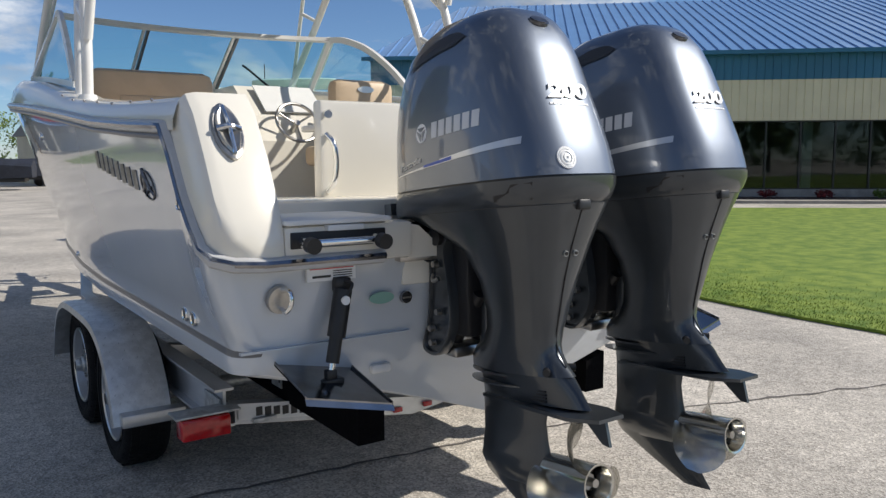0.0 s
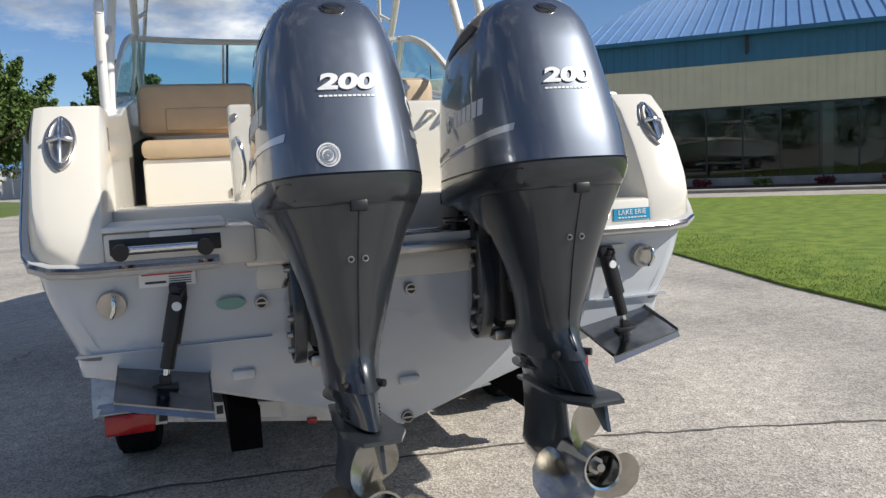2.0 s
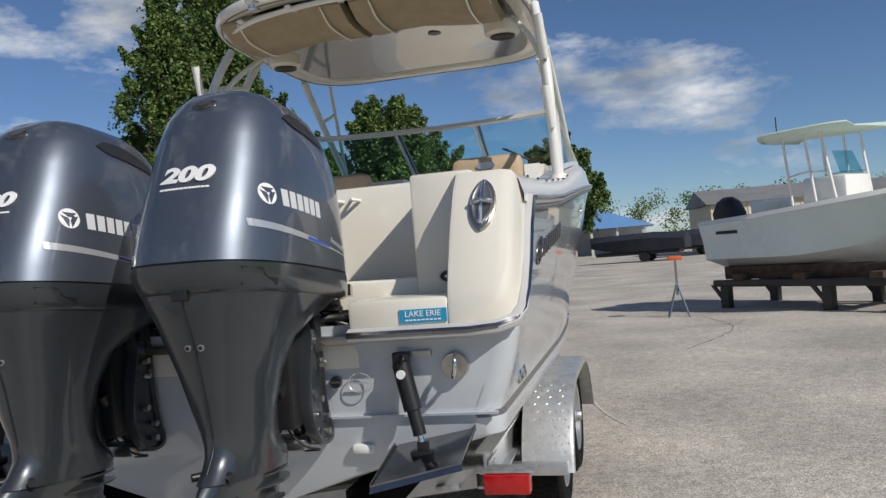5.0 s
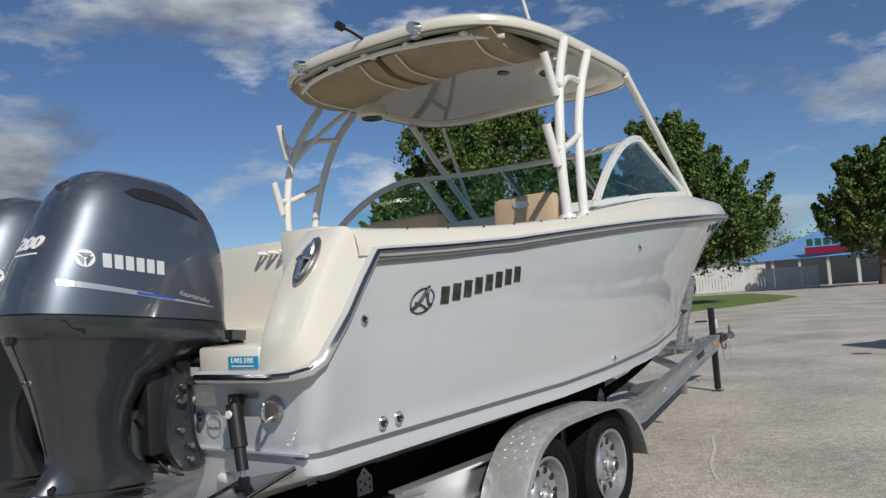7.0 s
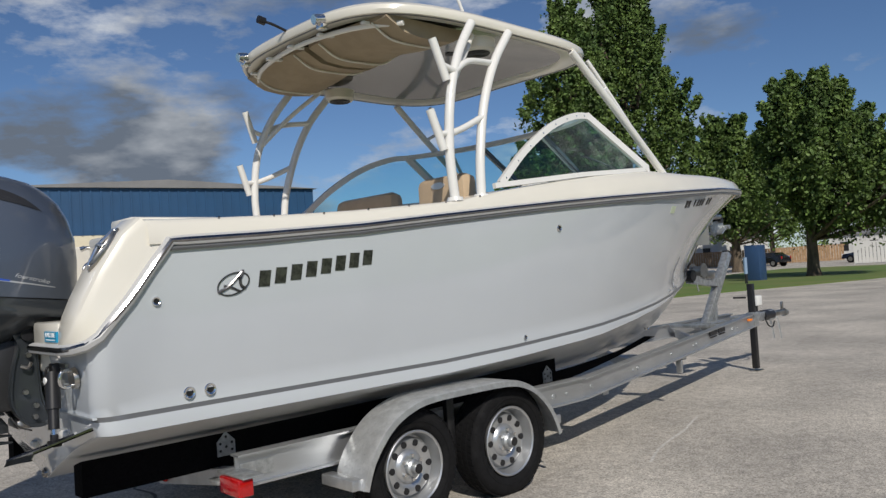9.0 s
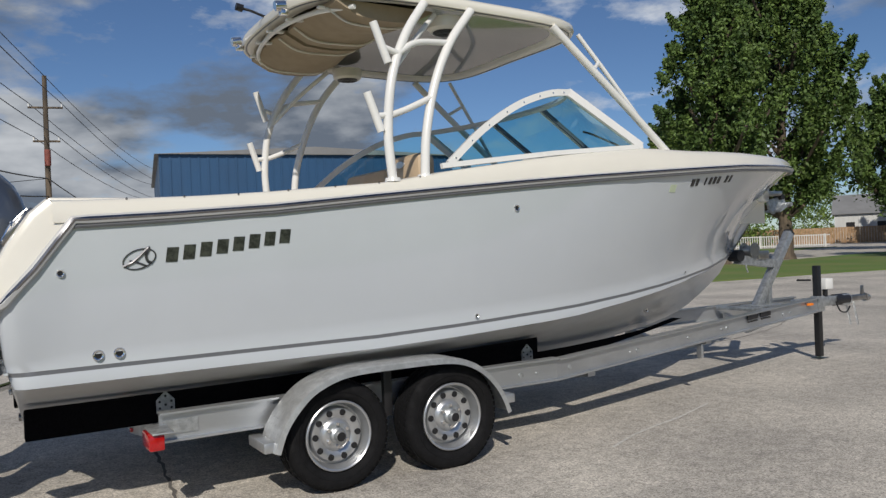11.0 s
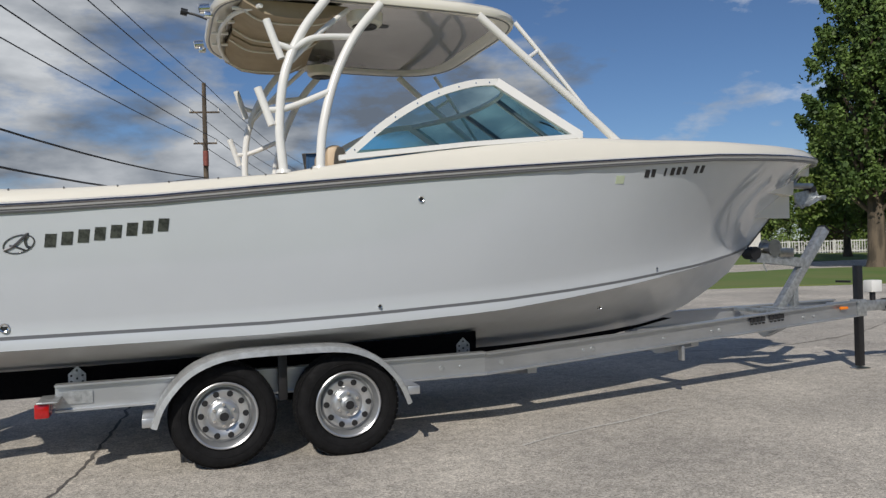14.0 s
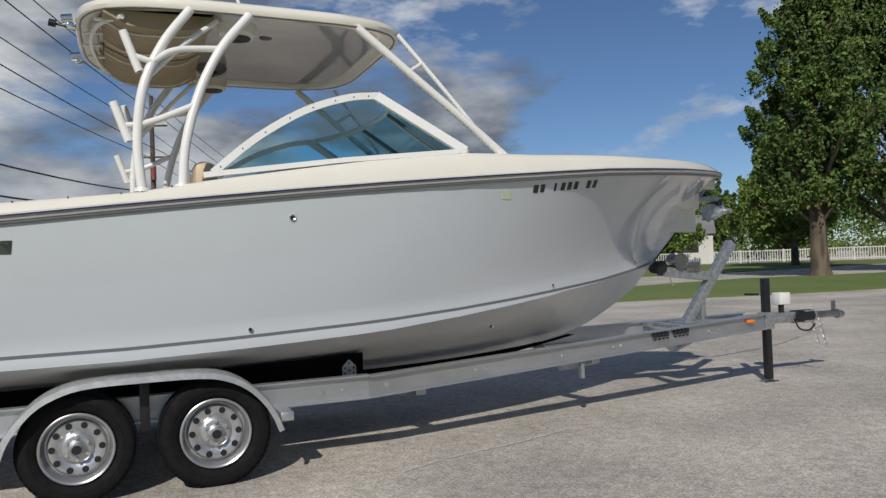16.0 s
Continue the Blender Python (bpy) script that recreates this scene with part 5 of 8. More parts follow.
    part("swivel_tube", bm, LEG, root)
    for pts, r in (([(-0.10, -1.62, 1.33), (-0.15, -1.72, 1.27), (-0.14, -1.80, 1.18), (-0.19, -1.78, 1.12), (-0.24, -1.72, 1.17), (-0.20, -1.62, 1.24)], 0.014), ([(-0.06, -1.60, 1.32), (-0.13, -1.70, 1.30), (-0.17, -1.76, 1.24), (-0.14, -1.83, 1.22)], 0.02), ([(0.08, -1.60, 1.34), (0.12, -1.68, 1.27), (0.14, -1.60, 1.24)], 0.022), ([(0.05, -1.50, 1.33), (0.13, -1.60, 1.325), (0.17, -1.74, 1.335), (0.13, -1.86, 1.34), (0.06, -1.95, 1.28)], 0.011), ([(0.10, -1.52, 1.30), (0.19, -1.62, 1.27), (0.18, -1.76, 1.30), (0.10, -1.83, 1.30)], 0.014), ([(0.1, -1.90, 1.1), (0.03, -1.95, 0.95), (0.08, -1.93, 0.86), (0.12, -1.88, 0.83), (0.05, -1.86, 0.82)], 0.004)):
        bm = bmesh.new()
        tube(bm, pts, r, seg=8)
        part("hose", bm, BLACK, root, "black rigging hose")
    bm = bmesh.new()
    cyl(bm, (-0.22, -1.72, 1.31), (0.22, -1.72, 1.31), 0.014)
    cyl(bm, (-0.12, -1.72, 1.31), (0.10, -1.72, 1.31), 0.027)
    part("steering_cylinder", bm, CHROME, root, "polished steering cylinder")
    bm = bmesh.new()
    tube(bm, [(-0.02, -1.60, 1.31), (0.0, -1.50, 1.27), (0.05, -1.44, 1.24)], 0.04, seg=12)
    part("rigging_tube", bm, BLACK, root, "ribbed black rigging tube")
    # cowl markings
    for side in (1, -1):
        bm = bmesh.new()
        cowl_patch(bm, [(-2.21, 1.962), (-2.15, 1.987), (-2.05, 1.982), (-1.95, 1.948), (-1.865, 1.892)], [(-2.21, 1.962), (-2.16, 1.940), (-2.06, 1.930), (-1.95, 1.912), (-1.865, 1.892)], side)
        motor_part("air_intake", bm, PRINT_BLACK, cowl, "black air intake slot", smooth=False)
        for k in range(6):
            y0 = -2.304 + k * 0.0445
            z0 = 1.646 - (k * 0.0445) * 0.04
            bm = bmesh.new()
            on_cowl_side(bm, [(y0, z0), (y0 + 0.033, z0 - 0.001), (y0 + 0.031, z0 + 0.054), (y0 - 0.002, z0 + 0.055)], side)
            motor_part("name_bar", bm, PRINT_GREY, cowl, "silver-white bar", smooth=False)
        my, mz = (-2.366, 1.677) if side > 0 else (-1.985, 1.662)
        bm = bmesh.new()
        on_cowl_side(bm, [(my + 0.034 * math.cos(a), mz + 0.034 * math.sin(a)) for a in (2 * math.pi * i / 24 for i in range(24))], side)
        motor_part("round_mark", bm, PRINT_WHITE, cowl, smooth=False)
        bm = bmesh.new()
        for j in range(3):
            w0 = 2 * math.pi * j / 3 + 0.5
            on_cowl_side(bm, [(my + q * math.cos(w0 + d), mz + q * math.sin(w0 + d)) for q, d in ((0.007, 0.3), (0.030, 0.18), (0.030, 1.9), (0.007, 1.7))], side, 0.002, 0.003)
        motor_part("mark_cut", bm, COWL, cowl, smooth=False)
        for name, mat, ya, yb, w0, w1, dz in (("white_stripe", PRINT_SILVER, -2.455, -2.10, 0.024, 0.016, 0.0), ("blue_stripe", PRINT_BLUE, -2.17, -2.0, 0.012, 0.008, -0.003), ("fine_stripe", PRINT_SILVER, -2.10, -1.79, 0.010, 0.004, -0.006)):
            bm = bmesh.new()
            zz = [1.594 - (ya + (yb - ya) * i / 8 + 2.47) * 0.096 + dz for i in range(9)]
            yy = [ya + (yb - ya) * i / 8 for i in range(9)]
            ww = [w0 + (w1 - w0) * i / 8 for i in range(9)]
            cowl_patch(bm, list(zip(yy, zz)), [(y, z - w) for y, z, w in zip(yy, zz, ww)], side, 0.0026 if name == "blue_stripe" else 0.0018, 20, 2)
            motor_part(name, bm, mat, cowl, smooth=False)
        m = Matrix.Translation((side * 0.3, -1.90, 1.557)) @ Matrix.Rotation(radians(90 * side), 4, "Z") @ Matrix.Rotation(radians(90), 4, "X") @ Matrix.Rotation(radians(-9 * side), 4, "Z")
        script = text_mesh("fourstroke", 0.03, TILT_M @ m, PRINT_SILVER, cowl, "script_lettering", shear=0.3, sx=1.25)
        for v in script.data.vertices:
            p = TILT_M.inverted() @ v.co
            p.x = side * (cowl_x(p.y, p.z) + (0.003 if abs(p.x) > 0.3 else 0.0005))
            v.co = TILT_M @ p
    # power figure on the rear, with a fine line of bars
    m = Matrix.Translation((0, cowl_y(0, 1.737) - 0.001, 1.737)) @ Matrix.Rotation(radians(-17), 4, "X") @ Matrix.Rotation(radians(90), 4, "X")
    number = text_mesh("200", 0.07, TILT_M @ m, PRINT_WHITE, cowl, "power_figure", bold=0.003, shear=0.18, sx=1.62)
    for v in number.data.vertices:
        p = TILT_M.inverted() @ v.co
        p.y = cowl_y(p.x, p.z) - 0.002 - (0.004 if p.y < cowl_y(0, p.z) - 0.001 else 0)
        v.co = TILT_M @ p
    bm = bmesh.new()
    for k in range(12):
        x = -0.085 + k * 0.0142
        v = box(bm, x, x + 0.011, -0.002, 0.004, 1.692, 1.698)
        for q in v:
            q.co.y += cowl_y(q.co.x, q.co.z)
    motor_part("fine_bars", bm, PRINT_WHITE, cowl, smooth=False)
    bm = bmesh.new()
    c = Vector((0, cowl_y(0, 1.99) + 0.004, 1.992))
    nn = Vector((0, -0.62, 0.78)).normalized()
    uu = Vector((0, 0.78, 0.62))
    for r0, d in ((0.042, 0.010), (0.032, 0.014)):
        rings = [[c + nn * (dd - 0.006) + Vector((r0 * k * math.cos(a), 0, 0)) + uu * (r0 * 0.75 * k * math.sin(a)) for a in (2 * math.pi * i / 24 for i in range(24))] for dd, k in ((-0.01, 1), (d, 1), (d, 0.8))]
        loft(bm, rings)
    motor_part("top_emblem", bm, EMBLEM, cowl, "oval dark chrome emblem")
    return root


motor = build_motor()
MOTOR_BASE = WORLD[motor.name]
copy_thing(motor, Matrix.Translation((0.432, 0, 0.012)) @ MOTOR_BASE)
motor.matrix_world = Matrix.Translation((-0.294, 0, 0)) @ MOTOR_BASE
bm = bmesh.new()
rings = [[(-0.294 - 0.08 + 0.034 * k * math.cos(a), 0, 0.036 * k * math.sin(a)) for a in (2 * math.pi * i / 24 for i in range(24))] for k in (1, 0.98)]
zc = 1.517
verts = []
for d, ring in zip((0.0, -0.003), rings):
    row = []
    for x, _, z in ring:
        p = Vector((x + 0.294, cowl_y(x + 0.294, zc + z) + d, zc + z))
        p = TILT_M @ p
        row.append((p.x - 0.294, p.y, p.z))
    verts.append(row)
loft(bm, verts)
decal = finish("round_sticker", bm, PRINT_WHITE)
for r0, r1 in ((0.85, 0.78), (0.66, 0.52), (0.36, 0.12)):
    bm = bmesh.new()
    rows = []
    for k in (r0, r1):
        row = []
        for i in range(24):
            a = 2 * math.pi * i / 24
            x, z = -0.08 + 0.034 * k * math.cos(a), zc + 0.036 * k * math.sin(a)
            p = TILT_M @ Vector((x, cowl_y(x, z) - 0.0045, z))
            row.append((p.x - 0.294, p.y, p.z))
        rows.append(row)
    loft(bm, rows, cap0=False, cap1=False)
    part("sticker_ring", bm, GALV, decal, "grey printed ring")
tagged(decal, "round white and silver sticker on the motor cowl", "sticker")

# tie bar between the motors
tie = thing("tie_bar", (0.04, -1.70, 1.29), "polished steel tie bar linking the two motors", "tie bar")
bm = bmesh.new()
cyl(bm, (-0.25, -1.66, 1.275), (0.34, -1.66, 1.285), 0.011)
part("bar", bm, CHROME, tie)
for x in (-0.22, 0.31):
    bm = bmesh.new()
    box(bm, x - 0.04, x + 0.04, -1.72, -1.60, 1.255, 1.31, 0.015)
    part("knuckle", bm, DARK, tie)

# ---- trailer ----
trailer = thing("boat_trailer", (0, 2.0, 0), "aluminium tandem axle boat trailer with galvanised parts", "trailer")
for side in (1, -1):
    # main beam: aft level run, then converging to the tongue
    def beam(bm, a, b, w, h, flange):
        a, b = Vector(a), Vector(b)
        d = b - a
        lat = Vector((d.y, -d.x, 0)).normalized() * side
        half = [(w / 2, 0), (w / 2, flange), (0.006, flange), (0.006, h - flange), (w / 2, h - flange), (w / 2, h)]
        prof_i = half + [(-x, z) for x, z in reversed(half)]
        loft(bm, [[p + lat * x + Vector((0, 0, z)) for x, z in prof_i] for p in (a, b)])

    bm = bmesh.new()
    beam(bm, (side * 0.975, -1.02, 0.425), (side * 0.975, 1.95, 0.43), 0.085, 0.175, 0.012)
    part("side_beam", bm, ALUM, trailer, "aluminium I-beam side rail", smooth=False)
    bm = bmesh.new()
    beam(bm, (side * 0.975, 1.95, 0.43), (side * 0.15, 6.62, 0.565), 0.085, 0.165, 0.012)
    fore = part("front_beam", bm, ALUM, trailer, "aluminium I-beam converging to the tongue", smooth=False)
    for y in (2.1, 2.9, 3.0, 3.8, 4.4, 4.5, 5.7, 5.85, 1.6, 1.75):
        bm = bmesh.new()
        k = max(0.0, (y - 1.95) / 4.67)
        x = 0.975 - 0.825 * k + 0.008
        z = 0.505 + 0.13 * k
        cyl(bm, (side * (x - 0.006), y, z), (side * (x + 0.006), y, z), 0.02 if y * 10 % 3 < 1.5 else 0.012, seg=12)
        part("bolt_plate", bm, GALV, fore)
    bm = bmesh.new()
    slab(bm, [(side * 0.985, -1.0, 0.47), (side * 0.985, -0.80, 0.47), (side * 0.985, -0.80, 0.55), (side * 0.985, -1.0, 0.55)], (side, 0, 0), 0.008)
    box(bm, side * 0.99 - 0.004, side * 0.99 + 0.008, -0.92, -0.87, 0.495, 0.53)
    part("stake_plate", bm, GALV, trailer)
    # fender
    prof = [(-0.45, 0.33), (-0.405, 0.45), (-0.33, 0.56), (-0.22, 0.665), (-0.07, 0.735), (0.10, 0.765), (0.41, 0.77), (0.73, 0.765), (0.90, 0.735), (1.04, 0.665), (1.15, 0.56), (1.22, 0.45), (1.265, 0.34)]
    prof = [(v.x, v.y) for v in smooth_path([(a, b, 0) for a, b in prof], 3)]
    bm = bmesh.new()
    rings = []
    for i, (y, z) in enumerate(prof):
        a, b = prof[max(i - 1, 0)], prof[min(i + 1, len(prof) - 1)]
        t = Vector((b[0] - a[0], b[1] - a[1])).normalized()
        nx, nz = -t.y, t.x
        rings.append([(side * 1.045, y, z), (side * 1.30, y, z), (side * 1.318, y - nx * 0.006, z - nz * 0.006), (side * 1.322, y - nx * 0.04, z - nz * 0.04), (side * 1.316, y - nx * 0.04, z - nz * 0.04), (side * 1.31, y - nx * 0.012, z - nz * 0.012), (side * 1.045, y - nx * 0.006, z - nz * 0.006)])
    loft(bm, rings)
    fender = part("fender", bm, material("tread_plate", (0.66, 0.67, 0.67), 0.4, metal=0.75, vary=0.2, scale=14, bump=0.12, bump_scale=40), trailer, "bright aluminium tread-plate fender")
    bm = bmesh.new()
    for i in range(2, len(prof) - 2):
        (y, z), (y2, z2) = prof[i], prof[i + 1]
        t = Vector((y2 - y, z2 - z)).normalized()
        for j in range(7):
            x = 1.075 + j * 0.034 + (0.017 if i % 2 else 0)
            yy, zz = (y + y2) / 2, (z + z2) / 2
            nrm = Vector((0, -t.y, t.x))
            c = Vector((side * x, yy, zz)) + nrm * 0.001
            al = Vector((side * 0.6 * (1 if j % 2 else -1), t.x * 0.8, t.y * 0.8)).normalized() * 0.010
            ac = nrm.cross(al).normalized() * 0.0028
            vs = [bm.verts.new(c + al), bm.verts.new(c + ac), bm.verts.new(c - al), bm.verts.new(c - ac), bm.verts.new(c + nrm * 0.0022)]
            for q in range(4):
                bm.faces.new([vs[q], vs[(q + 1) % 4], vs[4]])
    tagged(part("tread_lugs", bm, ALUM, fender), kind="stuff")
    bm = bmesh.new()
    box(bm, side * 1.14 - 0.15, side * 1.14 + 0.15, -0.50, -0.42, 0.33, 0.39, 0.006)
    part("fender_step", bm, ALUM, trailer)
    bm = bmesh.new()
    box(bm, side * 1.12 - 0.13, side * 1.12 + 0.13, 1.25, 1.34, 0.38, 0.44, 0.006)
    part("fender_step", bm, ALUM, trailer)
    bm = bmesh.new()
    box(bm, side * 1.10 - 0.012, side * 1.10 + 0.03, 0.37, 0.43, 0.40, 0.755, 0.003)
    part("fender_stay", bm, DARK, trailer)
    # bunks
    for x0, x1, y0, y1, za, zb in ((0.56, 0.68, -1.69, 2.0, 0.48, 0.665), (0.28, 0.40, 1.70, 4.18, 0.43, 0.56)):
        bm = bmesh.new()
        rows = []
        for i in range(9):
            ya = y0
            y = ya + (y1 - ya) * i / 8
            k = max(0.0, (y - 2.0) / 2.1)
            lift = 0.12 * k * k + (0.07 if x0 > 0.5 else 0.0) * (i / 8) ** 2
            inx = -0.16 * k
            rows.append([(side * (x0 + inx), y, za + lift + 0.12 * k), (side * (x1 + inx), y, za + lift + 0.12 * k), (side * (x1 + inx), y, zb + lift), (side * (x0 + inx), y, zb + lift - 0.035)])
        loft(bm, rows)
        part("bunk", bm, CARPET, trailer, "black carpeted bunk board", smooth=False)
    for y, bx, bz in ((-0.92, 0.685, -0.06), (1.885, 0.685, -0.045)):
        bm = bmesh.new()
        slab(bm, [(side * bx, y - 0.055, 0.60 + bz), (side * bx, y + 0.055, 0.60 + bz), (side * bx, y + 0.055, 0.68 + bz), (side * bx, y, 0.735 + bz), (side * bx, y - 0.055, 0.68 + bz)], (side, 0, 0), 0.006)
        br = part("bunk_bracket", bm, GALV, trailer, "perforated galvanised bunk bracket", smooth=False)
        for dy, dz in ((-0.035, 0.03), (0.035, 0.03), (-0.035, 0.07), (0.035, 0.07), (0, 0.105), (0, 0.05)):
            bm = bmesh.new()
            cyl(bm, (side * (bx + 0.005), y + dy, 0.60 + dz + bz), (side * (bx + 0.0075), y + dy, 0.60 + dz + bz), 0.008, seg=10)
            part("bracket_hole", bm, DARK, br)
    # tail lamp
    bm = bmesh.new()
    box(bm, side * 1.085 - 0.105, side * 1.085 + 0.105, -1.115, -1.03, 0.425, 0.515, 0.01)
    part("tail_lamp", bm, RED, trailer, "red tail lamp")
    bm = bmesh.new()
    box(bm, side * 1.07 - 0.14, side * 1.07 + 0.14, -1.10, -0.98, 0.518, 0.528, 0.003)
    box(bm, side * 0.80 - 0.06, side * 0.80 + 0.05, -1.06, -1.0, 0.43, 0.45, 0.003)
    part("lamp_bracket", bm, GALV, trailer)
    bm = bmesh.new()
    box(bm, side * 0.235 - 0.012, side * 0.235 + 0.014, 6.25, 6.35, 0.655, 0.685, 0.005)
    part("marker_lamp", bm, AMBER, trailer, "amber side marker lamp")
for y, z, w in ((-0.98, 0.40, 0.93), (0.42, 0.40, 0.95), (2.4, 0.36, 0.87), (4.2, 0.42, 0.55), (5.5, 0.50, 0.3)):
    bm = bmesh.new()
    for sx in (-1, 1):
        rows = [[(sx * x, y - 0.04, zz), (sx * x, y + 0.04, zz), (sx * x, y + 0.04, zz + 0.09), (sx * x, y - 0.04, zz + 0.09)] for x, zz in ((0, z - 0.10), (w, z + 0.03))]
        loft(bm, rows)
    part("cross_member", bm, ALUM, trailer, "aluminium V cross member", smooth=False)
for y in (0.0, 0.83):
    bm = bmesh.new()
    cyl(bm, (-1.0, y, 0.335), (1.0, y, 0.335), 0.04)
    part("axle", bm, GALV, trailer)
# maker's plate on the rear cross member: bars
bm = bmesh.new()
slab(bm, [(-0.92, -1.03, 0.45), (-0.42, -1.03, 0.385), (-0.42, -1.03, 0.46), (-0.92, -1.03, 0.525)], (0, -1, 0), 0.006)
plate = part("rear_plate", bm, PLASTIC, trailer, "white rear plate with dark bars", smooth=False)
bm = bmesh.new()
for k in range(8):
    x = -0.84 + k * 0.042
    zc = 0.487 - (x + 0.92) * 0.13
    box(bm, x, x + 0.03, -1.039, -1.037, zc - 0.02, zc + 0.02)
part("plate_bars", bm, PRINT_BLACK, plate, smooth=False)
for x in (-0.30, -0.12, 0.06):
    bm = bmesh.new()
    box(bm, x, x + 0.05, -1.04, -1.02, 0.33, 0.355, 0.004)
    part("centre_lamp", bm, RED, trailer)
# maker's bars on the front beam
for side in (1, -1):
    for k in range(9):
        if k == 4:
            continue
        y = 4.90 + k * 0.055
        kk = (y - 1.95) / 4.67
        x, z = 0.975 - 0.825 * kk + 0.0085, 0.53 + 0.135 * kk
        for dy, w, z0, z1 in ((0, 0.04, 0, 0.045), (0.01, 0.025, -0.025, -0.01)):
            bm = bmesh.new()
            box(bm, side * x - 0.004, side * x + 0.006, y + dy, y + dy + w, z + z0, z + z1)
            part("name_bar", bm, PRINT_BLACK, trailer, "black bar", smooth=False)
# tongue, jack, coupler, winch stand
bm = bmesh.new()
box(bm, -0.05, 0.05, 6.35, 7.2, 0.60, 0.71, 0.006)
part("tongue", bm, GALV, trailer, "galvanised tongue")
bm = bmesh.new()
box(bm, -0.045, 0.045, 7.15, 7.45, 0.60, 0.70, 0.01)
box(bm, -0.05, 0.05, 7.28, 7.42, 0.58, 0.72, 0.02)
part("brake_actuator", bm, GALV, trailer)
bm = bmesh.new()
cyl(bm, (0, 7.17, 0.655), (0, 7.40, 0.655), 0.07)
part("actuator_cylinder", bm, DARK, trailer, "black actuator cylinder")
bm = bmesh.new()
box(bm, -0.04, 0.04, 7.42, 7.72, 0.62, 0.69, 0.012)
cyl(bm, (0, 7.72, 0.65), (0, 7.80, 0.64), 0.055, 0.04)
box(bm, -0.012, 0.012, 7.66, 7.70, 0.68, 0.80, 0.004)
part("coupler", bm, STEEL, trailer, "steel ball coupler")
bm = bmesh.new()
box(bm, -0.06, 0.06, 6.95, 7.10, 0.80, 0.93, 0.01)
part("junction_box", bm, PLASTIC, trailer, "white plastic cover")
bm = bmesh.new()
cyl(bm, (0, 7.02, 0.70), (0, 7.02, 0.80), 0.03)
part("cover_mount", bm, DARK, trailer)
for x in (-0.05, 0.05):
    bm = bmesh.new()
    for k in range(9):
        c = Vector((x, 7.46 + 0.008 * k, 0.60 - 0.033 * k))
        pts = [c + Vector((0.01 * math.cos(a) if k % 2 else 0.0, 0 if k % 2 else 0.01 * math.cos(a), 0.02 * math.sin(a))) for a in (2 * math.pi * i / 8 for i in range(9))]
        tube(bm, pts, 0.004, seg=5, smooth=False)
    part("safety_chain", bm, GALV, trailer, "hanging safety chain")
bm = bmesh.new()
tube(bm, [(0.05, 7.15, 0.64), (0.07, 7.2, 0.53), (0.06, 7.32, 0.50), (0.03, 7.42, 0.56)], 0.009)
part("wiring_loop", bm, BLACK, trailer)
bm = bmesh.new()
box(bm, 0.075, 0.145, 6.66, 6.73, 0.03, 1.10, 0.004)
jack = part("tongue_jack", bm, DARK, trailer, "dark steel square tongue jack")
bm = bmesh.new()
box(bm, 0.05, 0.17, 6.61, 6.78, 0.0, 0.012, 0.003)
part("jack_foot", bm, STEEL, jack)
bm = bmesh.new()
tube(bm, [(0.07, 6.64, 0.93), (-0.02, 6.60, 0.93), (-0.08, 6.58, 0.93)], 0.012)
part("jack_crank", bm, DARK, jack)
bm = bmesh.new()
box(bm, 0.06, 0.16, 6.63, 6.76, 0.56, 0.74, 0.006)
part("jack_clamp", bm, GALV, jack)
bm = bmesh.new()
d0, d1 = Vector((0, 5.62, 0.62)), Vector((0, 6.30, 1.50))
ax = (d1 - d0).normalized()
m = Matrix.Translation(d0) @ ax.to_track_quat("Z", "X").to_matrix().to_4x4()
box(bm, -0.045, 0.045, -0.045, 0.045, 0, (d1 - d0).length, 0.004, m)
part("winch_post", bm, GALV, trailer, "raked galvanised winch post")
bm = bmesh.new()
box(bm, -0.046, 0.046, -0.046, 0.046, (d1 - d0).length - 0.005, (d1 - d0).length + 0.02, 0.004, m)
part("post_cap", bm, DARK, trailer)
bm = bmesh.new()
box(bm, -0.04, 0.04, 5.84, 5.90, 0.63, 0.92, 0.004)
box(bm, -0.30, 0.30, 5.35, 5.42, 0.66, 0.70, 0.004)
box(bm, -0.14, 0.14, 5.55, 5.95, 0.68, 0.70, 0.003)
part("post_base", bm, GALV, trailer)
bm = bmesh.new()
slab(bm, [(-0.05, 6.02, 1.10), (-0.05, 5.98, 1.20), (-0.05, 5.40, 1.27), (-0.05, 5.36, 1.18)], (1, 0, 0), 0.10)
part("bow_arm", bm, GALV, trailer, smooth=False)
bm = bmesh.new()
cyl(bm, (-0.07, 5.34, 1.27), (0.07, 5.34, 1.27), 0.065)
part("bow_roller", bm, BLACK, trailer, "black bow stop roller")
bm = bmesh.new()
for x in (-0.075, 0.065):
    cyl(bm, (x, 5.58, 1.32), (x + 0.01, 5.58, 1.32), 0.085)
cyl(bm, (-0.07, 5.58, 1.32), (0.07, 5.58, 1.32), 0.05)
box(bm, -0.08, 0.08, 5.64, 5.82, 1.22, 1.31, 0.008)
part("winch", bm, STEEL, trailer, "steel hand winch")
bm = bmesh.new()
tube(bm, [(0.03, 5.50, 1.24), (0.04, 5.46, 1.15), (0.03, 5.50, 1.08)], 0.008)
part("winch_chain", bm, GALV, trailer)
for sx in (-1, 1):
    bm = bmesh.new()
    box(bm, sx * 0.60 - 0.03, sx * 0.60 + 0.03, 4.0, 4.03, 0.34, 0.47, 0.003)
    part("guide_bracket", bm, ALUM, trailer)


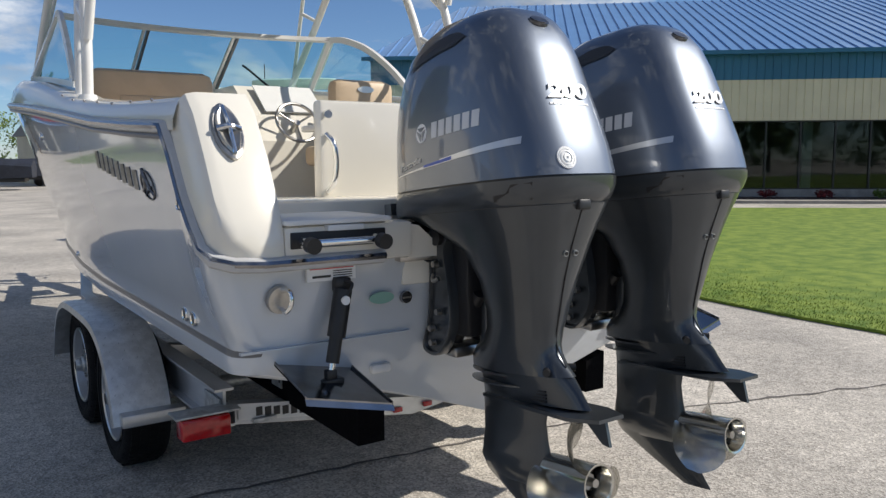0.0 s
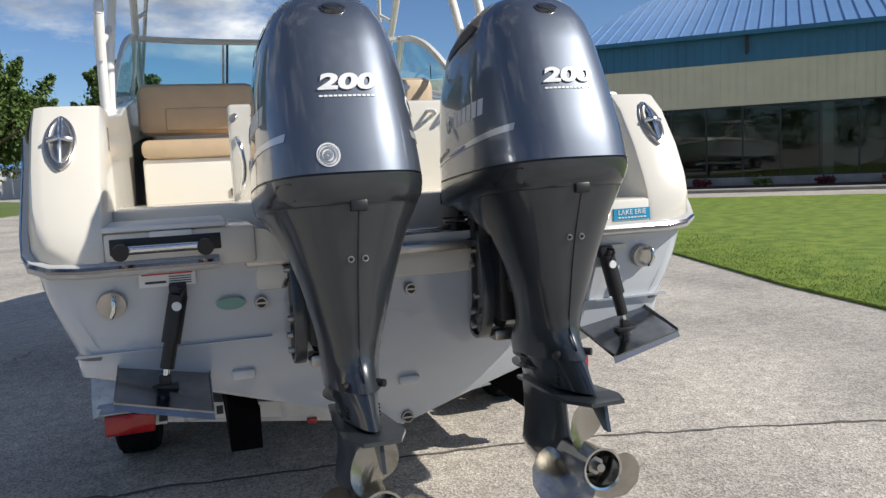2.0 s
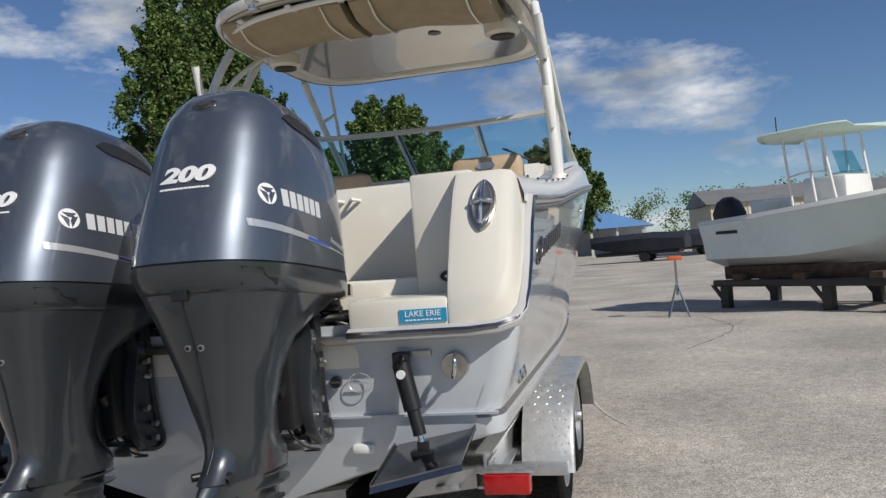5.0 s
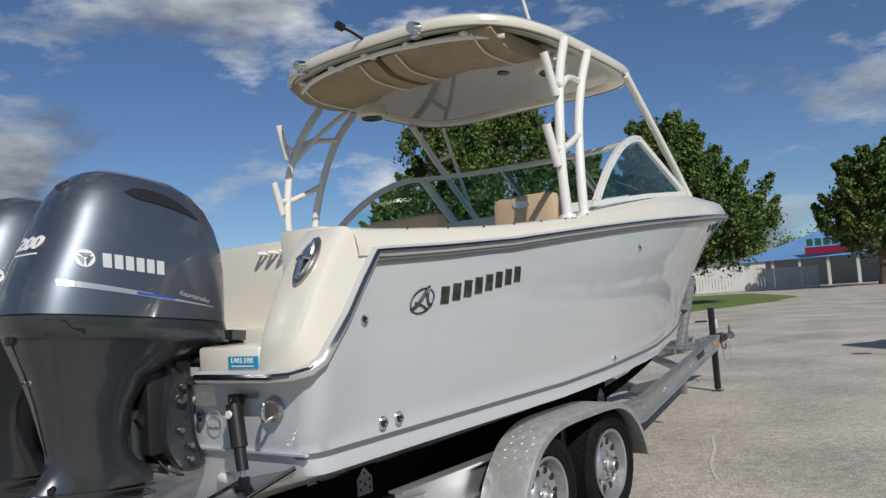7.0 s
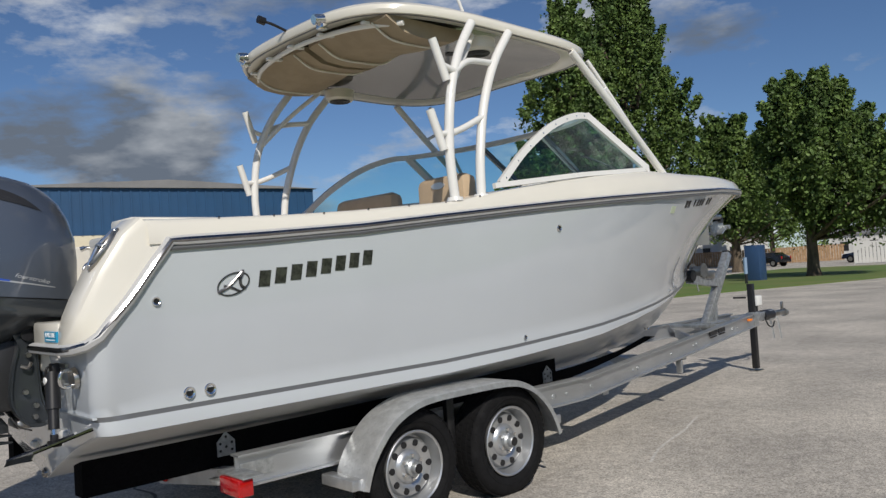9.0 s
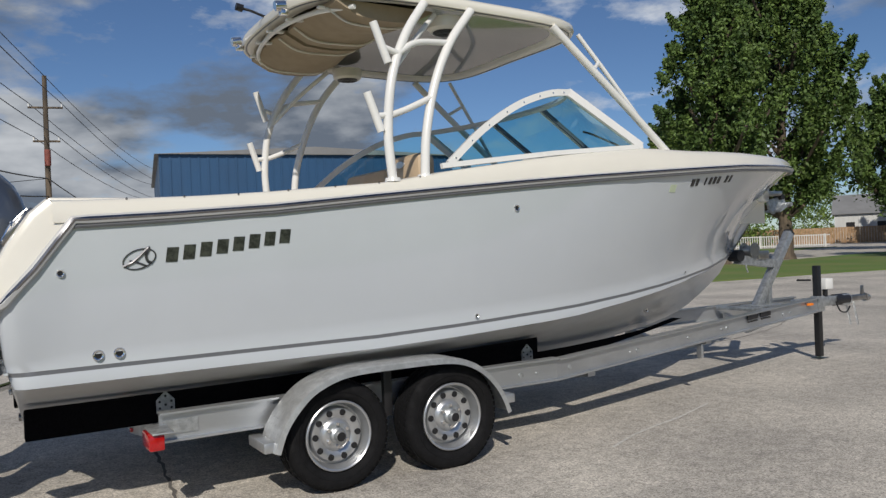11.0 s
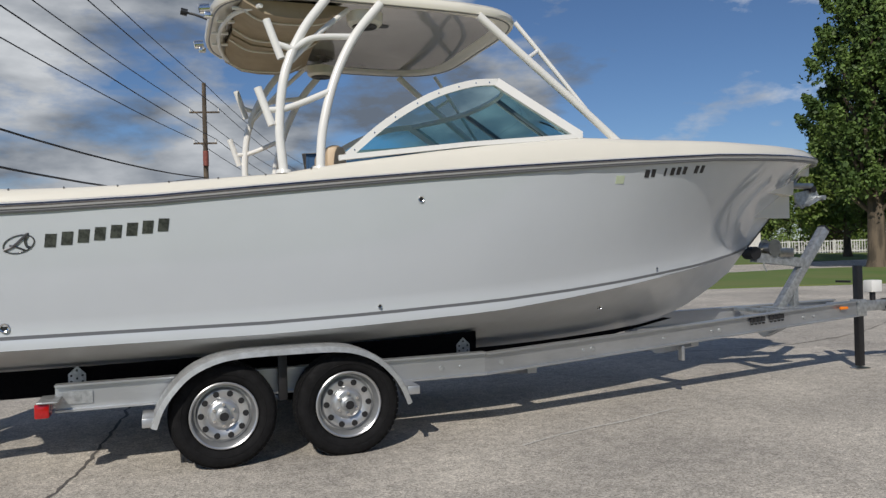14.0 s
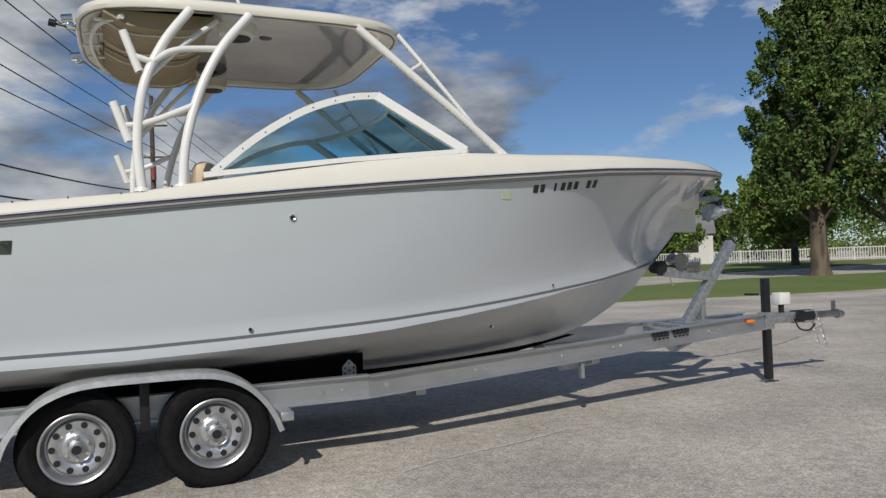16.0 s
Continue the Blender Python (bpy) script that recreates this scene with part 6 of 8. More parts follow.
# the jack sits a little aft and the coupler reaches past it
for ob in trailer.children_recursive:
    for v in ob.data.vertices:
        y = v.co.y
        if y > 6.35:
            v.co.y = y - 0.06 * min(1.0, (y - 6.35) / 0.27) + 0.12 * min(1.0, max(0.0, (y - 7.2) / 0.5))


# wheels
def build_wheel():
    """A wheel about its centre, outer face towards +x."""
    root = thing("trailer_wheel", (0, 0, 0), "trailer tyre on a silver steel rim, standing on the asphalt", "wheel", "trailer wheels")
    bm = bmesh.new()
    revolve(bm, [(0.205, 0.02), (0.215, 0.045), (0.235, 0.062), (0.27, 0.072), (0.30, 0.07), (0.318, 0.06), (0.328, 0.045), (0.334, 0.02), (0.335, 0.0), (0.335, -0.04), (0.334, -0.09), (0.328, -0.12), (0.318, -0.135), (0.27, -0.147), (0.22, -0.13), (0.205, -0.1)], Matrix.Identity(4), 64, closed=True)
    tyre = part("tyre", bm, TYRE, root, "black rubber tyre")
    bm = bmesh.new()
    for row, x in enumerate((-0.105, -0.065, -0.022, 0.018)):
        for k in range(54):
            a0 = 2 * math.pi * (k + 0.4 * (row % 2)) / 54
            a1 = a0 + 2 * math.pi / 54 * 0.78
            vs = []
            for xx in (x, x + 0.03):
                for a in (a0, a1):
                    for r in (0.330, 0.3385 if abs(xx + 0.04) < 0.05 else 0.3365):
                        vs.append(bm.verts.new((xx, r * math.cos(a + (0.02 if xx > x else 0)), r * math.sin(a + (0.02 if xx > x else 0)))))
            for f in ((1, 3, 7, 5), (0, 1, 3, 2), (4, 5, 7, 6), (0, 1, 5, 4), (2, 3, 7, 6)):
                bm.faces.new([vs[i] for i in f])
    tagged(part("tread", bm, TYRE, tyre, smooth=False), kind="stuff")
    bm = bmesh.new()
    for k in range(40):
        a = 2 * math.pi * k / 40
        cyl(bm, (0.055, 0.312 * math.cos(a), 0.312 * math.sin(a)), (0.066, 0.306 * math.cos(a), 0.306 * math.sin(a)), 0.006, seg=6)
    tube(bm, [(0.0705, 0.262 * math.cos(a), 0.262 * math.sin(a)) for a in (2 * math.pi * i / 48 for i in range(49))], 0.003, seg=5, smooth=False)
    part("sidewall_rib", bm, TYRE, tyre)
    bm = bmesh.new()
    revolve(bm, [(0.212, 0.05), (0.213, 0.062), (0.207, 0.066), (0.198, 0.06), (0.192, 0.03), (0.184, 0.0), (0.180, -0.02), (0.170, -0.02), (0.167, 0.006), (0.158, 0.018), (0.135, 0.022), (0.10, 0.004), (0.085, 0.022), (0.07, 0.026), (0.0, 0.026)], Matrix.Identity(4), 48)
    rim = part("rim", bm, material("silver_wheel_paint", (0.52, 0.53, 0.54), 0.3, metal=0.75, vary=0.08, scale=8, coat=0.3), root, "silver modular steel rim")
    for k in range(10):
        bm = bmesh.new()
        a = 2 * math.pi * k / 10
        cyl(bm, (0.010, 0.138 * math.cos(a), 0.138 * math.sin(a)), (0.0245, 0.138 * math.cos(a), 0.138 * math.sin(a)), 0.0195, seg=16)
        part("rim_slot", bm, DARK, rim, "dark slot")
    for k in range(6):
        bm = bmesh.new()
        a = 2 * math.pi * (k + 0.5) / 6
        cyl(bm, (0.02, 0.068 * math.cos(a), 0.068 * math.sin(a)), (0.045, 0.068 * math.cos(a), 0.068 * math.sin(a)), 0.011, seg=6)
        part("lug_nut", bm, CHROME, rim, "chrome lug nut")
    bm = bmesh.new()
    revolve(bm, [(0.05, 0.02), (0.048, 0.05), (0.036, 0.06), (0.034, 0.085), (0.028, 0.092), (0.0, 0.092)], Matrix.Identity(4), 24)
    cap = part("hub_cap", bm, GALV, rim, "galvanised hub cap")
    cap.data.materials.append(DARK)
    for f in cap.data.polygons:
        if all(math.hypot(cap.data.vertices[i].co.y, cap.data.vertices[i].co.z) < 0.0285 for i in f.vertices):
            f.material_index = 1
    return root


wheel = build_wheel()
first = True
for side in (1, -1):
    for y in (0.0, 0.83):
        m = Matrix.Translation((side * 1.165, y, 0.349)) @ Matrix.Scale(1.035, 4) @ (Matrix.Identity(4) if side > 0 else Matrix.Rotation(math.pi, 4, "Z"))
        if first:
            wheel.matrix_world = m
            first = False
        else:
            copy_thing(wheel, m)


# ---- showroom building ----
BC, BD, BN = Vector((14.0, 23.8, 0)), Vector((0.748, -0.664, 0)).normalized(), Vector((0.664, 0.748, 0)).normalized()


def bw(a, d, z):
    """Along the front, back from it, up."""
    return BC + BD * a + BN * d + Vector((0, 0, z))


def bbox(bm, a0, a1, d0, d1, z0, z1):
    rows = [[bw(a0, d0, z), bw(a1, d0, z), bw(a1, d1, z), bw(a0, d1, z)] for z in (z0, z1)]
    loft(bm, rows)


TEAL = material("blue_steel_siding", (0.025, 0.15, 0.27), 0.4, vary=0.12, scale=0.8, coat=0.2)
CREAM = material("cream_steel_siding", (0.72, 0.65, 0.48), 0.5, vary=0.08, scale=0.7)
ROOF = material("blue_metal_roof", (0.17, 0.32, 0.57), 0.32, vary=0.08, scale=0.5, coat=0.3)
CONCRETE = material("concrete", (0.33, 0.31, 0.28), 0.9, vary=0.25, scale=2.0, bump=0.2)
FRAME = material("dark_bronze_frame", (0.02, 0.02, 0.022), 0.4)
INSIDE = material("showroom_wall", (0.32, 0.31, 0.30), 0.8, vary=0.1, scale=1)
SHOP_GLASS = glass("shop_glass", (0.5, 0.56, 0.54))
show = thing("showroom", tuple(bw(0, 0, 0)), "long showroom with blue metal roof, cream siding and dark windows", "building")
LEN, EAVE, BAND, GT, GB = 36.0, 5.65, 4.6, 3.05, 0.42
bm = bmesh.new()
bbox(bm, -0.05, LEN, -0.08, 0.35, 0, GB)
part("foundation", bm, CONCRETE, show, "grey concrete foundation", smooth=False)
bm = bmesh.new()
bbox(bm, 0, LEN, 0, 0.25, GT, BAND)
bbox(bm, 0, 0.25, 0.25, 17, GB, BAND)
bbox(bm, LEN - 0.25, LEN, 0.25, 17, GB, BAND)
bbox(bm, 0, LEN, 16.8, 17, GB, BAND)
k = 0
while k < LEN / 0.3:
    bbox(bm, k * 0.3, k * 0.3 + 0.05, -0.03, 0.0, GT, BAND - 0.003)
    k += 1
wall = part("cream_wall", bm, CREAM, show, "ribbed cream metal wall", smooth=False)
bm = bmesh.new()
bbox(bm, -0.02, LEN, -0.02, 0.25, BAND, EAVE)
bbox(bm, -0.02, 0.25, 0.25, 17, BAND, EAVE)
for k in range(int(LEN / 0.3)):
    bbox(bm, k * 0.3, k * 0.3 + 0.05, -0.05, -0.02, BAND + 0.003, EAVE)
part("blue_band", bm, TEAL, show, "ribbed blue metal band under the eave", smooth=False)
bm = bmesh.new()
e0, e1 = bw(-0.25, -0.35, EAVE), bw(LEN + 0.3, -0.35, EAVE)
r0, r1 = bw(2.6, 12.5, EAVE + 4.3), bw(LEN - 2, 12.5, EAVE + 4.3)
b0, b1 = bw(-0.25, 25, EAVE), bw(LEN + 0.3, 25, EAVE)
vs = [bm.verts.new(p) for p in (e0, e1, r1, r0, b0, b1)]
for f in ((0, 1, 2, 3), (0, 3, 4), (1, 5, 2), (3, 2, 5, 4), (0, 4, 5, 1)):
    bm.faces.new([vs[i] for i in f])
roof = part("roof", bm, ROOF, show, "blue standing seam metal roof", smooth=False)
slope = (r0 - bw(2.6, -0.35, EAVE)).normalized()
for k in range(int(LEN / 0.46)):
    a = 0.2 + k * 0.46
    t = min(1.0, (a + 0.25) / 2.85)
    t = min(t, max(0.0, (LEN + 0.3 - a) / 2.3))
    p0 = bw(a, -0.35, EAVE)
    p1 = p0 + (bw(a, 12.5, EAVE + 4.3) - p0) * t
    bm = bmesh.new()
    strip(bm, [p0 + Vector((0, 0, 0.02)), p1 + Vector((0, 0, 0.02))], 0.05, 0.06, (-0.2, -0.2, 0.95))
    part("roof_seam", bm, ROOF, roof, smooth=False)
bm = bmesh.new()
bbox(bm, -0.3, LEN + 0.3, -0.45, -0.33, EAVE - 0.12, EAVE + 0.03)
part("gutter", bm, TEAL, show, smooth=False)
bm = bmesh.new()
bbox(bm, 6.6, 6.72, -0.16, -0.05, 4.9, EAVE - 0.1)
part("flood_lamp", bm, FRAME, show, smooth=False)
bm = bmesh.new()
bbox(bm, 0.3, LEN, 0.3, 16.7, 0.3, 0.4)
part("showroom_floor", bm, CONCRETE, show, smooth=False)
bm = bmesh.new()
bbox(bm, 0.26, LEN, 9.0, 9.2, 0.4, GT + 0.5)
bbox(bm, 0.26, LEN, 0.3, 9.1, GT + 0.3, GT + 0.4)
part("inner_wall", bm, INSIDE, show, smooth=False)
PW = 1.28
for k in range(int(LEN / PW)):
    a = 0.1 + k * PW
    bm = bmesh.new()
    bbox(bm, a + 0.03, a + PW - 0.03, 0.12, 0.135, GB + 0.03, GT - 0.03)
    win = part("window", bm, SHOP_GLASS, show, "dark reflecting shop window pane", smooth=False)
    bm = bmesh.new()
    bbox(bm, a - 0.03, a + 0.03, 0.06, 0.18, GB, GT)
    bbox(bm, a + 0.03, a + PW - 0.03, 0.06, 0.18, GB, GB + 0.04)
    bbox(bm, a + 0.03, a + PW - 0.03, 0.06, 0.18, GT - 0.05, GT)
    part("window_frame", bm, FRAME, win, smooth=False)
for a in (9.2, 17.0, 25):
    bm = bmesh.new()
    bbox(bm, a, a + 0.35, 0.6, 0.9, GB, GT + 0.3)
    part("column", bm, PLASTIC, show, "white inside column", smooth=False)
bm = bmesh.new()
for k in range(5):
    bbox(bm, 0.25 + k * 0.19, 0.39 + k * 0.19, 0.105, 0.115, GB + 0.22, GB + 0.36)
    bbox(bm, 0.25 + k * 0.19, 0.39 + k * 0.19, 0.105, 0.115, GB + 0.02, GB + 0.16)
part("window_bars", bm, PRINT_WHITE, show, "white window lettering bars", smooth=False)
bm = bmesh.new()
bbox(bm, -2.0, LEN, -2.6, -1.5, 0.0, 0.10)
tagged(finish("footpath", bm, CONCRETE, smooth=False), "pale concrete footpath along the showroom front", "path", kind="structure")
bm = bmesh.new()
bbox(bm, -0.5, LEN, -1.5, -0.085, 0.0, 0.13)
tagged(finish("planting_bed", bm, material("mulch", (0.075, 0.05, 0.038), 0.95, vary=0.4, scale=12, bump=0.6, bump_scale=40), smooth=False), "dark mulch planting bed below the windows", "bed", kind="structure")


def leaves_mesh(name, centres, radii, per, size, mats, rng, flat=0.8):
    """One mesh of many small leaf quads in clumps."""
    verts, faces = [], []
    for c, r in zip(centres, radii):
        d = rng.normal(size=(per, 3))
        d /= np.linalg.norm(d, axis=1)[:, None]
        p = np.array(c) + d * (r * rng.uniform(0.3, 1.0, size=(per, 1)) * (1 + 0.16 * rng.normal(size=(per, 1)))) * np.array([1, 1, flat])
        u = rng.normal(size=(per, 3))
        u /= np.linalg.norm(u, axis=1)[:, None]
        w = np.cross(u, d + 0.6 * rng.normal(size=(per, 3)))
        w /= np.linalg.norm(w, axis=1)[:, None] + 1e-9
        s = size * rng.uniform(0.6, 1.3, size=(per, 1))
        base = len(verts)
        quad = np.stack([p - u * s, p + w * s * 0.55, p + u * s, p - w * s * 0.55], 1).reshape(-1, 3)
        verts.extend(quad.tolist())
        faces.extend([(base + 4 * i, base + 4 * i + 1, base + 4 * i + 2, base + 4 * i + 3) for i in range(per)])
    me = bpy.data.meshes.new(name)
    me.from_pydata(verts, [], faces)
    for m in mats:
        me.materials.append(m)
    return me


def leaf_material(name, a, b):
    m = material(name, a, 0.55, color2=b, scale=0.9, island=0.45, spec=0.3)
    return m


LEAF = leaf_material("maple_leaves", (0.115, 0.175, 0.042), (0.05, 0.09, 0.022))
LEAF_B = leaf_material("lime_leaves", (0.15, 0.205, 0.048), (0.09, 0.145, 0.03))
LEAF_RED = leaf_material("red_shrub_leaves", (0.20, 0.03, 0.035), (0.08, 0.02, 0.02))
BARK = material("bark", (0.15, 0.115, 0.08), 0.95, color2=(0.07, 0.055, 0.04), scale=4, bump=0.8, bump_scale=25, stretch=(1, 1, 0.25))


def tree(x, y, h, r, low, seed, mat=LEAF, trunk=0.28, clumps=70, per=150, size=0.2, wide=0.3, lop=(0, 0), label="tall leafy green maple tree on the lawn"):
    rng = np.random.default_rng(seed)
    root = thing("tree", (x, y, 0), label, "tree", "trees")
    centres, radii = [], []
    limbs = []
    for k in range(clumps):
        t = (k + 0.5) / clumps
        z = low + (h - low) * (0.04 + 0.93 * t)
        s = (z - low) / (h - low)
        prof = r * (min(1.0, 0.45 + 0.55 * s / wide) if s < wide else (1 - (s - wide) / (1.02 - wide)) ** 0.72)
        a = 2.4 * k + rng.uniform(-0.5, 0.5)
        d = prof * rng.uniform(0.15, 1.0) ** 0.6 * rng.uniform(0.8, 1.12)
        cx, cy = x + lop[0] * (1 - s), y + lop[1] * (1 - s)
        c = (cx + d * math.cos(a), cy + d * math.sin(a), z + rng.uniform(-0.3, 0.3))
        centres.append(c)
        radii.append(min(1.3, r * 0.3) * rng.uniform(0.45, 1.0))
        if k % 4 == 0:
            limbs.append(c)
        # upswept shoot beyond the clump, thinning to its tip
        run, out = rng.uniform(0.5, 1.0) * min(1.7, 0.32 * r), rng.uniform(0.35, 0.8)
        for q in (0.35, 0.6, 0.82, 1.0):
            e = d + run * q * out
            centres.append((cx + e * math.cos(a + 0.2), cy + e * math.sin(a + 0.2), c[2] + run * q))
            radii.append(min(1.3, r * 0.3) * (0.46 - 0.3 * q) * rng.uniform(0.8, 1.2))
    me = leaves_mesh("crown", centres, radii, per // 2, size, [mat], rng, 1.15)
    crown_ob = new("crown", me)
    crown_ob.parent = root
    crown_ob.matrix_parent_inverse = WORLD[root.name].inverted()
    bm = bmesh.new()
    pts = [(x + 0.05 * math.sin(i), y + 0.05 * math.cos(2 * i), i / 6 * (low + (h - low) * 0.75)) for i in range(7)]
    rings = []
    for i, p in enumerate(pts):
        rr = trunk * (1.35 if i == 0 else 1.0 - 0.13 * i)
        rings.append([(p[0] + rr * (1 + 0.12 * math.sin(3 * a + i)) * math.cos(a), p[1] + rr * math.sin(a), p[2] - (0.05 if i == 0 else 0)) for a in (2 * math.pi * j / 12 for j in range(12))])
    rings.insert(1, [(pts[0][0] + trunk * 1.02 * math.cos(a), pts[0][1] + trunk * 1.02 * math.sin(a), 0.4) for a in (2 * math.pi * j / 12 for j in range(12))])
    loft(bm, rings)
    tr = part("trunk", bm, BARK, root, "grey-brown tapered trunk")
    for c in limbs:
        bm = bmesh.new()
        z0 = max(low * 0.85, c[2] - 0.35 * (h - low) * 0.5 - 0.6)
        tube(bm, [(x, y, z0), (x + (c[0] - x) * 0.5, y + (c[1] - y) * 0.5, (z0 + c[2]) / 2 - 0.1), c], trunk * 0.22, seg=6, n=3)
        part("limb", bm, BARK, tr)
    return root


tree(-20.9, 30.6, 15.2, 3.0, 2.8, 1, trunk=0.42, clumps=200, per=190, size=0.115)
tree(-22.0, 37.5, 17.4, 4.6, 2.6, 2, trunk=0.40, clumps=220, per=190, size=0.125)
tree(-13.1, 41.1, 10.2, 4.4, 2.3, 3, trunk=0.33, clumps=230, per=190, size=0.12, wide=0.25, lop=(2.9, 0.3))
tree(-26.0, 58.0, 12.0, 5.0, 2.6, 4, trunk=0.4, clumps=120, per=160, size=0.17)
tree(-5.0, 66.0, 9.8, 4.8, 2.6, 5, trunk=0.4, clumps=110, per=180, size=0.19)
tree(-38.0, 47.0, 10.0, 4.4, 2.0, 6, LEAF_B, clumps=110, per=150, size=0.17)
tree(-52.0, 60.0, 9.0, 5.0, 1.5, 7, LEAF_B, clumps=110, per=150, size=0.18)
tree(-70.0, 66.0, 9.0, 6.0, 1.5, 8, LEAF, clumps=110, per=150, size=0.2)
tree(-60.0, 52.0, 7.0, 4.0, 1.0, 9, LEAF_B, clumps=90, per=150, size=0.18)
tree(-33.0, 80.0, 13.0, 6.0, 3.0, 11, LEAF, clumps=110, per=150, size=0.2)
tree(12.0, -46.0, 11.0, 5.0, 2.5, 14, LEAF, clumps=45, per=120, size=0.3)
tree(-6.0, -52.0, 12.0, 5.5, 2.5, 15, LEAF, clumps=45, per=120, size=0.3)


def woods(name, pts, h, seed, label):
    """A far band of woods."""
    rng = np.random.default_rng(seed)
    centres, radii = [], []
    for (x0, y0), (x1, y1) in zip(pts, pts[1:]):
        n = max(2, int(math.hypot(x1 - x0, y1 - y0) / (h * 0.35)))
        for i in range(n):
            t = (i + rng.uniform(0, 1)) / n
            for zz in (0.15, 0.5, 0.8):
                centres.append((x0 + (x1 - x0) * t + rng.uniform(-2, 2), y0 + (y1 - y0) * t + rng.uniform(-2, 2), h * zz * rng.uniform(0.75, 1.12)))
                radii.append(h * rng.uniform(0.22, 0.34))
    ob = new(name, leaves_mesh(name, centres, radii, 170, h * 0.03, [LEAF_B if seed % 2 else LEAF], rng))
    return tagged(ob, label, "woods", kind="stuff")


woods("far_woods", [(-260, -40), (-230, 60), (-190, 140), (-110, 190), (-40, 215), (30, 220), (90, 200), (140, 150)], 13, 21, "distant band of green woods")
woods("far_woods", [(60, -120), (0, -140), (-70, -130), (-150, -100), (-230, -60)], 13, 22, "distant band of green woods")
woods("far_hedge", [(-100, 42), (-92, 62), (-80, 84), (-60, 104)], 8, 23, "row of bushy green trees beyond the fences")
woods("far_hedge", [(-84, 28), (-78, 40), (-66, 62), (-50, 78)], 8.0, 25, "row of low bushy green trees beyond the fences")

# shrubs under the shop windows
for k in range(16):
    a = 1.0 + k * 2.05
    c = bw(a, -0.75, 0.28)
    rng = np.random.default_rng(100 + k)
    ob = new("shrub", leaves_mesh("shrub", [tuple(c), tuple(c + BD * 0.2), tuple(c - BD * 0.15)], [0.24, 0.18, 0.18], 90, 0.06, [LEAF_RED if k % 3 else LEAF_B], rng))
    tagged(ob, "small dark red shrub in the mulch bed" if k % 3 else "small green and white shrub in the mulch bed", "shrub", "shrubs")


# ---- grass blades at the lawn's edge ----
def blades():
    rng = np.random.default_rng(5)
    verts, faces = [], []
    edge = [(5.15, -2.6), (5.2, 0.0), (5.45, 2.2), (5.95, 4.5), (6.5, 7.0), (7.6, 11.5), (9.0, 15.0)]
    n = 26000
    for _ in range(n):
        k = rng.integers(0, len(edge) - 1)
        t = rng.uniform()
        x = edge[k][0] + (edge[k + 1][0] - edge[k][0]) * t + abs(rng.normal()) * 0.9 - 0.03
        y = edge[k][1] + (edge[k + 1][1] - edge[k][1]) * t
        a = rng.uniform(0, 6.28)
        hgt, w = rng.uniform(0.012, 0.034), 0.005
        b = len(verts)
        verts += [(x - w * math.cos(a), y - w * math.sin(a), 0.03), (x + w * math.cos(a), y + w * math.sin(a), 0.03), (x + 0.02 * math.sin(a * 3), y + 0.02 * math.cos(a * 2), 0.03 + hgt)]
        faces.append((b, b + 1, b + 2))
    me = bpy.data.meshes.new("grass_blades")
    me.from_pydata(verts, [], faces)
    me.materials.append(material("grass_blade", (0.22, 0.29, 0.04), 0.8, color2=(0.12, 0.19, 0.022), scale=2.0, island=0.4))
    tagged(new("grass_blades", me), "short green grass blades along the lawn edge", "grass", kind="stuff")


blades()


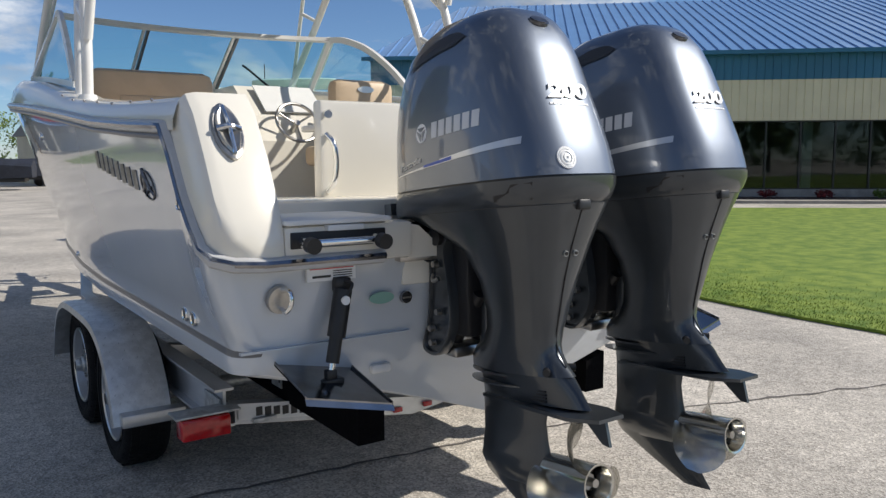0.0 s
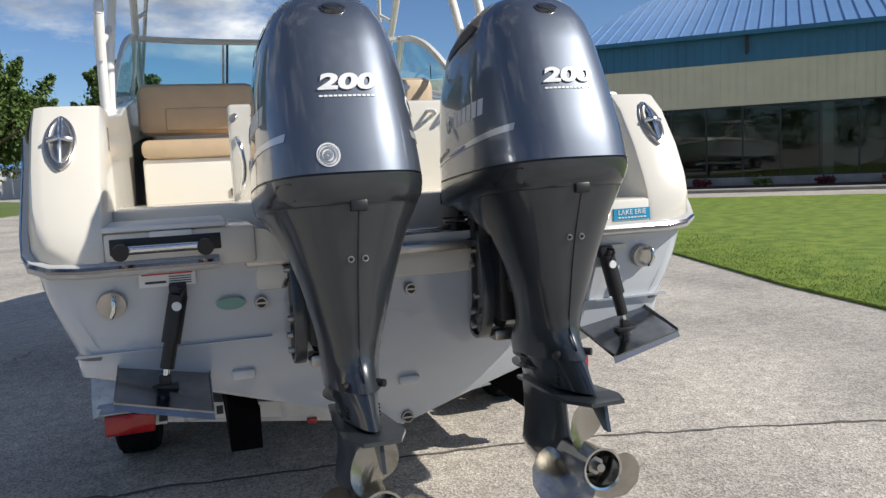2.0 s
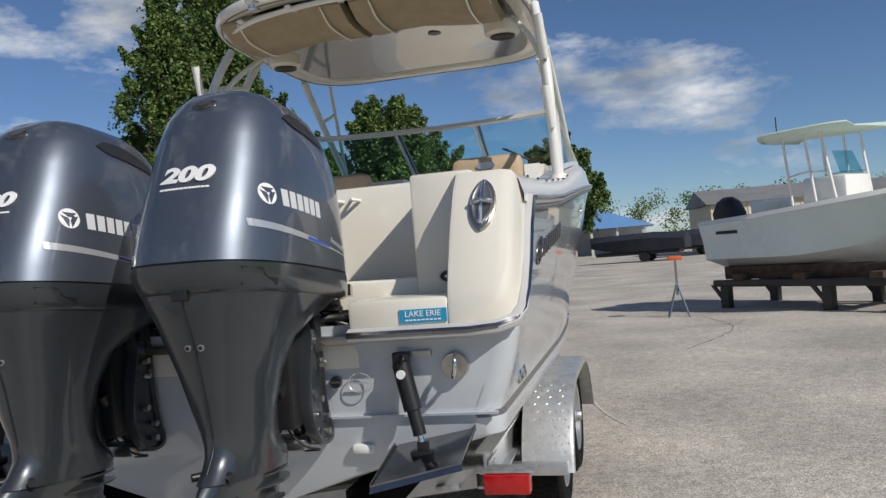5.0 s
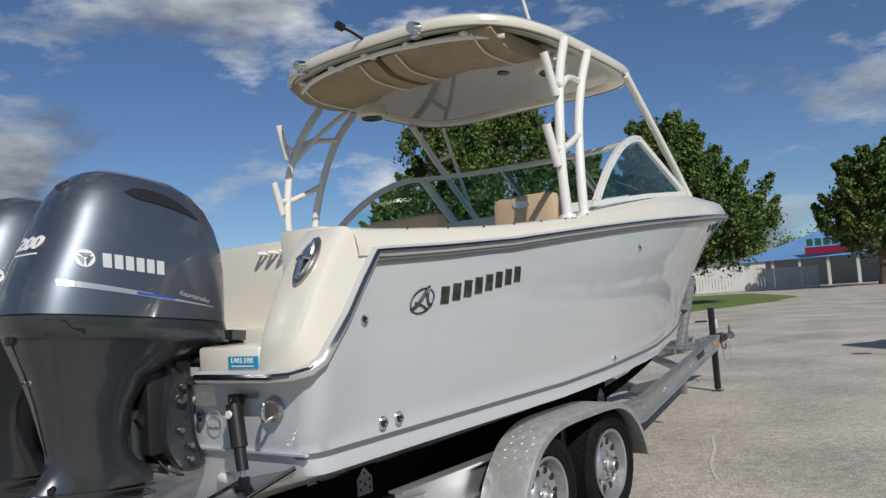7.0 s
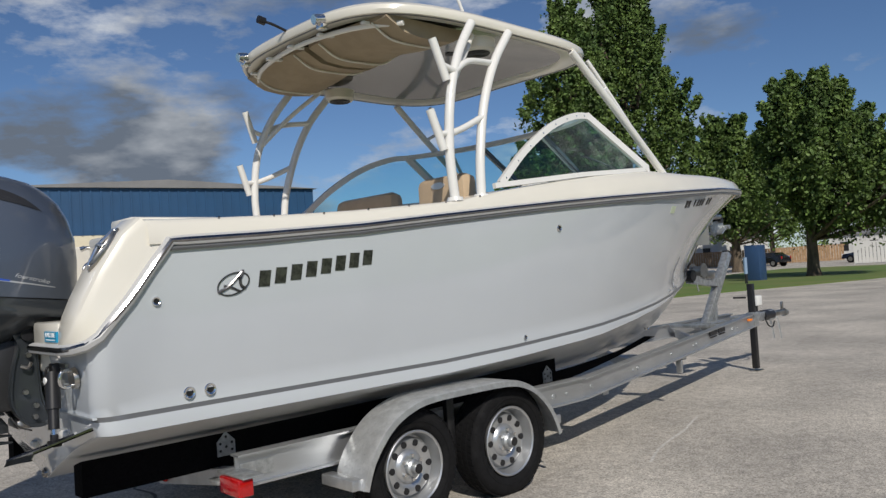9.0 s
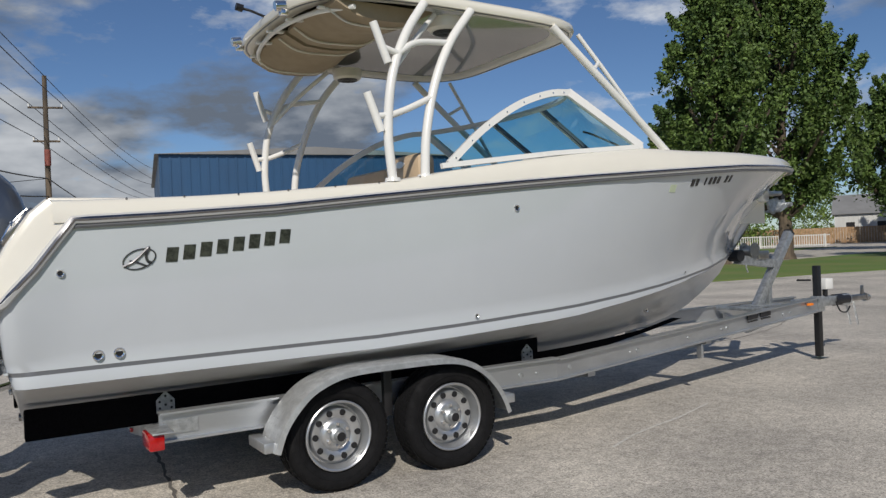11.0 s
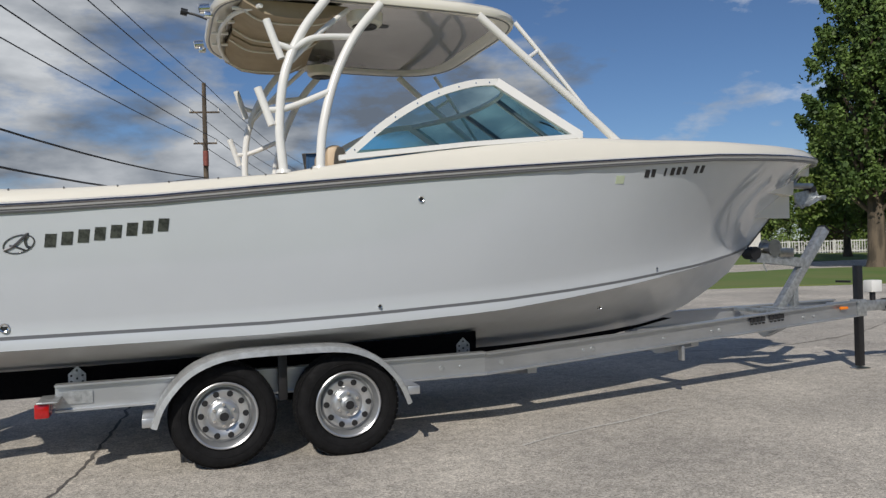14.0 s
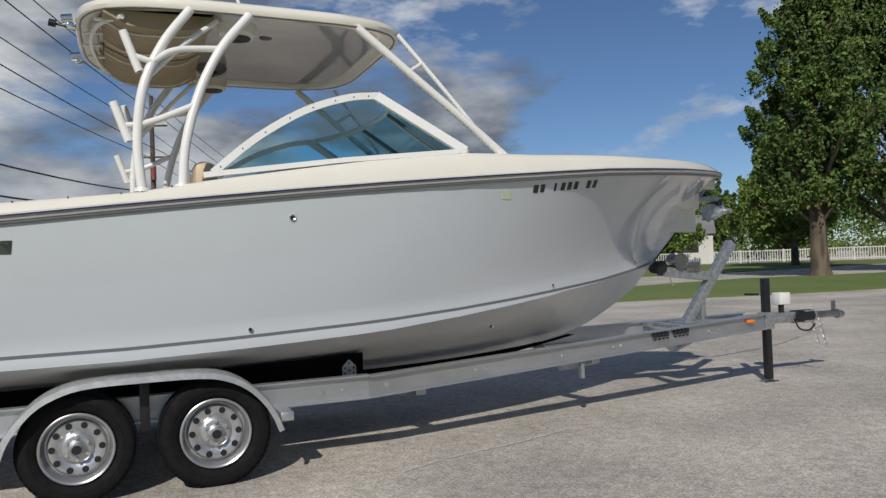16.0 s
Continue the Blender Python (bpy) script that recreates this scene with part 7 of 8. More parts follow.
# ---- second boat on stands ----
def build_second_boat():
    root = thing("moored_boat", (0, 0, 0.62), "pale green centre console boat with a T-top on timber blocks", "boat", "boats ashore")
    MINT = material("pale_mint_gelcoat", (0.66, 0.76, 0.77), 0.25, vary=0.04, scale=1.5, coat=0.4)
    L = 6.0
    rings = []
    for i in range(25):
        y = L * i / 24
        u = max(0.0, (y - 2.2) / (L - 2.2))
        b = 1.12 * max(0.0, 1 - u**2.4) ** 0.75
        zs = 1.72 + 0.40 * (y / L) ** 1.4
        zk = 0.68 + (1.45 * max(0.0, (y - 4.3) / (L - 4.3)) ** 1.8)
        bc = b * (0.86 - 0.5 * u)
        zc = 1.02 + 0.5 * u**1.5
        zc = max(zc, zk)
        half = [(0, zk), (bc * 0.5, (zk + zc) / 2), (bc, zc), (bc + (b - bc) * 0.35, zc + (zs - zc) * 0.5), (b, zs)]
        rings.append([(x, y, z) for x, z in reversed(half)] + [(-x, y, z) for x, z in half[1:]])
    bm = bmesh.new()
    rows = [[bm.verts.new(p) for p in r] for r in rings]
    for a, b in zip(rows, rows[1:]):
        for i in range(len(a) - 1):
            f = bm.faces.new([a[i], a[i + 1], b[i + 1], b[i]])
            f.material_index = 1 if 2 <= i <= 5 else 0
    bm.faces.new(rows[0])
    bmesh.ops.remove_doubles(bm, verts=bm.verts, dist=0.001)
    part("hull", bm, [MINT, BOTTOM], root, "pale mint hull with a white bottom")
    bm = bmesh.new()
    deck = [(r[0][0], r[0][1], r[0][2]) for r in rings]
    loft(bm, [[(x + 0.02, y, z) for x, y, z in deck], [(x - 0.03, y, z + 0.09) for x, y, z in deck], [(max(0, x - 0.2), y, z + 0.1) for x, y, z in deck], [(-max(0, x - 0.2), y, z + 0.1) for x, y, z in deck], [(-(x - 0.03), y, z + 0.09) for x, y, z in deck], [(-x - 0.02, y, z) for x, y, z in deck]], closed=False, cap0=False, cap1=False)
    part("deck", bm, WHITE, root, "white deck")
    bm = bmesh.new()
    box(bm, -0.4, 0.4, 2.3, 3.4, 1.75, 2.45, 0.08)
    part("console", bm, WHITE, root)
    bm = bmesh.new()
    slab(bm, [(-0.35, 3.25, 2.45), (0.35, 3.25, 2.45), (0.3, 3.05, 2.9), (-0.3, 3.05, 2.9)], (0, 1, 0.3), 0.012)
    part("windscreen", bm, GLASS, root)
    bm = bmesh.new()
    rings2 = [[(0.95 * k * math.copysign(abs(math.cos(a)) ** 0.5, math.cos(a)), 2.65 + 1.25 * k * math.copysign(abs(math.sin(a)) ** 0.5, math.sin(a)), 3.25 + dz + 0.08 * (0 if abs(math.sin(a)) > 0.9 else 1)) for a in (2 * math.pi * i / 32 for i in range(32))] for k, dz in ((0.95, -0.03), (1.0, 0.0), (0.96, 0.03), (0.5, 0.06))]
    loft(bm, rings2)
    part("t_top", bm, material("pale_green_top", (0.62, 0.75, 0.68), 0.4), root, "pale green T-top")
    for sx in (-1, 1):
        for y0, y1 in ((2.2, 2.1), (3.3, 3.05), (2.8, 2.65)):
            bm = bmesh.new()
            cyl(bm, (sx * 0.55, y0, 1.85), (sx * 0.6, y1, 3.25), 0.028)
            part("top_post", bm, WHITE, root)
        bm = bmesh.new()
        tube(bm, [(sx * 0.58, 2.17, 2.5), (sx * 0.58, 2.7, 2.55), (sx * 0.58, 3.2, 2.5)], 0.02)
        part("top_rail", bm, WHITE, root)
    bm = bmesh.new()
    box(bm, -0.45, 0.45, 0.9, 1.4, 1.75, 2.15, 0.08)
    part("seat", bm, WHITE, root)
    bm = bmesh.new()
    loft(bm, [egg(0.25, -0.55, 0.26, 1.75, 20), egg(0.25, -0.6, 0.28, 1.95, 20), egg(0.1, -0.45, 0.22, 2.2, 20), egg(-0.05, -0.3, 0.08, 2.3, 20)])
    part("motor_cover", bm, DARK, root, "black outboard cowl")
    bm = bmesh.new()
    cyl(bm, (0.2, 1.6, 3.3), (0.2, 1.6, 3.75), 0.012)
    part("antenna", bm, DARK, root)
    bm = bmesh.new()
    for k in range(7):
        box(bm, 1.045 if False else 1.065, 1.10, 0.5 + k * 0.09, 0.56 + k * 0.09, 1.52, 1.58)
    part("name_bars", bm, PRINT_BLACK, root, smooth=False)
    for o in root.children_recursive:
        o.data.transform(Matrix.Diagonal((1, 0.78, 0.955, 1)))
    return root


boat2 = build_second_boat()
AX = Vector((3.45, -3.4, 0))
ang = math.degrees(math.atan2(-AX.x, AX.y))
M2 = pose(3.62, 12.45, 0, 0, 0, ang)
boat2_base = WORLD[boat2.name]
boat2.matrix_world = M2 @ boat2_base
inside_boat = copy_thing(boat2, pose(*bw(10.5, 4.2, -0.1), 0, 0, -41) @ boat2_base)
tagged(inside_boat, "pale green boat on display behind the showroom windows")
stand = thing("boat_stand", tuple(M2 @ Vector((0, 2.6, 0))), "dark steel cradle with weathered timber bearers", "cradle")
for sx in (-0.75, 0.75):
    bm = bmesh.new()
    box(bm, sx - 0.08, sx + 0.08, 0.0, 4.4, 0.42, 0.55, 0.01, M2)
    part("cradle_beam", bm, FRAME, stand)
    for y in (0.25, 2.4, 4.2):
        bm = bmesh.new()
        box(bm, sx - 0.08, sx + 0.08, y - 0.09, y + 0.09, 0.0, 0.42, 0.01, M2)
        slab(bm, [M2 @ Vector((sx, y - 0.35, 0.45)), M2 @ Vector((sx, y - 0.25, 0.45)), M2 @ Vector((sx, y - 0.02, 0.15)), M2 @ Vector((sx, y - 0.08, 0.12))], M2.to_3x3() @ Vector((1, 0, 0)), 0.04)
        part("cradle_leg", bm, FRAME, stand, smooth=False)
    bm = bmesh.new()
    box(bm, sx * 0.66 - 0.09, sx * 0.66 + 0.09, 0.1, 3.5, 0.55, 0.80, 0.015, M2)
    part("timber_bearer", bm, BROWN, stand, "weathered brown timber bearer")
for y in (0.6, 1.9, 3.3, 4.2):
    bm = bmesh.new()
    box(bm, -0.85, 0.85, y - 0.12, y + 0.12, 0.545, 0.66, 0.015, M2)
    part("cross_timber", bm, BROWN, stand)
jackstand = thing("jack_stand", (2.3, 10.6, 0), "blue steel jack stand with an orange pad", "stand")
bm = bmesh.new()
for k in range(4):
    a = math.pi / 4 + k * math.pi / 2
    cyl(bm, (2.3 + 0.26 * math.cos(a), 10.6 + 0.26 * math.sin(a), 0.0), (2.3, 10.6, 0.62), 0.016, seg=8)
part("legs", bm, material("blue_grey_steel", (0.08, 0.12, 0.16), 0.5), jackstand)
bm = bmesh.new()
cyl(bm, (2.3, 10.6, 0.4), (2.3, 10.6, 1.05), 0.022)
part("screw", bm, STEEL, jackstand)
bm = bmesh.new()
box(bm, 2.17, 2.43, 10.5, 10.7, 1.05, 1.12, 0.012)
part("pad", bm, material("orange_pad", (0.7, 0.13, 0.02), 0.6), jackstand, "orange pad")


# ---- vehicles ----
def vehicle(x, y, turn, paint, label, pickup=True):
    root = thing("pickup_truck" if pickup else "parked_car", (x, y, 0), label, "truck" if pickup else "car", "parked vehicles")
    m = pose(x, y, 0, 0, 0, turn)
    L, W = (5.4, 1.9) if pickup else (4.5, 1.75)
    prof = [(-L / 2, 0.45), (-L / 2, 1.02), (-L / 2 + 1.7, 1.04), (-L / 2 + 1.8, 1.05), (0.1, 1.75), (0.9, 1.78), (1.5, 1.16), (L / 2 - 0.15, 1.05), (L / 2, 0.85), (L / 2, 0.45)] if pickup else [(-L / 2, 0.4), (-L / 2, 0.9), (-L / 2 + 0.3, 1.0), (-1.4, 1.38), (0.1, 1.42), (0.95, 0.98), (L / 2 - 0.1, 0.82), (L / 2, 0.6), (L / 2, 0.4)]
    if pickup:
        prof[3:5] = [(-0.95, 1.06), (-0.75, 1.78)]
    bm = bmesh.new()
    rows = []
    for s, k in ((-1, 0.96), (-0.93, 1.0), (0.93, 1.0), (1, 0.96)):
        rows.append([m @ Vector((s * W / 2 * (1.0 if z < 1.15 else 0.86), yy * k, z)) for yy, z in prof])
    loft(bm, rows)
    bmesh.ops.bevel(bm, geom=[e for e in bm.edges if e.calc_length() > 0.4], offset=0.03, segments=2, affect="EDGES")
    part("body", bm, paint, root)
    for s in (-1, 1):
        win = [(-0.65, 1.15), (-0.6, 1.68), (0.8, 1.70), (1.3, 1.18)] if pickup else [(-1.3, 1.02), (-1.15, 1.33), (0.05, 1.36), (0.75, 1.02)]
        bm = bmesh.new()
        slab(bm, [m @ Vector((s * (W / 2 * (0.985 if z < 1.3 else 0.885)), yy, z)) for yy, z in win], m.to_3x3() @ Vector((s, 0, 0.2)), 0.02)
        part("side_window", bm, FRAME, root, smooth=False)
        for yy in (-L * 0.3, L * 0.31):
            bm = bmesh.new()
            cyl(bm, m @ Vector((s * (W / 2 - 0.2), yy, 0.36)), m @ Vector((s * (W / 2 + 0.01), yy, 0.36)), 0.36, seg=24)
            wh = part("wheel", bm, TYRE, root)
            bm = bmesh.new()
            cyl(bm, m @ Vector((s * (W / 2), yy, 0.36)), m @ Vector((s * (W / 2 + 0.02), yy, 0.36)), 0.21, seg=20)
            part("rim", bm, STEEL, wh)
        bm = bmesh.new()
        box(bm, s * W * 0.36 - 0.16, s * W * 0.36 + 0.16, L / 2 - 0.03, L / 2 + 0.015, 0.72, 0.86, 0.02, m)
        part("headlight", bm, PRINT_WHITE, root)
        bm = bmesh.new()
        box(bm, s * W * 0.42 - 0.07, s * W * 0.42 + 0.07, -L / 2 - 0.015, -L / 2 + 0.05, 0.75, 1.0, 0.01, m)
        part("tail_light", bm, RED, root)
    bm = bmesh.new()
    box(bm, -W * 0.24, W * 0.24, L / 2 - 0.02, L / 2 + 0.02, 0.6, 0.85, 0.01, m)
    part("grille", bm, DARK, root)
    bm = bmesh.new()
    box(bm, -W * 0.46, W * 0.46, L / 2 - 0.05, L / 2 + 0.06, 0.42, 0.58, 0.02, m)
    part("bumper", bm, STEEL if pickup else paint, root)
    return root


NAVY = material("dark_navy_paint", (0.012, 0.018, 0.045), 0.2, coat=0.8, vary=0.05, scale=2)
BLACKP = material("black_car_paint", (0.01, 0.01, 0.012), 0.18, coat=0.8, vary=0.05, scale=2)
vehicle(12.6, 25.6, 118, NAVY, "dark navy pickup truck parked beside the showroom")
vehicle(11.2, 22.6, 120, BLACKP, "black pickup truck parked beside the showroom")
vehicle(-22.0, 76.0, 80, NAVY, "dark blue car parked past the lawn", False)
vehicle(-31.0, 74.0, 80, BLACKP, "dark car parked past the lawn", False)
vehicle(-15.0, 88.0, 80, material("silver_paint", (0.5, 0.51, 0.52), 0.25, metal=0.5, coat=0.6), "silver car parked in the far lot", False)

# dark covered boats and a tan shed in the far yard
for x, y, turn, lab in ((1.5, 46, 75, "dark blue covered boat on a trailer in the far yard"), (5.3, 52, 100, "black covered boat on a trailer in the far yard")):
    m = pose(x, y, 0, 0, 0, turn)
    cov = thing("covered_boat", (x, y, 0), lab, "boat", "covered boats")
    bm = bmesh.new()
    loft(bm, [[m @ Vector((b * k, yy, z)) for k, z in ((-1, zt), (-0.9, zb), (0.9, zb), (1, zt), (0.3, zt + 0.35), (-0.3, zt + 0.35))] for yy, b, zb, zt in ((-3, 1.0, 0.7, 1.3), (-1, 1.1, 0.65, 1.45), (1.5, 0.95, 0.7, 1.4), (3.1, 0.1, 1.0, 1.35))])
    part("cover", bm, material("dark_cover", (0.02, 0.025, 0.04), 0.7, vary=0.3, scale=2), cov, "dark fabric cover")
    bm = bmesh.new()
    for s in (-0.8, 0.8):
        cyl(bm, m @ Vector((s - 0.1, -0.5, 0.32)), m @ Vector((s + 0.1, -0.5, 0.32)), 0.32)
    box(bm, -0.7, 0.7, -2.6, 2.6, 0.45, 0.68, 0.02, m)
    part("trailer_base", bm, DARK, cov)


def shed(x, y, w, d, h, turn, wall_m, roof_m, label, rise=1.2):
    root = thing("shed", (x, y, 0), label, "building", "far buildings")
    m = pose(x, y, 0, 0, 0, turn)
    bm = bmesh.new()
    box(bm, -w / 2, w / 2, -d / 2, d / 2, 0, h, 0, m)
    for k in range(int(w / 0.5)):
        box(bm, -w / 2 + k * 0.5, -w / 2 + k * 0.5 + 0.06, -d / 2 - 0.04, -d / 2, 0, h - 0.004, 0, m)
    part("wall", bm, wall_m, root, smooth=False)
    bm = bmesh.new()
    loft(bm, [[m @ Vector(p) for p in ((xx, -d / 2 - 0.3, h), (xx, 0, h + rise), (xx, d / 2 + 0.3, h), (xx, 0, h - 0.05))] for xx in (-w / 2 - 0.3, w / 2 + 0.3)])
    part("roof", bm, roof_m, root, smooth=False)
    for k in range(max(1, int(w / 3.2))):
        xx = -w / 2 + 1.2 + k * 3.2
        bm = bmesh.new()
        box(bm, xx, xx + 0.9, -d / 2 - 0.05, -d / 2 + 0.02, h * 0.35, h * 0.72, 0, m)
        part("window", bm, FRAME, root, smooth=False)
    return root


GREY_ROOF = material("grey_roof", (0.22, 0.22, 0.22), 0.6, vary=0.15, scale=0.6)
HOUSE = material("white_siding", (0.62, 0.62, 0.60), 0.6, vary=0.06, scale=0.6)
shed(10.5, 58, 9, 9, 3.4, 6, CREAM, GREY_ROOF, "tan ribbed metal shed with a grey roof")
shed(25.5, 56, 18, 8, 3.2, -10, CREAM, GREY_ROOF, "long cream metal shed behind the showroom")
shed(-66, 57, 10, 7, 3.2, 52, HOUSE, GREY_ROOF, "pale house with a grey roof beyond the pool", 2.2)
shed(-46, 92, 12, 8, 3.4, 30, HOUSE, GREY_ROOF, "white house with a grey roof among trees", 2.4)
shed(-24, 104, 22, 8, 3.0, 12, HOUSE, GREY_ROOF, "long white building in the distance", 1.0)

# blue warehouse
ware = thing("warehouse", (-46, 18, 0), "long blue metal warehouse with a cream base", "building", "far buildings")
WD = (Vector((-43.5, 29.0, 0)) - Vector((-47.2, 8.9, 0)))
WL = WD.length
WM = Matrix.Translation((-47.2, 8.9, 0)) @ Matrix.Rotation(math.atan2(WD.y, WD.x), 4, "Z")
bm = bmesh.new()
box(bm, 0, WL, 0, 26, 0, 5.2, 0, WM)
part("base_wall", bm, CREAM, ware, smooth=False)
bm = bmesh.new()
box(bm, -0.02, WL + 0.02, -0.02, 26, 5.2, 8.2, 0, WM)
for k in range(int(WL / 0.6)):
    box(bm, k * 0.6, k * 0.6 + 0.12, -0.08, -0.02, 5.203, 8.2, 0, WM)
part("blue_wall", bm, material("warehouse_blue", (0.02, 0.075, 0.17), 0.45, vary=0.1, scale=0.5), ware, "ribbed blue wall", smooth=False)
bm = bmesh.new()
loft(bm, [[WM @ Vector(p) for p in ((-0.3, yy, 8.2), (WL * 0.5, yy, 8.75), (WL + 0.3, yy, 8.2))] for yy in (-0.3, 26)], cap0=True, cap1=True)
part("roof", bm, GREY_ROOF, ware, smooth=False)

# pavilion with a blue roof and board fence
pav = thing("pavilion", (-9.5, 84, 0), "white open pavilion with a blue metal roof", "building", "far buildings")
bm = bmesh.new()
vs = [bm.verts.new(p) for p in ((-20, 79, 2.7), (3, 76, 2.7), (3, 90, 2.7), (-20, 90, 2.7), (-13, 84, 5.4), (-4, 83, 5.4))]
for f in ((0, 1, 5, 4), (1, 2, 5), (2, 3, 4, 5), (3, 0, 4), (0, 3, 2, 1)):
    bm.faces.new([vs[i] for i in f])
part("roof", bm, material("pavilion_blue", (0.16, 0.33, 0.62), 0.4, vary=0.06, scale=0.5), pav, "light blue metal roof", smooth=False)
for k in range(9):
    bm = bmesh.new()
    x = -19 + k * 2.6
    box(bm, x, x + 0.25, 79.2 - 0.13 * (x + 20), 79.45 - 0.13 * (x + 20), 0, 2.7)
    part("post", bm, HOUSE, pav, smooth=False)
bm = bmesh.new()
box(bm, -18, 2, 83, 83.2, 0, 2.7)
part("back_wall", bm, HOUSE, pav, smooth=False)
bm = bmesh.new()
box(bm, -13.0, -8.2, 78.0, 78.15, 3.0, 3.7)
sign = part("sign_board", bm, material("dark_red_sign", (0.25, 0.02, 0.05), 0.5), pav, "dark red sign board with green bars", smooth=False)
bm = bmesh.new()
for k in range(6):
    box(bm, -12.8 + k * 0.75, -12.25 + k * 0.75, 78.0, 78.1, 3.8, 4.5)
part("sign_bars", bm, material("green_sign", (0.02, 0.12, 0.09), 0.5), sign, smooth=False)


def fence(name, pts, h, mat, label, gap, w, posts=3.0):
    root = thing(name, (*pts[0], 0), label, "fence", "fences")
    bm = bmesh.new()
    rails = bmesh.new()
    for (x0, y0), (x1, y1) in zip(pts, pts[1:]):
        d = Vector((x1 - x0, y1 - y0, 0))
        n = int(d.length / gap)
        m = Matrix.Translation((x0, y0, 0)) @ Matrix.Rotation(math.atan2(d.y, d.x), 4, "Z")
        for k in range(n):
            box(bm, k * gap, k * gap + w, -0.01, 0.01, 0.06, h, 0, m)
        for z in (0.2, h - 0.12):
            box(rails, 0, d.length, 0.012, 0.05, z, z + 0.08, 0, m)
        for k in range(int(d.length / posts) + 1):
            pb = bmesh.new()
            box(pb, k * posts - 0.05, k * posts + 0.05, 0.0, 0.1, 0, h + 0.05, 0, m)
            part("post", pb, mat, root, smooth=False)
    part("rails", rails, mat, root, smooth=False)
    tagged(part("picket", bm, mat, root, smooth=False), kind="stuff")


fence("picket_fence", [(-62, 40), (-52, 56), (-40, 70)], 1.25, HOUSE, "long white picket fence round the pool", 0.22, 0.07)
fence("board_fence", [(-20.5, 68), (-10.5, 71.5)], 1.9, HOUSE, "white vertical board fence", 0.28, 0.25)
fence("wooden_fence", [(-56, 78), (-40, 88), (-30, 92)], 1.9, material("cedar_boards", (0.42, 0.27, 0.15), 0.8, vary=0.3, scale=3), "brown cedar board fence", 0.28, 0.25)
# blue machine-like box and marker post on the lawn
kiosk = thing("utility_cabinet", (-14.6, 37.5, 0), "blue metal utility cabinet on the lawn", "cabinet")
bm = bmesh.new()
box(bm, -15.0, -14.2, 37.1, 37.9, 0.0, 1.9, 0.04)
part("cabinet_body", bm, material("blue_cabinet", (0.03, 0.07, 0.16), 0.4, vary=0.1, scale=3), kiosk)
post = thing("marker_post", (-13.2, 33.5, 0), "short blue and black marker post on the lawn", "post")
bm = bmesh.new()
cyl(bm, (-13.2, 33.5, 0), (-13.2, 33.5, 0.5), 0.07)
part("post_base", bm, DARK, post)
bm = bmesh.new()
cyl(bm, (-13.2, 33.5, 0.5), (-13.2, 33.5, 1.3), 0.09)
part("post_top", bm, material("pale_blue_post", (0.25, 0.35, 0.5), 0.5), post)

# ---- utility poles and wires ----
POLES = [Vector((-43.5, 2.1, 0)), Vector((24.0, -14.0, 0)), Vector((-95.0, 19.0, 0)), Vector((-140.0, 32.0, 0))]
heads = []
for i, p in enumerate(POLES):
    root = thing("utility_pole", tuple(p), "weathered wooden utility pole with crossarm and wires", "pole", "utility poles")
    bm = bmesh.new()
    cyl(bm, p, p + Vector((0, 0, 12.0)), 0.19, 0.12, 12)
    part("pole_shaft", bm, BARK, root, "grey weathered timber shaft")
    d = Vector((0.23, 0.97, 0)) if i != 1 else Vector((0.23, 0.97, 0))
    bm = bmesh.new()
    for z, w in ((10.2, 0.9), (8.3, 0.7)):
        cyl(bm, p + Vector((0, 0, z)) - d * w, p + Vector((0, 0, z)) + d * w, 0.06, seg=8)
    part("crossarm", bm, BARK, root)
    bm = bmesh.new()
    cyl(bm, p + Vector((0.22, 0, 6.9)), p + Vector((0.22, 0, 7.8)), 0.17)
    part("transformer", bm, material("rusty_red_can", (0.25, 0.07, 0.05), 0.6, vary=0.3, scale=4) if i == 0 else GALV, root)
    bm = bmesh.new()
    for z, w in ((10.35, 0.85), (8.45, 0.65)):
        for s in (-1, 1):
            cyl(bm, p + Vector((0, 0, z - 0.1)) + d * w * s, p + Vector((0, 0, z + 0.1)) + d * w * s, 0.05, seg=8)
    part("insulator", bm, PLASTIC, root)
    heads.append([p + Vector((0, 0, 12.0)), p + Vector((0, 0, 10.45)) + d * 0.85, p + Vector((0, 0, 10.45)) - d * 0.85, p + Vector((0, 0, 8.55)) + d * 0.65, p + Vector((0, 0, 8.55)) - d * 0.65, p + Vector((0, 0, 6.2)), p + Vector((0, 0, 5.2))])
WIRE = material("wire", (0.012, 0.012, 0.013), 0.6)
for a, b in ((0, 1), (0, 2), (2, 3)):
    for k, (p, q) in enumerate(zip(heads[a], heads[b])):
        bm = bmesh.new()
        sag = 0.9 if k < 5 else 1.4
        tube(bm, [p + (q - p) * t - Vector((0, 0, sag * 4 * t * (1 - t))) for t in np.linspace(0, 1, 17)], 0.022 if k < 5 else 0.034, seg=5, smooth=False)
        tagged(finish("overhead_wire", bm, WIRE), "thin black overhead wire strung between the poles", "wire", "overhead wires")
bm = bmesh.new()
p, q = heads[0][5], Vector((-70, -30, 6.5))
tube(bm, [p + (q - p) * t - Vector((0, 0, 2 * t * (1 - t))) for t in np.linspace(0, 1, 9)], 0.02, seg=5, smooth=False)
tagged(finish("overhead_wire", bm, WIRE), "thin black overhead wire strung between the poles", "wire", "overhead wires")

# ---- cracks, stains and paler ground beyond ----
CRACK = material("crack_filler", (0.13, 0.12, 0.11), 0.95)


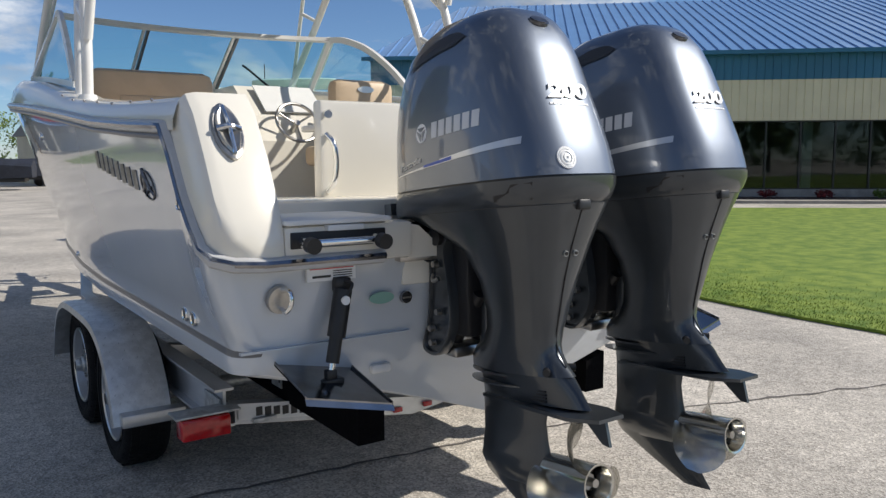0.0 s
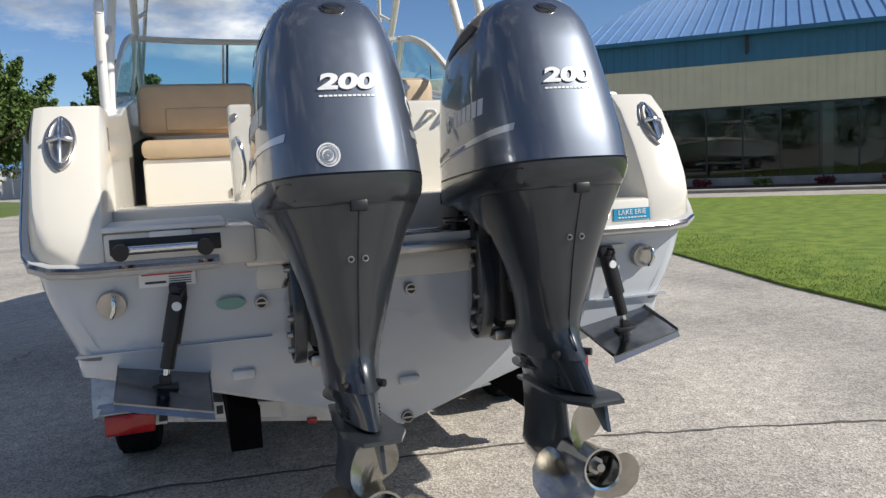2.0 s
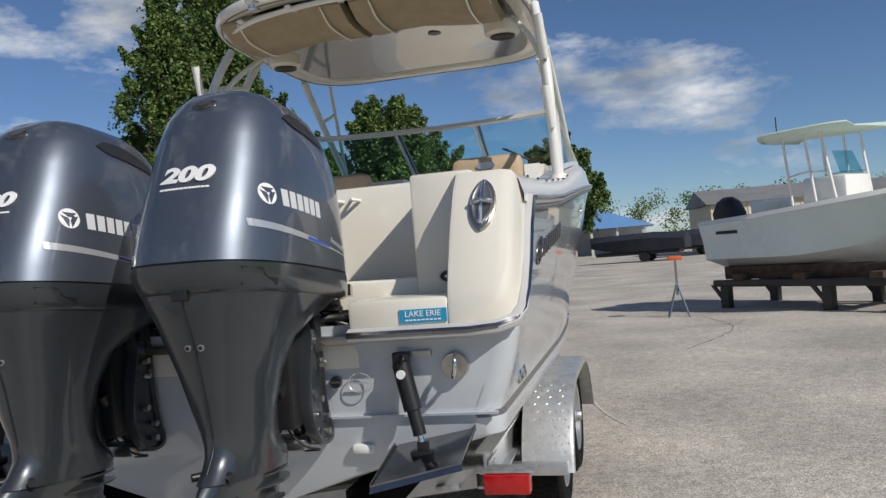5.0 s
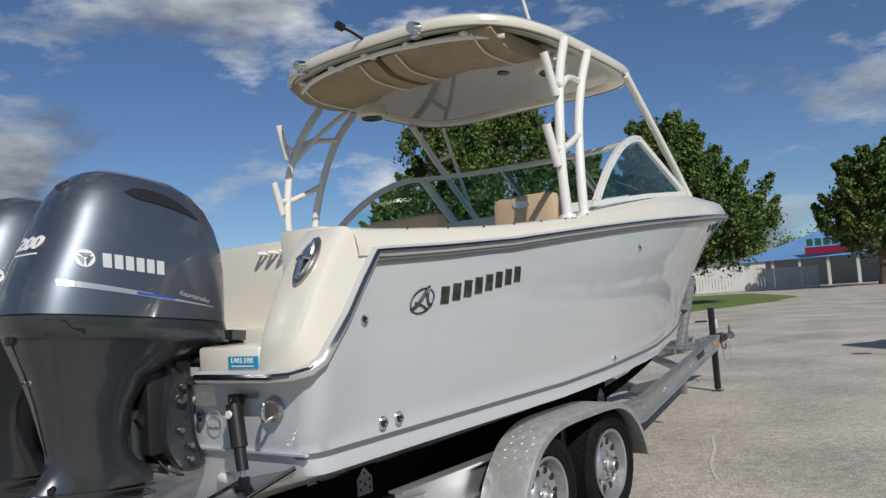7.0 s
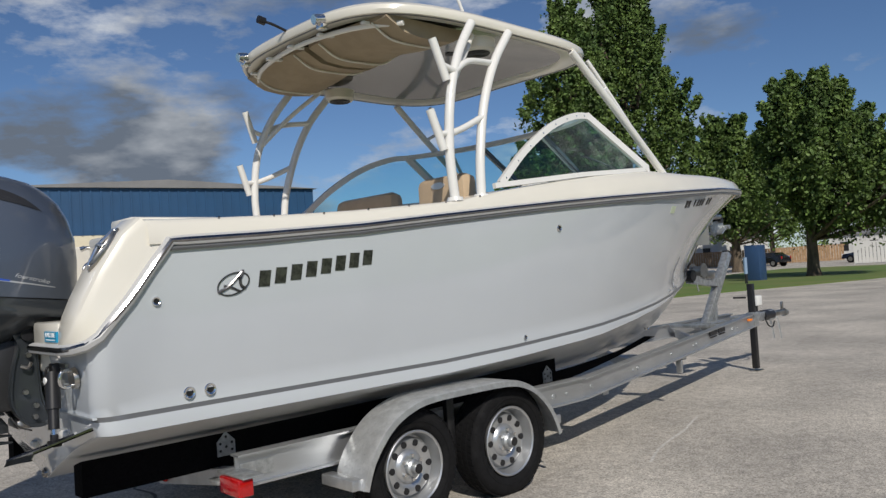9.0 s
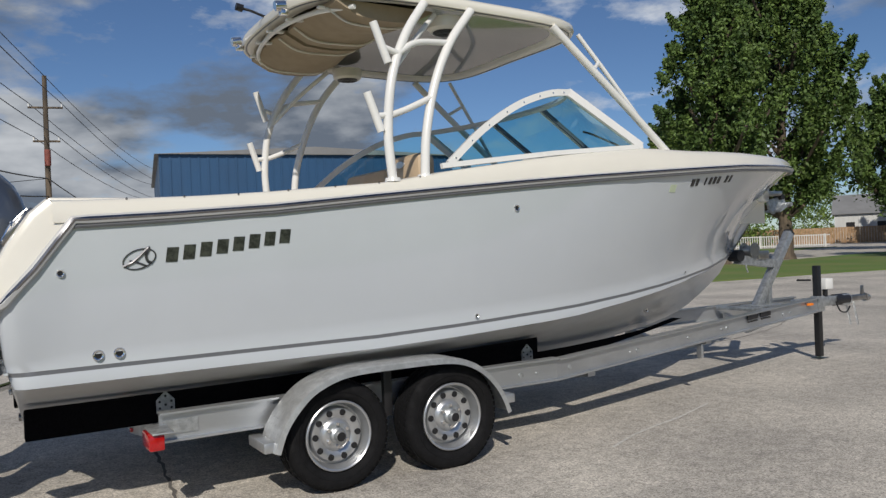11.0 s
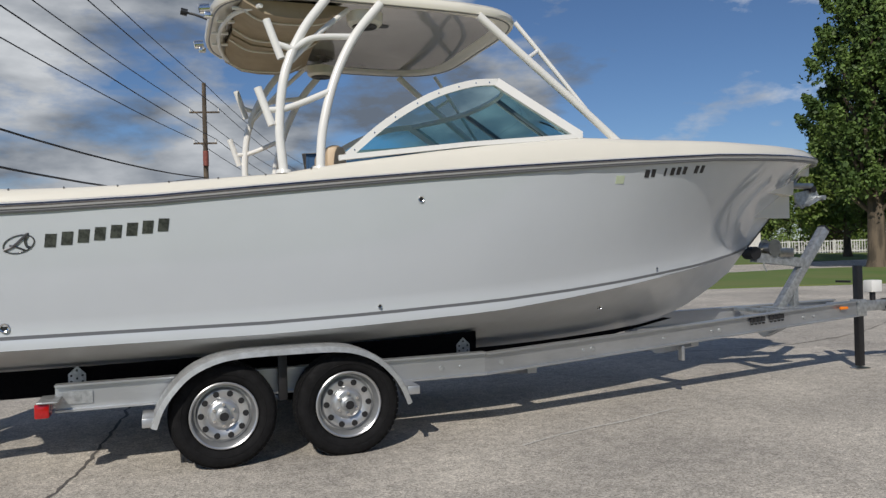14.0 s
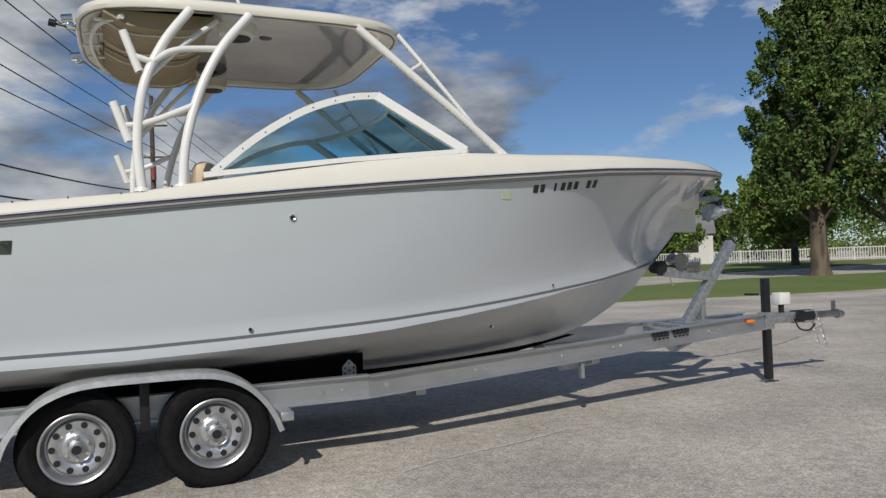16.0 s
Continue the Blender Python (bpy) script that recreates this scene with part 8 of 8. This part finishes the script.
def crack(pts, w, seed):
    rng = np.random.default_rng(seed)
    bm = bmesh.new()
    fine = smooth_path([(x, y, 0) for x, y in pts], 14)
    left, right = [], []
    for i, p in enumerate(fine):
        j = Vector((rng.normal() * 0.012, rng.normal() * 0.012, 0))
        ww = w * rng.uniform(0.3, 1.3)
        d = (fine[min(i + 1, len(fine) - 1)] - fine[max(i - 1, 0)]).normalized()
        n = Vector((-d.y, d.x, 0))
        left.append(bm.verts.new(p + j + n * ww + Vector((0, 0, 0.0042))))
        right.append(bm.verts.new(p + j - n * ww + Vector((0, 0, 0.0042))))
    for i in range(len(fine) - 1):
        bm.faces.new([left[i], left[i + 1], right[i + 1], right[i]])
    tagged(finish("ground_crack", bm, CRACK, smooth=False), "dark irregular crack in the asphalt", "crack", kind="structure")


crack([(-2.0, -0.65), (-0.6, -0.75), (0.8, -0.9), (1.7, -1.1), (2.7, -1.4), (4.2, -1.9)], 0.012, 1)
crack([(-2.6, -0.2), (-2.2, 0.9), (-2.5, 2.1), (-2.2, 3.2)], 0.007, 3)
crack([(2.2, 6.2), (3.0, 8.3), (2.7, 10.4)], 0.008, 4)
crack([(-3.4, 4.0), (-1.8, 6.2), (-2.2, 9.0), (-4.0, 12.0)], 0.009, 5)
bm = bmesh.new()
pts = smooth_path([(1.52, 2.0, 0.0045), (1.40, 2.26, 0.0045), (1.29, 2.57, 0.0045), (1.17, 3.05, 0.0045), (1.08, 3.32, 0.0045), (0.95, 3.7, 0.0045)], 8)
rng = np.random.default_rng(9)
a = [bm.verts.new(p + Vector((0.006 + 0.012 * rng.uniform(), 0, 0))) for p in pts]
b = [bm.verts.new(p - Vector((0.006 + 0.012 * rng.uniform(), 0, 0))) for p in pts]
for i in range(len(pts) - 1):
    bm.faces.new([a[i], a[i + 1], b[i + 1], b[i]])
tagged(finish("chalk_scratch", bm, material("chalky_scratch", (0.62, 0.60, 0.56), 0.95, vary=0.3, scale=20), smooth=False), "pale chalky scratch mark across the asphalt", "scratch", kind="structure")
